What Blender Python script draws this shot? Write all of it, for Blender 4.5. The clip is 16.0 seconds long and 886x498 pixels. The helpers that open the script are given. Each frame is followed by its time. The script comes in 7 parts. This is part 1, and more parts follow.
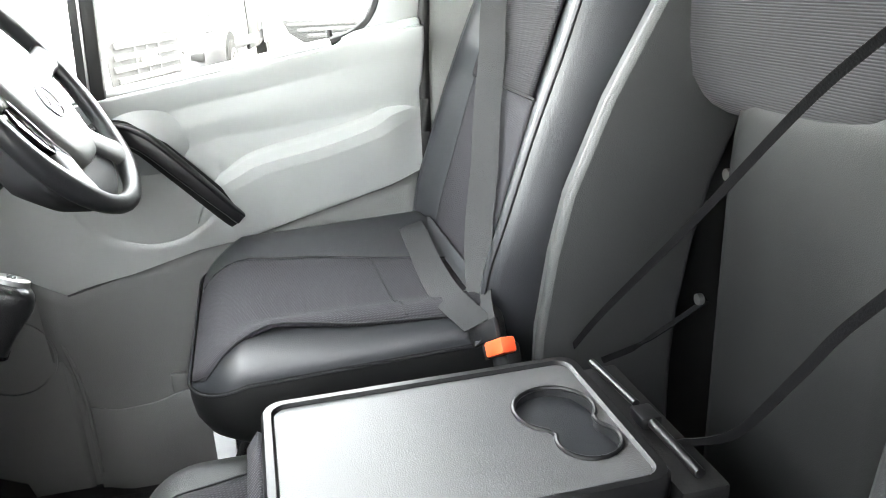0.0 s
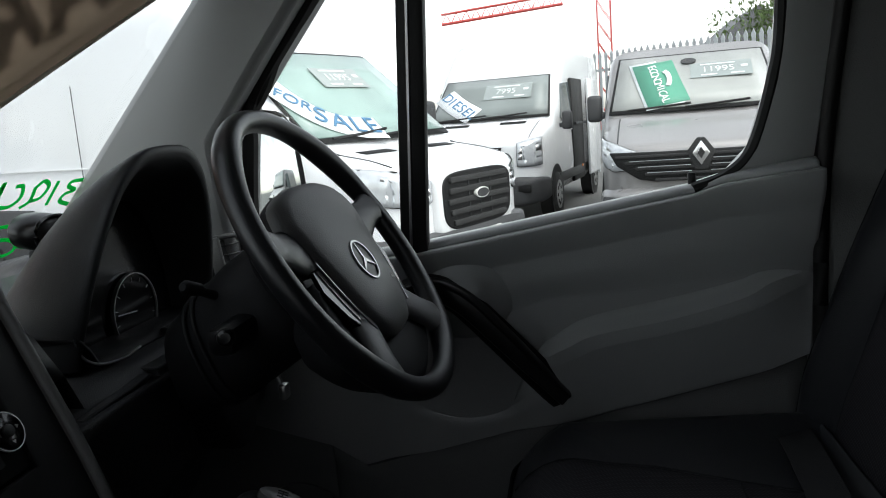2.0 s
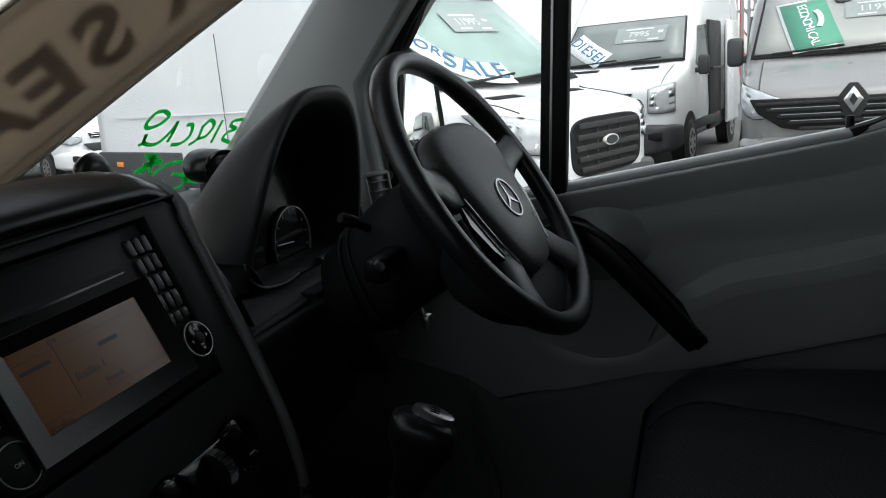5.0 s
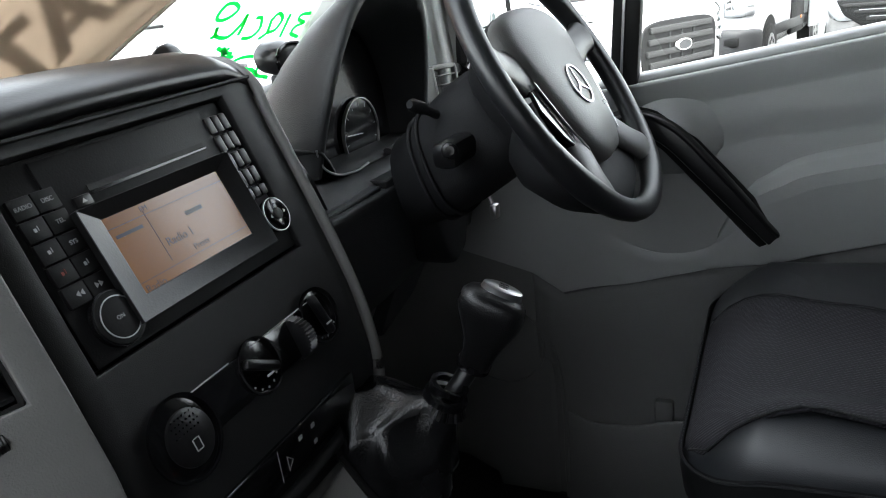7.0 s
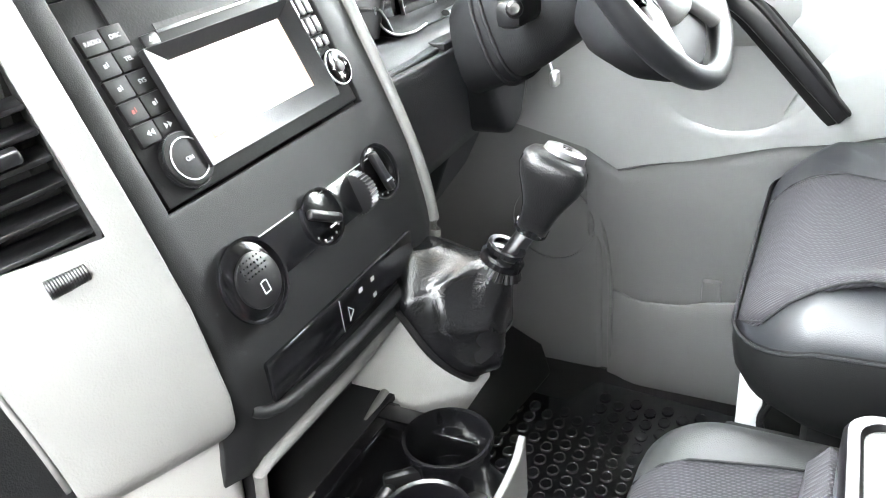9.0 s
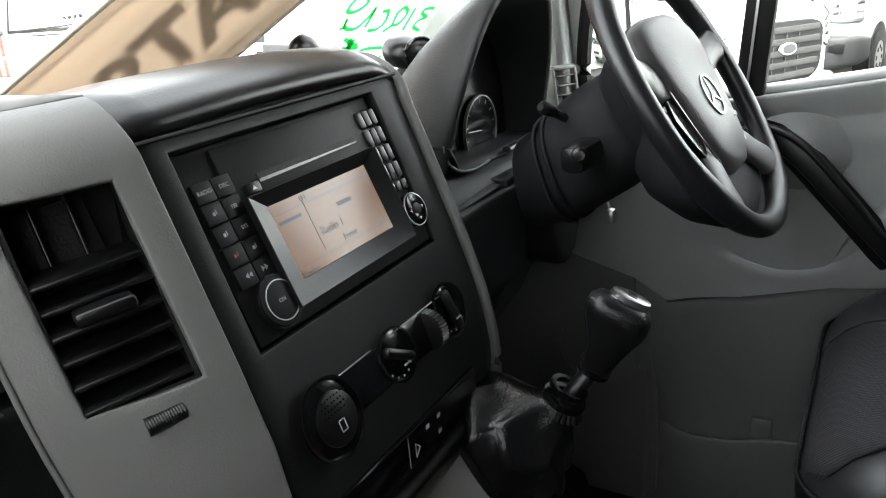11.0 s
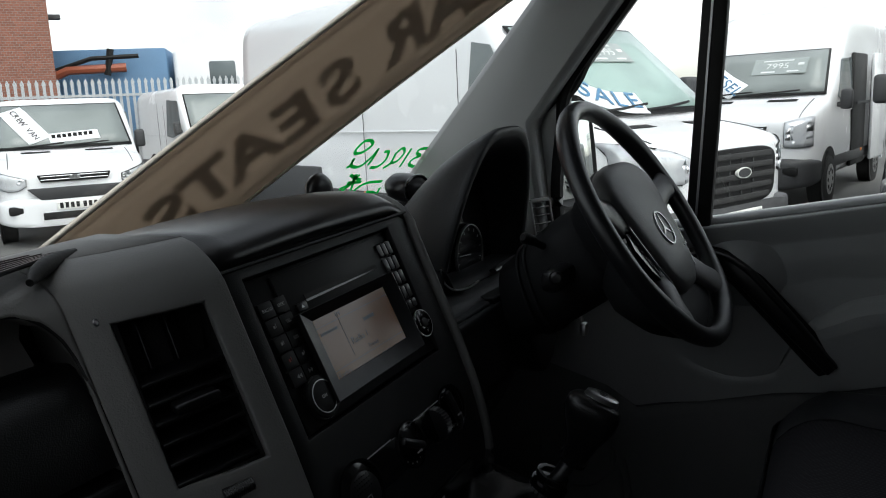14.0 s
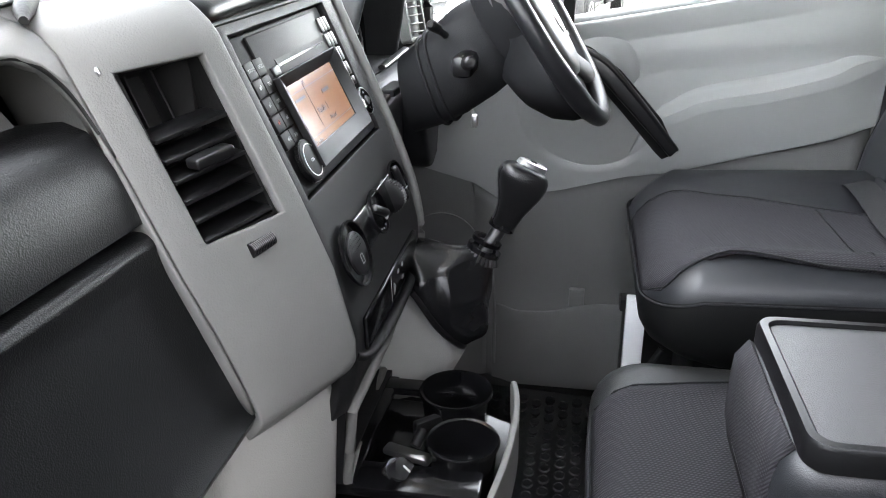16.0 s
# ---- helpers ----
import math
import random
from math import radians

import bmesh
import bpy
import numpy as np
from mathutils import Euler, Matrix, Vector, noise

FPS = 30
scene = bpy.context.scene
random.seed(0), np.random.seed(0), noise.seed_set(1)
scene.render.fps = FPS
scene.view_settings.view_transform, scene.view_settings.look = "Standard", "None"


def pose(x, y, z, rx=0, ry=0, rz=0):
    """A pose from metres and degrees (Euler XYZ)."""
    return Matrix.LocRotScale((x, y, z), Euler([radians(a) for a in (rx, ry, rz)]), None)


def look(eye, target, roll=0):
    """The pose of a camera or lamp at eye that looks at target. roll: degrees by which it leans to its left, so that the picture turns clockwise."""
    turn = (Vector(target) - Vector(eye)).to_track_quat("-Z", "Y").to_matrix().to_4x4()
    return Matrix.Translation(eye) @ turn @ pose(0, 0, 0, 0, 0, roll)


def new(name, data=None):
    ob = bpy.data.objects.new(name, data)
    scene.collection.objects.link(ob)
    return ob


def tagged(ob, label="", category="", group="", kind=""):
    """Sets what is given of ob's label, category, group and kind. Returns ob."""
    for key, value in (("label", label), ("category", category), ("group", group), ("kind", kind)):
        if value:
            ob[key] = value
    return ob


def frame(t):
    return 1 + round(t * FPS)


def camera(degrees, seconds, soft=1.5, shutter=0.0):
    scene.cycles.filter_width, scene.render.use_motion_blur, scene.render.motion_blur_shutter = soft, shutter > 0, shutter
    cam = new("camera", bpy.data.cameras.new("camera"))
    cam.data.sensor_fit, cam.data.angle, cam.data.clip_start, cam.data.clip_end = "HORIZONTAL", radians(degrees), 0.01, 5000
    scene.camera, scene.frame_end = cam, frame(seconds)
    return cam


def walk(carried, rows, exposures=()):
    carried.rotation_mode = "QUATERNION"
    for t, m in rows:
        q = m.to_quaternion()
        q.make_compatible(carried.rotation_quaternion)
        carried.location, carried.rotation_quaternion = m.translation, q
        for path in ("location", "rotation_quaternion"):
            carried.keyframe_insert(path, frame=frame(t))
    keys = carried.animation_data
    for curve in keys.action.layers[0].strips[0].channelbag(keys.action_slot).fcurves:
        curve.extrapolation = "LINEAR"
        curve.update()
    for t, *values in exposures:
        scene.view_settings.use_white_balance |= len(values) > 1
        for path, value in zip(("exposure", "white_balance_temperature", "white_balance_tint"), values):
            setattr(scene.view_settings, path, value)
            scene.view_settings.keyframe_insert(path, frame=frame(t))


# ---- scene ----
cam = camera(60.0, 16.0, 1.0)
PATH = [
    (0, (0.071, 0.025, 1.420), (1.900, -0.405, 0.736), -2.47),
    (0.5, (0.109, 0.027, 1.448), (1.973, -0.293, 0.798), -2.58),
    (0.9, (0.171, 0.073, 1.450), (2.067, -0.254, 0.906), -2.24),
    (1, (0.180, 0.050, 1.457), (2.095, -0.177, 0.926), -2.56),
    (1.5, (0.312, 0.060, 1.443), (2.274, 0.188, 1.078), -4.43),
    (2, (0.392, 0.054, 1.424), (2.337, 0.391, 1.102), -4.40),
    (2.5, (0.381, 0.064, 1.427), (2.300, 0.521, 1.097), -4.58),
    (3, (0.376, 0.072, 1.425), (2.265, 0.623, 1.068), -4.85),
    (3.2, (0.385, 0.084, 1.423), (2.274, 0.631, 1.056), -4.86),
    (5.3, (0.349, 0.075, 1.417), (2.183, 0.735, 0.969), -4.64),
    (5.5, (0.348, 0.075, 1.412), (2.175, 0.740, 0.945), -4.64),
    (6, (0.344, 0.073, 1.400), (2.138, 0.771, 0.857), -4.14),
    (6.5, (0.341, 0.073, 1.396), (2.099, 0.812, 0.792), -4.84),
    (7, (0.329, 0.078, 1.387), (2.055, 0.869, 0.758), -5.62),
    (7.5, (0.325, 0.074, 1.379), (2.017, 0.900, 0.707), -5.52),
    (7.8, (0.307, 0.087, 1.356), (1.950, 0.923, 0.580), -4.75),
    (8, (0.305, 0.090, 1.344), (1.888, 0.929, 0.455), -5.29),
    (8.5, (0.302, 0.103, 1.323), (1.831, 0.922, 0.328), -4.75),
    (9, (0.315, 0.099, 1.361), (1.888, 0.955, 0.470), -5.18),
    (9.5, (0.303, 0.120, 1.386), (1.890, 1.060, 0.614), -4.98),
    (9.7, (0.300, 0.122, 1.395), (1.893, 1.074, 0.649), -4.66),
    (11.8, (0.280, 0.135, 1.420), (1.960, 1.079, 0.884), -3.02),
    (12, (0.278, 0.137, 1.427), (1.969, 1.081, 0.928), -2.91),
    (12.5, (0.294, 0.144, 1.425), (1.997, 1.089, 0.969), -2.30),
    (13, (0.277, 0.142, 1.429), (2.004, 1.056, 1.000), -1.92),
    (13.5, (0.206, 0.117, 1.442), (1.951, 1.018, 1.066), -1.61),
    (14, (0.125, 0.077, 1.458), (1.866, 0.993, 1.099), -2.70),
    (14.5, (0.070, 0.061, 1.396), (1.775, 0.956, 0.854), -3.95),
    (15, (0.052, 0.170, 1.384), (1.819, 0.843, 0.734), -1.99),
    (15.5, (0.024, 0.247, 1.398), (1.854, 0.655, 0.702), 0.21),
    (16, (0.001, 0.271, 1.385), (1.822, 0.606, 0.629), -0.73),
]
EXPOSURES = [(0.0, 6.3, 7050, 10), (0.5, 5.08, 7050, 10), (1.0, 4.43, 7050, 10), (1.5, 2.75, 7050, 10), (2.0, 1.45, 6550, 10), (2.5, 1.0, 6550, 10), (3.2, 0.9, 6550, 10), (5.3, 1.5, 6550, 10), (6.0, 2.2, 6550, 10), (6.5, 3.0, 6600, 10), (7.0, 3.75, 6600, 10), (7.6, 4.35, 6600, 10), (8.0, 5.35, 6950, 10), (8.5, 7.05, 6950, 10), (9.0, 7.4, 6950, 10), (9.5, 6.55, 6950, 10), (9.7, 6.1, 6950, 10), (11.8, 2.82, 6950, 10), (12.0, 2.42, 6550, 10), (12.5, 1.87, 6550, 10), (13.0, 1.57, 6550, 10), (14.4, 1.17, 6550, 10), (14.8, 2.75, 6750, 14), (15.2, 4.28, 6750, 14), (16.0, 5.48, 6750, 14)]
walk(cam, [(t, look(eye, target, roll)) for t, eye, target, roll in PATH], EXPOSURES)

# ---- world and sun: a bright overcast day ----
GROUND = 0.0
world = bpy.data.worlds.new("overcast")
scene.world = world
world.use_nodes = True
wn, wl = world.node_tree.nodes, world.node_tree.links
wn.clear()
sky = wn.new("ShaderNodeTexSky")
sky.sky_type, sky.sun_disc = "NISHITA", False
sky.sun_elevation, sky.sun_rotation = radians(57), radians(-149)
sky.dust_density, sky.air_density, sky.ozone_density = 1.5, 1.2, 1.5
fade = wn.new("ShaderNodeHueSaturation")
fade.inputs["Saturation"].default_value = 0.26
cloud = wn.new("ShaderNodeTexNoise")
cloud.inputs["Scale"].default_value, cloud.inputs["Detail"].default_value = 3.1, 7.0
ramp = wn.new("ShaderNodeMapRange")
ramp.inputs["From Min"].default_value, ramp.inputs["From Max"].default_value = 0.35, 0.68
ramp.inputs["To Min"].default_value, ramp.inputs["To Max"].default_value = 0.46, 1.34
co = wn.new("ShaderNodeTexCoord")
mul = wn.new("ShaderNodeVectorMath")
mul.operation = "SCALE"
bg, wout = wn.new("ShaderNodeBackground"), wn.new("ShaderNodeOutputWorld")
bg.inputs["Strength"].default_value = 0.15
wl.new(co.outputs["Generated"], cloud.inputs["Vector"])
wl.new(cloud.outputs["Fac"], ramp.inputs["Value"])
wl.new(sky.outputs["Color"], fade.inputs["Color"])
wl.new(fade.outputs["Color"], mul.inputs[0])
wl.new(ramp.outputs["Result"], mul.inputs["Scale"])
wl.new(mul.outputs["Vector"], bg.inputs["Color"])
wl.new(bg.outputs["Background"], wout.inputs["Surface"])
sun = new("sun", bpy.data.lights.new("sun", "SUN"))
sun.data.energy, sun.data.angle, sun.data.color = 0.75, radians(60), (1.0, 0.98, 0.95)
sun.matrix_world = look((-2.84, -5.17, 10), (0.5, 0.3, 0.8))


# ---- materials ----
def shader(name, color, rough=0.5, metal=0.0, grain=0.0, scale=400.0, spot=0.12, spot_scale=6.0, coat=0.0, kind="noise", spec=0.5, rvar=0.08, vary=0.0):
    m = bpy.data.materials.new(name)
    m.use_nodes = True
    n, l = m.node_tree.nodes, m.node_tree.links
    p = n["Principled BSDF"]
    p.inputs["Metallic"].default_value, p.inputs["Coat Weight"].default_value = metal, coat
    p.inputs["Coat Roughness"].default_value = 0.05
    p.inputs["Specular IOR Level"].default_value = spec
    co = n.new("ShaderNodeTexCoord")
    big = n.new("ShaderNodeTexNoise")
    big.inputs["Scale"].default_value, big.inputs["Detail"].default_value = spot_scale, 5.0
    l.new(co.outputs["Object"], big.inputs["Vector"])
    mix = n.new("ShaderNodeMix")
    mix.data_type = "RGBA"
    lo, hi = 1.0 - spot, 1.0 + spot
    mix.inputs["A"].default_value = (color[0] * lo, color[1] * lo, color[2] * lo, 1)
    mix.inputs["B"].default_value = (min(1, color[0] * hi), min(1, color[1] * hi), min(1, color[2] * hi), 1)
    l.new(big.outputs["Fac"], mix.inputs["Factor"])
    last = mix.outputs["Result"]
    if vary:
        info, hsv, mr = n.new("ShaderNodeObjectInfo"), n.new("ShaderNodeHueSaturation"), n.new("ShaderNodeMapRange")
        mr.inputs["To Min"].default_value, mr.inputs["To Max"].default_value = 1 - vary, 1 + vary
        l.new(info.outputs["Random"], mr.inputs["Value"])
        l.new(mr.outputs["Result"], hsv.inputs["Value"])
        l.new(last, hsv.inputs["Color"])
        last = hsv.outputs["Color"]
    l.new(last, p.inputs["Base Color"])
    rm = n.new("ShaderNodeMapRange")
    rm.inputs["To Min"].default_value, rm.inputs["To Max"].default_value = max(0.02, rough - rvar), min(1, rough + rvar)
    l.new(big.outputs["Fac"], rm.inputs["Value"])
    l.new(rm.outputs["Result"], p.inputs["Roughness"])
    if grain:
        if kind == "leather":
            tex = n.new("ShaderNodeTexVoronoi")
            tex.feature = "SMOOTH_F1"
            tex.inputs["Scale"].default_value = scale
            out = tex.outputs["Distance"]
        elif kind == "weave":
            tex = n.new("ShaderNodeTexWave")
            tex.wave_type, tex.bands_direction = "BANDS", "Z"
            tex.inputs["Scale"].default_value = scale
            tex.inputs["Distortion"].default_value = 0.3
            out = tex.outputs["Fac"]
        elif kind == "knit":
            tex, cross, tie = n.new("ShaderNodeTexWave"), n.new("ShaderNodeTexWave"), n.new("ShaderNodeMath")
            tex.bands_direction, cross.bands_direction, tie.operation = "X", "DIAGONAL", "MULTIPLY"
            tex.inputs["Scale"].default_value, cross.inputs["Scale"].default_value = scale, scale * 1.6
            l.new(co.outputs["Object"], cross.inputs["Vector"])
            l.new(tex.outputs["Fac"], tie.inputs[0])
            l.new(cross.outputs["Fac"], tie.inputs[1])
            out = tie.outputs["Value"]
        else:
            tex = n.new("ShaderNodeTexNoise")
            tex.inputs["Scale"].default_value = scale
            tex.inputs["Detail"].default_value = 3.0
            out = tex.outputs["Fac"]
        l.new(co.outputs["Object"], tex.inputs["Vector"])
        b = n.new("ShaderNodeBump")
        b.inputs["Strength"].default_value, b.inputs["Distance"].default_value = grain, 0.002
        l.new(out, b.inputs["Height"])
        l.new(b.outputs["Normal"], p.inputs["Normal"])
        if kind in ("weave", "knit"):
            dark = n.new("ShaderNodeMix")
            dark.data_type, dark.blend_type = "RGBA", "MULTIPLY"
            dark.inputs["Factor"].default_value = 0.60
            l.new(last, dark.inputs["A"])
            l.new(out, dark.inputs["B"])
            l.new(dark.outputs["Result"], p.inputs["Base Color"])
    return m


def clear_glass(name, tint=(0.98, 1, 0.99), gloss=0.035):
    m = bpy.data.materials.new(name)
    m.use_nodes = True
    n, l = m.node_tree.nodes, m.node_tree.links
    n.clear()
    tr, gl, mx, out = (n.new("ShaderNode" + k) for k in ("BsdfTransparent", "BsdfGlossy", "MixShader", "OutputMaterial"))
    tr.inputs["Color"].default_value = (*tint, 1)
    gl.inputs["Roughness"].default_value = 0.01
    mx.inputs["Fac"].default_value = gloss
    l.new(tr.outputs["BSDF"], mx.inputs[1])
    l.new(gl.outputs["BSDF"], mx.inputs[2])
    l.new(mx.outputs["Shader"], out.inputs["Surface"])
    return m


def see_through(name, color, share, rough=0.8, grain=0.25, scale=120, spot=0.1):
    """Card or paint that lets some of the daylight behind it through."""
    m = shader(name, color, rough, grain=grain, scale=scale, spot=spot)
    n, l = m.node_tree.nodes, m.node_tree.links
    tl, mx = n.new("ShaderNodeBsdfTranslucent"), n.new("ShaderNodeMixShader")
    tl.inputs["Color"].default_value = (*color, 1)
    mx.inputs["Fac"].default_value = share
    l.new(n["Principled BSDF"].outputs["BSDF"], mx.inputs[1])
    l.new(tl.outputs["BSDF"], mx.inputs[2])
    l.new(mx.outputs["Shader"], n["Material Output"].inputs["Surface"])
    return m


def glow(name, color, strength):
    m = bpy.data.materials.new(name)
    m.use_nodes = True
    p = m.node_tree.nodes["Principled BSDF"]
    p.inputs["Base Color"].default_value = (color[0] * 0.3, color[1] * 0.3, color[2] * 0.3, 1)
    p.inputs["Roughness"].default_value = 0.24
    p.inputs["Coat Weight"].default_value = 0.22
    p.inputs["Coat Roughness"].default_value = 0.12
    p.inputs["Emission Color"].default_value, p.inputs["Emission Strength"].default_value = (*color, 1), strength
    return m


M_GREY = shader("grey_dash_plastic", (0.129, 0.129, 0.123), 0.50, grain=0.25, scale=560, spot=0.16, spot_scale=11)
M_LIGHT = shader("light_grey_plastic", (0.296, 0.296, 0.282), 0.55, grain=0.3, scale=600)
M_DOOR = shader("door_grey_plastic", (0.252, 0.257, 0.254), 0.34, grain=0.2, scale=800, spot=0.08, spec=0.62)
M_DOORLOW = shader("lower_door_plastic", (0.134, 0.136, 0.132), 0.6, grain=0.35, scale=500, spot=0.1)
M_BLACK = shader("black_soft_plastic", (0.00678, 0.007, 0.00748), 0.56, grain=0.2, scale=1100, spot=0.2, spec=0.34)
M_SATIN = shader("satin_black_plastic", (0.00528, 0.00528, 0.0058), 0.33, grain=0.08, scale=300, spot=0.15, spec=0.45)
M_GLOSS = shader("gloss_black_plastic", (0.0042, 0.0042, 0.0048), 0.14, spot=0.1)
M_RADIO = shader("radio_plastic", (0.00714, 0.00714, 0.00748), 0.55, grain=0.1, scale=500, spot=0.15, spec=0.22)
M_HOOD = shader("hood_plastic", (0.0136, 0.0147, 0.0158), 0.52, grain=0.35, scale=600, spot=0.12, spec=0.36)
M_COLUMN = shader("column_plastic", (0.00893, 0.00925, 0.0101), 0.65, grain=0.3, scale=700, spot=0.2, spec=0.2)
M_GRAIN = shader("black_grained_plastic", (0.00467, 0.005, 0.00553), 0.42, grain=0.2, scale=820, kind="leather", spot=0.2, spec=0.27)
# Black plastic made lighter: light and haze on the lower dash are in the colour
M_KNEE = shader("lit_black_knee_plastic", (0.0355, 0.0371, 0.0396), 0.50, grain=0.25, scale=560, kind="leather", spot=0.15, spec=0.4)
M_RUBBER = shader("black_rubber", (0.00444, 0.00444, 0.00444), 0.6, grain=0.2, scale=300, spec=0.35)
M_LEATHER = shader("black_leather", (0.00565, 0.00565, 0.006), 0.33, grain=0.2, scale=620, kind="leather", spot=0.25, spec=0.5)
M_WHEEL = shader("wheel_leather", (0.00962, 0.0101, 0.0111), 0.34, grain=0.14, scale=900, kind="leather", spot=0.3, spec=0.5)
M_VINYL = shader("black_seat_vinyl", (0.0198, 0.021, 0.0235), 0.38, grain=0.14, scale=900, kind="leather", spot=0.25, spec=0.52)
# Darker vinyl copy; on the cushion side its colour holds the shade
M_VINYLD = shader("dark_and_shaded_seat_vinyl", (0.0034, 0.0038, 0.0038), 0.55, grain=0.12, scale=900, kind="leather", spot=0.2, spec=0.35)
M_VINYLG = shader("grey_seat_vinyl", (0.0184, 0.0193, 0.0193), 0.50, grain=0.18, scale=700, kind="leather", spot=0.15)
M_FABRIC = shader("seat_fabric", (0.0485, 0.0466, 0.0532), 0.85, grain=0.5, scale=75, kind="knit", spot=0.15, spot_scale=9, spec=0.25)
M_RIB = shader("ribbed_seat_fabric", (0.0223, 0.0216, 0.0243), 0.85, grain=0.35, scale=105, kind="weave", spot=0.15, spot_scale=9, spec=0.25)
M_WEB = shader("belt_webbing", (0.0025, 0.0025, 0.0028), 0.85, grain=0.3, scale=500, spec=0.06)
M_WEBG = shader("grey_belt_webbing", (0.0204, 0.0204, 0.0214), 0.7, grain=0.4, scale=500, spec=0.3)
M_GAITER = shader("gaiter_leather", (0.00424, 0.00424, 0.00471), 0.27, grain=0.22, scale=480, kind="leather", spot=0.2, spec=0.5)
M_CHROME = shader("chrome", (0.75, 0.75, 0.76), 0.14, metal=1.0, spot=0.05)
M_STEEL = shader("brushed_steel", (0.42, 0.42, 0.42), 0.32, metal=1.0, grain=0.1, scale=300)
M_WHITEPAINT = shader("white_body_paint", (0.78, 0.79, 0.80), 0.22, coat=0.6, spot=0.03, spot_scale=2)
M_RED = shader("orange_red_plastic", (0.85, 0.09, 0.03), 0.4, spot=0.06)
M_BEZEL = shader("charcoal_plastic", (0.00678, 0.00678, 0.00735), 0.38, grain=0.1, scale=500, spot=0.1)
M_LEGEND = shader("key_legend", (0.315, 0.315, 0.315), 0.5, spot=0.05)
M_DIMRED = shader("dim_red_print", (0.22, 0.03, 0.02), 0.5)
M_LID = shader("lid_plastic", (0.060, 0.059, 0.060), 0.36, grain=0.3, scale=600, spot=0.25, spot_scale=9, spec=0.6)
M_TRIM = shader("grey_edge_plastic", (0.0617, 0.0617, 0.0631), 0.4, grain=0.2, scale=600, spot=0.1)
M_TEXT = shader("printed_white", (0.465, 0.465, 0.465), 0.5, spot=0.05)
M_LINING = shader("headliner", (0.336, 0.336, 0.323), 0.9, grain=0.4, scale=300)
M_SCREEN = glow("amber_display", (0.60, 0.26, 0.09), 0.007)
M_INK = shader("display_ink", (0.02, 0.012, 0.008), 0.3)
M_GLASS = clear_glass("window_glass")
# Grey level set only to dim the daylight from the passenger side
M_DIMGLASS = clear_glass("light_dimming_glass", (0.52, 0.525, 0.53))
M_BOARD = see_through("brown_card", (0.44, 0.380, 0.315), 0.72)
M_CARDEDGE = shader("card_edge", (0.60, 0.56, 0.48), 0.8, grain=0.2, scale=150)
M_LETTER = see_through("show_through_letters", (0.62, 0.605, 0.59), 0.92)
M_LETTERSOFT = see_through("letter_edges", (0.80, 0.79, 0.78), 0.92)
M_GREEN = see_through("green_window_paint", (0.02, 0.66, 0.20), 0.75, spot=0.3)


# ---- mesh helpers ----
def world_of(ob):
    return (world_of(ob.parent) @ ob.matrix_parent_inverse @ ob.matrix_basis) if ob.parent else ob.matrix_basis.copy()


def part(name, bm, material, parent=None, label="", bevel=0.0, solid=0.0, segs=2, angle=38, kind="", category="", sub=0):
    """Links a bmesh in world places as one mesh object under a thing or a part."""
    if isinstance(bm, bpy.types.Mesh):
        me = bm
    else:
        bmesh.ops.recalc_face_normals(bm, faces=bm.faces)
        me = bpy.data.meshes.new(name)
        bm.to_mesh(me)
        bm.free()
        me.polygons.foreach_set("use_smooth", [True] * len(me.polygons))
        me.set_sharp_from_angle(angle=radians(angle))
    if not me.materials:
        me.materials.append(material)
    ob = new(name, me)
    if parent is not None:
        ob.parent = parent
        ob.matrix_parent_inverse = world_of(parent).inverted()
    if solid:
        s = ob.modifiers.new("thickness", "SOLIDIFY")
        s.thickness, s.offset = solid, -1
    if bevel:
        b = ob.modifiers.new("edges", "BEVEL")
        b.width, b.segments, b.limit_method, b.angle_limit = bevel, segs, "ANGLE", radians(40)
    if sub:
        d = ob.modifiers.new("round", "SUBSURF")
        d.levels = d.render_levels = sub
    tagged(ob, label, category, "", kind)
    return ob


def thing(name, at, label, category, group="", kind=""):
    ob = new(name)
    ob.matrix_basis = Matrix.Translation(at)
    ob.empty_display_size = 0.05
    return tagged(ob, label, category, group, kind)


def xf(bm, m):
    bmesh.ops.transform(bm, matrix=m, verts=bm.verts)
    return bm


def box(c, s, bevel=0.0, segs=2):
    bm = bmesh.new()
    bmesh.ops.create_cube(bm, size=1.0)
    for v in bm.verts:
        v.co = Vector((c[0] + v.co.x * s[0], c[1] + v.co.y * s[1], c[2] + v.co.z * s[2]))
    if bevel:
        bmesh.ops.bevel(bm, geom=bm.edges[:], offset=min(bevel, min(s) * 0.45), segments=segs, profile=0.5, affect="EDGES")
    return bm


def prism(pts, axis, a, b, bevel=0.0, segs=2):
    """A polygon in the plane across axis ('x': y,z; 'y': x,z; 'z': x,y), pulled from a to b."""
    bm = bmesh.new()
    put = {"x": lambda p, q: (q, p[0], p[1]), "y": lambda p, q: (p[0], q, p[1]), "z": lambda p, q: (p[0], p[1], q)}[axis]
    lo = [bm.verts.new(put(p, a)) for p in pts]
    hi = [bm.verts.new(put(p, b)) for p in pts]
    bm.faces.new(lo)
    bm.faces.new(list(reversed(hi)))
    for i in range(len(pts)):
        j = (i + 1) % len(pts)
        bm.faces.new((lo[j], lo[i], hi[i], hi[j]))
    if bevel:
        bmesh.ops.recalc_face_normals(bm, faces=bm.faces)
        bmesh.ops.bevel(bm, geom=bm.edges[:], offset=bevel, segments=segs, profile=0.5, affect="EDGES")
    return bm


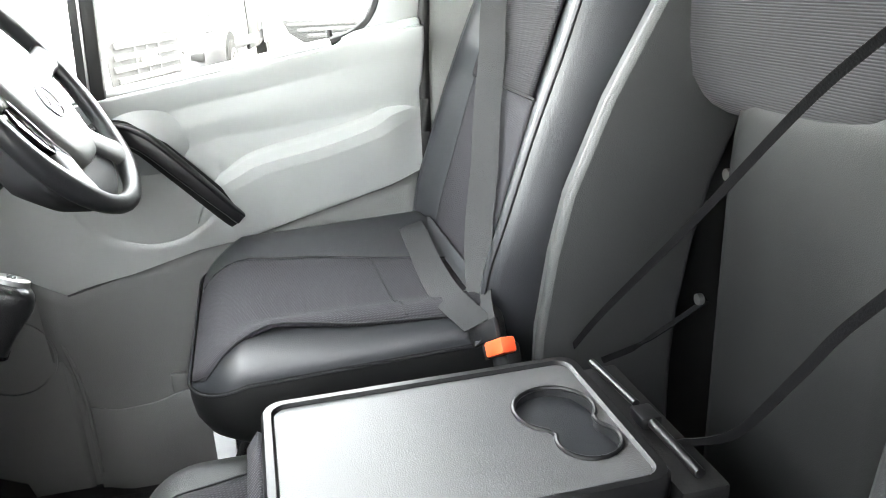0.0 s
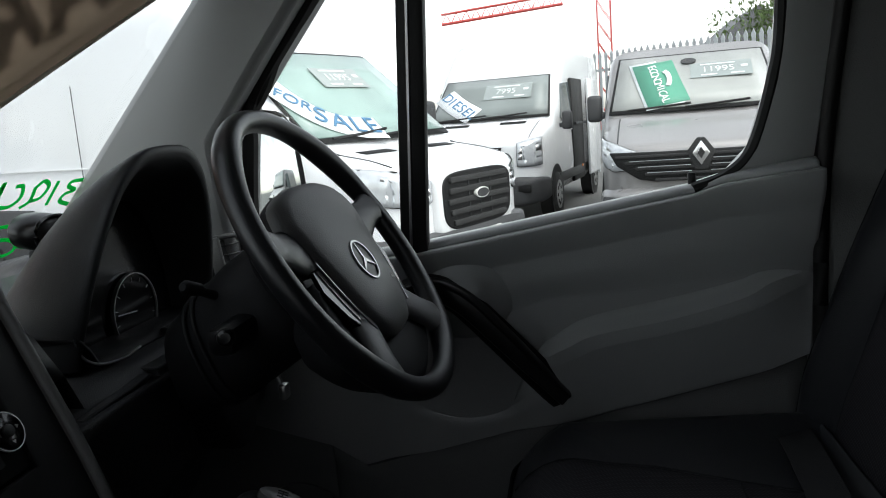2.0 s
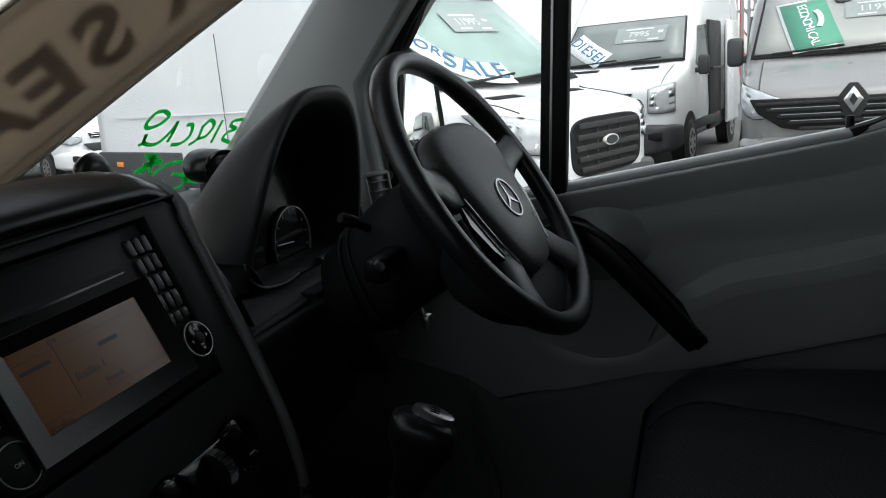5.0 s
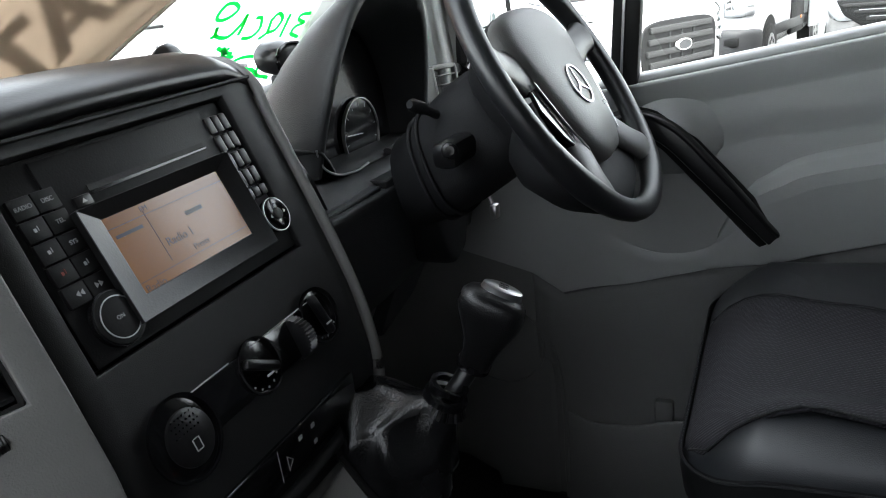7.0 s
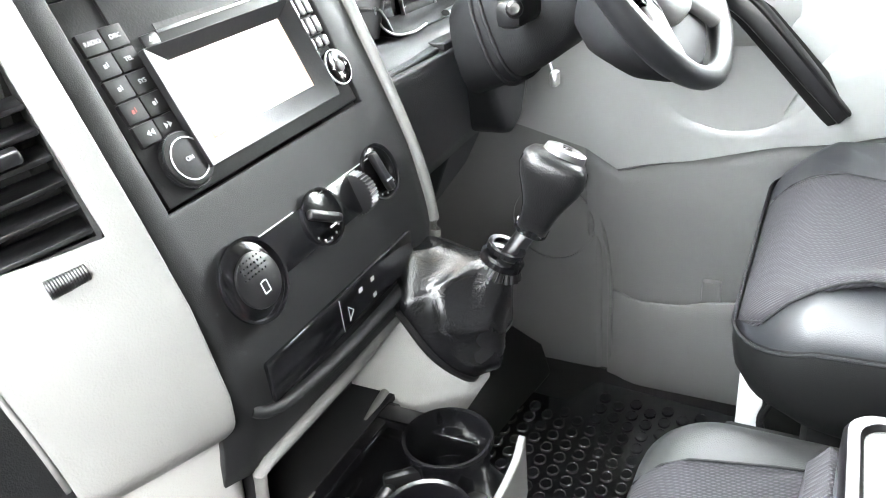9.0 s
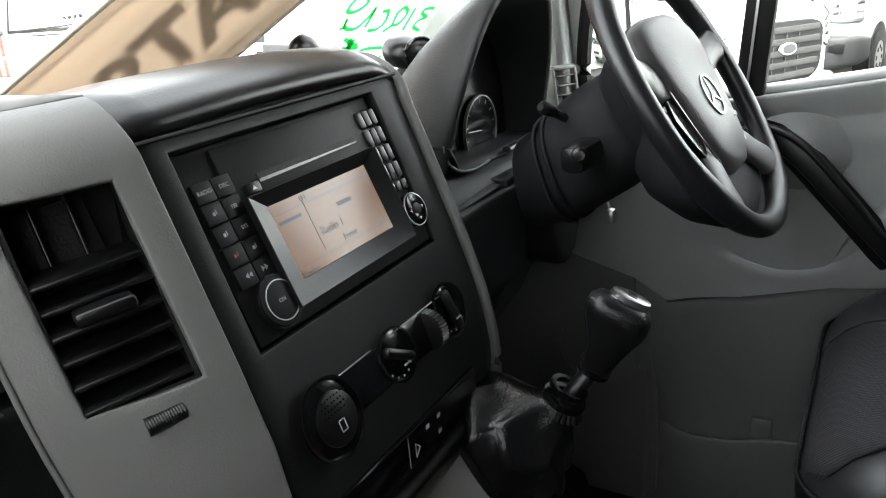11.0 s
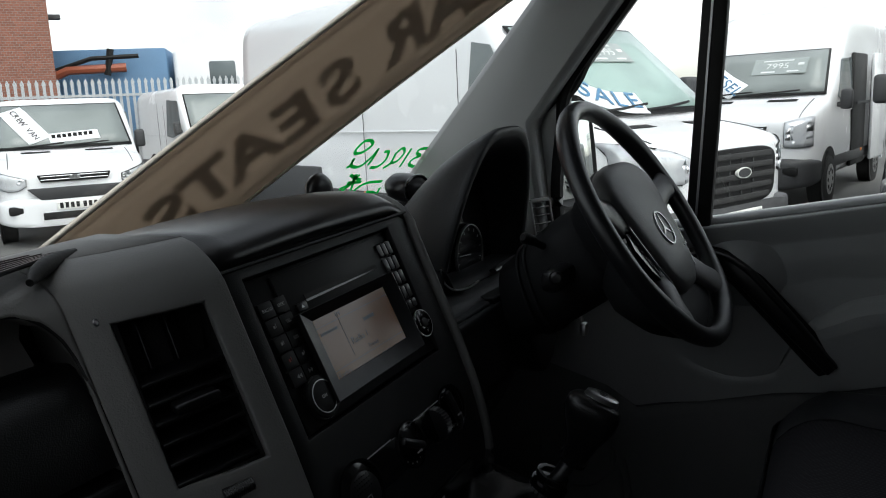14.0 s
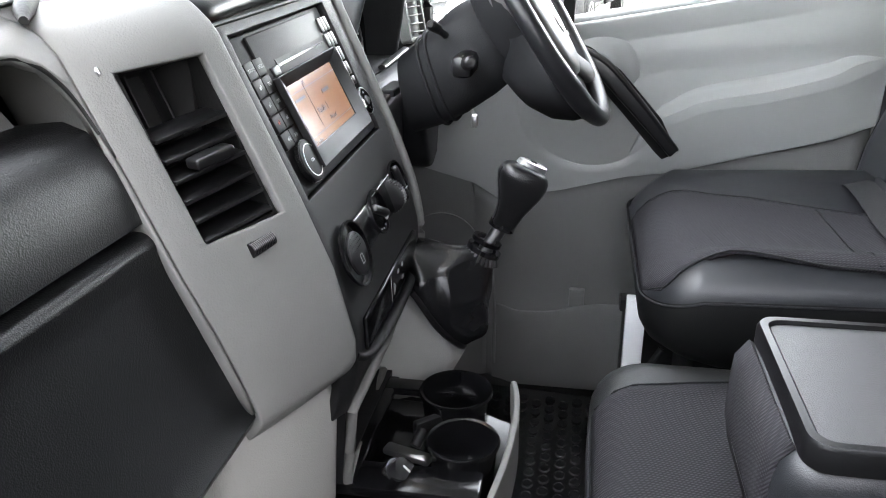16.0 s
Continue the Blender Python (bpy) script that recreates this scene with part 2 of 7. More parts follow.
def loft(rings, closed=True, caps=True):
    bm = bmesh.new()
    vs = [[bm.verts.new(p) for p in r] for r in rings]
    n = len(rings[0])
    for a, b in zip(vs, vs[1:]):
        for i in range(n if closed else n - 1):
            j = (i + 1) % n
            bm.faces.new((a[i], a[j], b[j], b[i]))
    if caps and closed:
        bm.faces.new(list(reversed(vs[0])))
        bm.faces.new(vs[-1])
    return bm


def sheet(fn, us, vs, hole=None):
    """A surface fn(u, v) over the values us and vs; hole(u, v) leaves faces out."""
    bm = bmesh.new()
    g = [[bm.verts.new(fn(u, v)) for u in us] for v in vs]
    for j in range(len(vs) - 1):
        for i in range(len(us) - 1):
            if hole and hole((us[i] + us[i + 1]) / 2, (vs[j] + vs[j + 1]) / 2):
                continue
            bm.faces.new((g[j][i], g[j][i + 1], g[j + 1][i + 1], g[j + 1][i]))
    loose = [v for v in bm.verts if not v.link_faces]
    bmesh.ops.delete(bm, geom=loose, context="VERTS")
    return bm


def smooth_path(pts, n=6):
    """Points on a smooth curve through pts."""
    pts = [Vector(p) for p in pts]
    ext = [2 * pts[0] - pts[1]] + pts + [2 * pts[-1] - pts[-2]]
    out = []
    for i in range(1, len(ext) - 2):
        p0, p1, p2, p3 = ext[i - 1:i + 3]
        for k in range(n):
            t = k / n
            out.append(0.5 * (2 * p1 + (p2 - p0) * t + (2 * p0 - 5 * p1 + 4 * p2 - p3) * t * t + (3 * p1 - p0 - 3 * p2 + p3) * t ** 3))
    return out + [pts[-1]]


def tube(pts, r, segs=12, flat=1.0, closed=False, up=(0, 0, 1)):
    """A round or flattened bar along pts; r is one radius or one for each point."""
    pts = [Vector(p) for p in pts]
    rs = r if isinstance(r, (list, tuple)) else [r] * len(pts)
    rings = []
    n = len(pts)
    for i, p in enumerate(pts):
        d = (pts[(i + 1) % n] - pts[i - 1]) if closed else (pts[min(i + 1, n - 1)] - pts[max(i - 1, 0)])
        d.normalize()
        s = d.cross(Vector(up))
        if s.length < 1e-4:
            s = d.cross(Vector((1, 0, 0)))
        s.normalize()
        u = s.cross(d)
        rings.append([p + rs[i] * (math.cos(a) * s + flat * math.sin(a) * u) for a in (2 * math.pi * k / segs for k in range(segs))])
    if closed:
        rings.append(rings[0])
        bm = loft(rings, True, False)
        bmesh.ops.remove_doubles(bm, verts=bm.verts, dist=1e-6)
        return bm
    return loft(rings)


def disc(m, r, h, segs=32, bevel=0.0, r2=None):
    """A round boss: base in m's xy plane, height h along its z."""
    r2 = r if r2 is None else r2
    prof = [(r, 0), (r2, h)] if not bevel else [(r, 0), (r2, h - bevel), (r2 - bevel * 0.3, h - bevel * 0.3), (r2 - bevel, h)]
    rings = [[m @ Vector((q * math.cos(a), q * math.sin(a), z)) for a in (2 * math.pi * k / segs for k in range(segs))] for q, z in prof]
    return loft(rings)


def ring(m, r, w, h, segs=40):
    """A flat ring of radius r, width w and height h round m's z."""
    prof = [(r - w / 2, 0), (r - w / 2, h), (r + w / 2, h), (r + w / 2, 0)]
    bm = bmesh.new()
    vs = [[bm.verts.new(m @ Vector((q * math.cos(a), q * math.sin(a), z))) for q, z in prof] for a in (2 * math.pi * k / segs for k in range(segs))]
    for k in range(segs):
        a, b = vs[k], vs[(k + 1) % segs]
        for i in range(4):
            j = (i + 1) % 4
            bm.faces.new((a[i], a[j], b[j], b[i]))
    return bm


def letters(text, size, m, depth=0.0006, mirror=False, spread=1.0, bold=0.0):
    """Text as a mesh, centred on m's origin in its xy plane."""
    cu = bpy.data.curves.new("text", "FONT")
    cu.offset = bold
    cu.body, cu.size, cu.extrude, cu.align_x, cu.align_y, cu.space_character = text, size, depth, "CENTER", "CENTER", spread
    ob = bpy.data.objects.new("text", cu)
    me = bpy.data.meshes.new_from_object(ob)
    bpy.data.objects.remove(ob)
    bm = bmesh.new()
    bm.from_mesh(me)
    bpy.data.meshes.remove(me)
    if mirror:
        xf(bm, Matrix.Diagonal((-1, 1, 1, 1)))
    return xf(bm, m)


def axes(o, x, y):
    """A frame at o with x along x, y near y, and z square to both."""
    x = Vector(x).normalized()
    z = x.cross(Vector(y)).normalized()
    y = z.cross(x)
    return Matrix(((x.x, y.x, z.x, o[0]), (x.y, y.y, z.y, o[1]), (x.z, y.z, z.z, o[2]), (0, 0, 0, 1)))


def span(a, b, n):
    return [a + (b - a) * i / n for i in range(n + 1)]


def curve1(table, v):
    return float(np.interp(v, [p[0] for p in table], [p[1] for p in table]))


def join(*bms):
    out = bmesh.new()
    for b in bms:
        me = bpy.data.meshes.new("tmp")
        b.to_mesh(me)
        b.free()
        out.from_mesh(me)
        bpy.data.meshes.remove(me)
    return out

# ---- the cab: floor, walls, roof, glass ----


def sill_z(y):
    return curve1([(-0.31, 1.322), (-0.18, 1.302), (-0.13, 1.286), (0.30, 1.216), (0.60, 1.170), (0.70, 1.150)], y)


def crease_z(y):
    return curve1([(-0.30, 1.026), (0.44, 0.831), (0.50, 0.868), (0.72, 0.93)], y)


def smooth(a, b, v):
    t = min(1, max(0, (v - a) / (b - a)))
    return t * t * (3 - 2 * t)


floor = part("floor", box((0.78, 0.15, 0.33), (1.92, 1.7, 0.06)), M_RUBBER, kind="structure", label="dark cab floor of the van", category="floor")
part("wall_rear", box((0.78, -0.66, 1.15), (1.98, 0.06, 1.7)), M_BLACK, kind="structure", label="dark bulkhead behind the seats", category="wall", bevel=0.01)
part("ceiling", box((0.78, -0.05, 1.96), (1.98, 1.3, 0.05), 0.02), M_LINING, kind="structure", label="pale grey cab headliner", category="ceiling")
part("wall_front", box((0.78, 1.12, 0.75), (1.98, 0.06, 0.95)), M_BLACK, kind="structure", label="dark bulkhead ahead of the pedals", category="wall")
wall_right = part("wall_right", prism([(0.47, 0.34), (0.47, 1.16), (0.60, 1.22), (0.66, 1.22), (1.10, 1.22), (1.10, 0.34)], "x", 1.665, 1.74), M_DOORLOW, kind="structure", label="grey moulded kick panel ahead of the door", category="wall", bevel=0.012)
part("pillar", prism([(-0.66, 0.34), (-0.315, 0.34), (-0.315, 1.32), (-0.37, 1.95), (-0.66, 1.95)], "x", 1.605, 1.76), M_DOORLOW, kind="structure", label="grey trimmed pillar behind the driver's door", category="pillar", bevel=0.015)
part("trim", tube(smooth_path([(1.606, -0.312, 0.45), (1.606, -0.312, 0.90), (1.604, -0.314, 1.30), (1.604, -0.345, 1.60), (1.604, -0.368, 1.92)]), 0.011, 10), M_RUBBER, kind="structure", label="black rubber seal behind the driver's door", category="seal")
wall_left = part("wall_left", prism([(-0.66, 0.30), (1.10, 0.30), (1.10, 1.18), (0.62, 1.18), (-0.30, 1.28), (-0.66, 1.32)], "x", -0.20, -0.12), M_DOORLOW, kind="structure", label="grey passenger side of the cab under the side window", category="wall", bevel=0.012)
part("pillar", prism([(-0.66, 1.32), (-0.30, 1.28), (-0.30, 1.93), (-0.66, 1.93)], "x", -0.20, -0.12), M_DOOR, kind="structure", label="grey trimmed pillar behind the passenger window", category="pillar", bevel=0.012)
# Unseen window added for light from the left, dimmed by its glass
part("window_2", prism([(-0.30, 1.275), (0.62, 1.175), (0.62, 1.45), (0.30, 1.90), (-0.30, 1.90)], "x", -0.164, -0.160), M_DIMGLASS, kind="structure", label="unseen passenger side window, glass dimmed to limit the light", category="window")

pillar_a = [(0.605, 1.16), (0.632, 1.42), (0.532, 1.548), (0.464, 1.632), (0.245, 1.905), (0.40, 1.93), (0.63, 1.66), (0.90, 1.352), (1.02, 1.21), (1.02, 1.16)]
part("trim", prism(pillar_a, "x", 1.585, 1.72), M_DOOR, kind="structure", label="grey plastic windscreen pillar trim", category="pillar", bevel=0.014, segs=3)
part("trim", prism(pillar_a, "x", -0.20, -0.08), M_DOOR, kind="structure", label="grey plastic windscreen pillar trim", category="pillar", bevel=0.014, segs=3)
part("trim", tube(smooth_path([(1.64, 1.0, 1.2), (1.645, 0.62, 1.44), (1.645, 0.525, 1.562), (1.645, 0.45, 1.65), (1.645, 0.24, 1.905)]), 0.014, 8), M_RUBBER, kind="structure", label="black rubber door seal", category="seal")
part("trim", box((0.83, 0.40, 1.925), (1.72, 0.12, 0.05), 0.02), M_LINING, kind="structure", label="grey header trim over the windscreen", category="trim")
part("trim", box((1.70, 0.0, 1.92), (0.10, 1.2, 0.08), 0.02), M_DOOR, kind="structure", label="grey roof rail trim", category="trim")
part("trim", box((-0.14, 0.0, 1.92), (0.10, 1.2, 0.08), 0.02), M_DOOR, kind="structure", label="grey roof rail trim", category="trim")


def screen_y(x, z):
    """The windscreen's inner face: raked and bowed forward in the middle."""
    return 0.905 - (z - 1.345) / 1.13 + 0.13 * (1 - ((x - 0.80) / 0.80) ** 2)


pane = part("window_1", sheet(lambda x, z: (x, screen_y(x, z), z), span(-0.12, 1.63, 16), span(1.20, 1.92, 8)), M_GLASS, kind="structure", label="raked clear windscreen with green paint on it", category="windscreen", solid=0.004)
pane.visible_shadow = False

part("trim", ring(axes((1.663, 0.575, 0.70), (0, -1, 0), (0, 0, 1)), 0.085, 0.005, 0.006, 48), M_DOORLOW, kind="structure", label="round moulded speaker outline in the kick panel", category="trim")

# ---- driver's door ----
door = thing("door_1", (1.68, 0.1, 0.35), "closed grey plastic van door with armrest and map pocket", "door", kind="structure")


ARM_EDGE = [(-0.31, 1.150), (-0.245, 1.134), (-0.202, 1.113), (-0.098, 1.085), (0.02, 1.062), (0.064, 1.043), (0.110, 1.012), (0.14, 0.975), (0.20, 0.90)]
ARM_TOP = [(-0.31, 1.166), (-0.25, 1.154), (-0.10, 1.126), (0.03, 1.098), (0.085, 1.068), (0.130, 1.025), (0.16, 0.985), (0.20, 0.915)]


def eased(rows):
    """The same line with its corners rounded."""
    return [(q.x, q.y) for q in smooth_path([(a, b, 0) for a, b in rows], 8)]


ARM_EDGE, ARM_TOP = eased(ARM_EDGE), eased(ARM_TOP)


def door_x(y, z):
    base = 1.655 - 0.05 * smooth(-0.1, -0.3, y) * smooth(1.15, 1.3, z)
    zr, zu = curve1(ARM_EDGE, y), curve1(ARM_TOP, y)
    zc = crease_z(y)
    t = (zu - z) / max(0.004, zu - zr)
    dn = max(0.0, min(1.0, (z - zc) / max(0.02, zr - zc)))
    out = max(0.0, min(1.0, t)) ** 2.3 if z > zr else 0.05 + 0.95 * dn ** 0.9
    arm = 0.032 * out * smooth(0.175, 0.05, y) * smooth(-0.315, -0.22, y)
    d = math.hypot((y - 0.240) / 0.068, (z - 1.136) / 0.056)
    pod = 0.023 * smooth(1.15, 0.2, d)
    zp = curve1([(-0.31, 1.16), (0.0, 1.150), (0.10, 1.146), (0.165, 1.125), (0.20, 1.09)], y)
    upper = 0.007 * smooth(zp - 0.020, zp + 0.030, z) * smooth(0.40, 0.20, y) * smooth(-0.15, 0.06, y) + 0.007 * smooth(zp - 0.01, zp + 0.05, z) * smooth(0.06, -0.15, y)
    e = math.hypot((y - 0.245) / 0.150, (z - 1.045) / 0.132)
    dish = 0.0035 * smooth(1.05, 0.93, e) * smooth(1.10, 1.06, z)
    return base - max(arm, pod) - upper + dish + 0.02 * smooth(0.30, 0.42, y) * (1 - 0.3 * smooth(1.03, 0.95, e)) - 0.01 * smooth(sill_z(y) - 0.05, sill_z(y), z)


ys = span(-0.305, 0.70, 190)


def panel_z(y, k):
    """Rows of the upper panel: crease, armrest edge, sill."""
    zc, zs_ = crease_z(y), sill_z(y)
    zm = min(max(curve1(ARM_EDGE, y), zc + 0.04), zs_ - 0.03)
    return zc + (zm - zc) * k / 70 if k <= 70 else zm + (zs_ - zm) * (k - 70) / 110


part("upper_panel", sheet(lambda y, k: (door_x(y, panel_z(y, k)), y, panel_z(y, k)), ys, range(181)), M_DOOR, door, "dark grey upper door panel", solid=0.03, angle=60)
part("sill_cap", sheet(lambda y, s: (door_x(y, sill_z(y)) + [0, 0.004, 0.02, 0.05][s], y, sill_z(y) + [0, 0.008, 0.013, 0.012][s]), ys, [0, 1, 2, 3]), M_DOOR, door, solid=0.006, angle=60)
# Thin dark bead drawn for the shade line in the crease
part("crease_shade", tube([(1.652, y, crease_z(y) - 0.004) for y in span(-0.30, 0.44, 12)], 0.0025, 6), M_TRIM, door, "dark shade line in the crease between door panels")


def low_x(y, z):
    return 1.672 + 0.02 * smooth(0.80, 0.6, z)


part("lower_panel", sheet(lambda y, s: (low_x(y, 0.345 + (crease_z(y) - 0.345) * s), y, 0.345 + (crease_z(y) - 0.345) * s), span(-0.305, 0.50, 24), span(0, 1, 14)), M_DOORLOW, door, "grey lower door panel", solid=0.02, angle=60)


def pocket_top(y):
    return curve1([(-0.3, 0.59), (0.20, 0.585), (0.26, 0.575), (0.31, 0.558), (0.40, 0.552), (0.445, 0.558)], y)


part("map_pocket", sheet(lambda y, s: (1.640 + 0.012 * s + 0.025 * smooth(0.36, 0.455, y) ** 2, y, 0.355 + (pocket_top(y) - 0.355) * s), span(-0.30, 0.455, 34), span(0, 1, 6)), M_DOORLOW, door, "grey door map pocket", solid=0.008, bevel=0.003, angle=60)
part("pocket_clip", box((1.668, 0.258, 0.59), (0.02, 0.035, 0.045), 0.004), M_DOORLOW, door, "small moulded clip in the pocket")
part("door_bottom", prism([(1.60, 0.345), (1.66, 0.36), (1.70, 0.36), (1.70, 0.31), (1.60, 0.31)], "y", -0.31, 0.56, 0.004), M_DOORLOW, door)
part("front_edge", tube(smooth_path([(1.664, 0.505, 0.866), (1.664, 0.480, 0.74), (1.662, 0.455, 0.60), (1.658, 0.452, 0.40)]), 0.005, 8), M_DOORLOW, door)
part("lock_pin", join(disc(pose(1.665, -0.136, 1.286), 0.013, 0.006, 20, 0.002), disc(pose(1.665, -0.136, 1.29), 0.0065, 0.028, 14, 0.003)), M_BLACK, door, "black door lock pin")
# grab handle: a black bar slanting down from the pod to the armrest
hp = smooth_path([(1.610, 0.330, 1.150), (1.592, 0.285, 1.160), (1.584, 0.235, 1.138), (1.585, 0.180, 1.082), (1.590, 0.125, 1.020), (1.600, 0.090, 0.978), (1.605, 0.080, 0.966)], 6)
def bar(path, widths, deep):
    """A flat bar with eased edges along a path that runs over the door."""
    rings_ = []
    for k_, p in enumerate(path):
        run = (path[min(k_ + 1, len(path) - 1)] - path[max(k_ - 1, 0)]).normalized()
        out = Vector((-1, 0, 0)) - run * run.dot(Vector((-1, 0, 0)))
        out.normalize()
        wide = run.cross(out)
        rings_.append([p + wide * (widths[k_] * a) + out * (deep * b) for a, b in ((-1, -0.9), (-1, 0.35), (-0.86, 0.7), (-0.62, 0.74), (-0.5, 0.58), (0.62, 0.86), (0.84, 0.76), (1, 0.35), (1, -0.9))])
    return loft(rings_)


part("grab_handle", bar(hp, [0.0125 + 0.0060 * math.sin(math.pi * min(1, (i + 6) / 34)) for i in range(len(hp))], 0.013), M_SATIN, door, "black slanting grab handle", bevel=0.002, angle=50)
part("handle_seat", tube([(x + 0.018, y + 0.004, z - 0.004) for x, y, z in hp], 0.026, 12, 0.5, up=(1, 0, 0)), M_RUBBER, door, "dark recess behind the handle")
part("inner_shell", prism([(-0.30, 0.33), (-0.30, 1.30), (0.28, 1.20), (0.69, 1.15), (0.60, 0.33)], "x", 1.70, 1.76), M_WHITEPAINT, door, "white painted outer door skin")
# window frame, divider and glass
rear = [(-0.308, 1.318), (-0.165, 1.298), (-0.190, 1.314), (-0.226, 1.352), (-0.256, 1.45), (-0.269, 1.554), (-0.272, 1.90), (-0.365, 1.90), (-0.345, 1.56)]
part("frame", prism(rear, "x", 1.632, 1.70, 0.004), M_DOOR, door, "grey rear window frame")
front = [(0.605, 1.175), (0.608, 1.288), (0.593, 1.41), (0.578, 1.503), (0.480, 1.628), (0.268, 1.895), (0.31, 1.90), (0.51, 1.655), (0.625, 1.51), (0.648, 1.42), (0.660, 1.165)]
part("frame", prism(front, "x", 1.632, 1.70, 0.004), M_DOOR, door, "grey front window frame")
part("seal", tube(smooth_path([(1.642, -0.135, 1.292), (1.642, -0.185, 1.310), (1.642, -0.224, 1.350), (1.642, -0.254, 1.45), (1.642, -0.267, 1.554), (1.642, -0.270, 1.89)]), 0.011, 8), M_RUBBER, door, "black rubber window seal")
part("seal", tube(smooth_path([(1.640, 0.599, 1.17), (1.640, 0.601, 1.288), (1.640, 0.588, 1.41), (1.640, 0.573, 1.492), (1.640, 0.473, 1.622), (1.640, 0.263, 1.89)]), 0.014, 8), M_RUBBER, door, "black rubber window seal")
part("divider", box((1.648, 0, 0), (0.028, 0.046, 0.72), 0.005), M_RUBBER, door, "black upright window divider")
bpy.data.objects["divider"].matrix_basis = pose(0, 0.298, 1.555, 3.5)
part("divider_strip", box((1.632, 0, 0), (0.004, 0.004, 0.70)), M_STEEL, bpy.data.objects["divider"], "thin grey channel strip")
bpy.data.objects["divider_strip"].matrix_basis = pose(0, 0.302, 1.555, 3.5)
g = part("glass", prism([(-0.27, 1.29), (0.605, 1.165), (0.605, 1.29), (0.588, 1.45), (0.475, 1.63), (0.255, 1.92), (-0.27, 1.92)], "x", 1.662, 1.666), M_GLASS, door, "clear door window")
g.visible_shadow = False
# wing mirror outside the quarter glass
mirror = thing("wing_mirror", (1.80, 0.64, 1.16), "black plastic wing mirror outside the door glass", "mirror")
MM = pose(1.875, 0.668, 1.345, -6, 0, -18)
part("housing", loft([[MM @ Vector((a * math.copysign(abs(math.cos(t)) ** 0.6, math.cos(t)), yy, b * math.copysign(abs(math.sin(t)) ** 0.6, math.sin(t)))) for t in (2 * math.pi * i / 28 for i in range(28))] for yy, a, b in ((-0.022, 0.084, 0.118), (-0.030, 0.094, 0.130), (-0.012, 0.098, 0.134), (0.04, 0.090, 0.124), (0.075, 0.06, 0.09), (0.085, 0.02, 0.03))]), M_BLACK, mirror, "black mirror housing", angle=60)
part("mirror_arm", tube([(1.70, 0.69, 1.20), (1.77, 0.70, 1.21), (1.85, 0.705, 1.25)], 0.024, 12), M_BLACK, mirror, "black mirror arm")
part("mirror_glass", xf(box((0, -0.0265, 0.002), (0.160, 0.004, 0.226), 0.0015), MM), shader("mirror_silver", (0.72, 0.76, 0.75), 0.03, metal=1.0, spot=0.0, rvar=0.0), mirror, "silvered mirror glass")

# ---- dashboard ----
dash = thing("dashboard", (0.85, 0.85, 0.42), "grey and black plastic van dashboard with grained glovebox", "dashboard")
FACE = [(0.76, 0.555), (0.86, 0.520), (0.90, 0.507), (0.94, 0.494), (1.00, 0.487), (1.08, 0.505), (1.15, 0.532), (1.305, 0.5975), (1.316, 0.605), (1.329, 0.618), (1.340, 0.633), (1.347, 0.655), (1.352, 0.69)]


def face_y(z):
    return curve1(FACE, z)


zs = sorted(set(span(0.912, 1.145, 12) + span(1.148, 1.306, 2) + span(1.310, 1.318, 2)))
part("centre_panel", sheet(lambda x, z: (x, face_y(z) + 0.010 * smooth(0.99, 1.03, x) + 0.01 * smooth(0.675, 0.655, x), z + 0.03 * (x - 0.83)), [0.655, 0.664, 0.675, 0.688, 0.965, 0.990, 1.005, 1.018, 1.03], zs, lambda x, z: 0.688 < x < 0.965 and 1.148 < z < 1.306), M_BLACK, dash, "black centre console panel", solid=0.012, bevel=0.0015, angle=50)
part("centre_backing", box((0.83, 0.70, 1.12), (0.36, 0.16, 0.40)), M_RUBBER, dash)
edge = smooth_path([(1.022, face_y(z) - 0.001 + 0.003, z + 0.006) for z in (0.93, 0.98, 1.05, 1.13, 1.22, 1.285)] + [(1.028, 0.603, 1.312), (1.030, 0.626, 1.331), (1.030, 0.66, 1.340), (1.030, 0.74, 1.334)], 5)
part("side_trim", tube(edge, 0.0062, 10), M_GREY, dash, "thin grey edge trim beside the console")
part("side_wall", sheet(lambda s, z: (1.024 - 0.004 * s, face_y(z) + 0.004 + 0.14 * s, z), [0, 0.3, 1], span(0.88, 1.325, 14)), M_GREY, dash, "grey console side", solid=0.006)
# narrow demister slots down the side of the console
side_vent = part("side_vent", sheet(lambda k, z: (1.0285, face_y(z) + 0.012 + 0.024 * k, z), [0, 1], span(1.165, 1.298, 12)), M_RUBBER, dash, "dark slotted vent in the console side", solid=0.002)
for k in range(9):
    z = 1.175 + 0.0145 * k
    part("slat", box((1.0305, face_y(z) + 0.024, z), (0.004, 0.022, 0.0035), 0.001), M_BEZEL, side_vent)
part("vent_slider", box((1.034, face_y(1.236) + 0.020, 1.236), (0.008, 0.010, 0.012), 0.003), M_SATIN, side_vent, "small black slider")
part("vent_rim", tube(smooth_path([(1.030, face_y(z) + 0.011, z) for z in (1.165, 1.20, 1.25, 1.298)]), 0.002, 8), M_BEZEL, side_vent)
# top of the dash
def cover_z(x):
    return 0.03 * (x - 0.83) + 0.005 * math.sin(math.pi * min(1, max(0, (x - 0.66) / 0.36))) - 0.016 * smooth(0.985, 1.04, x)


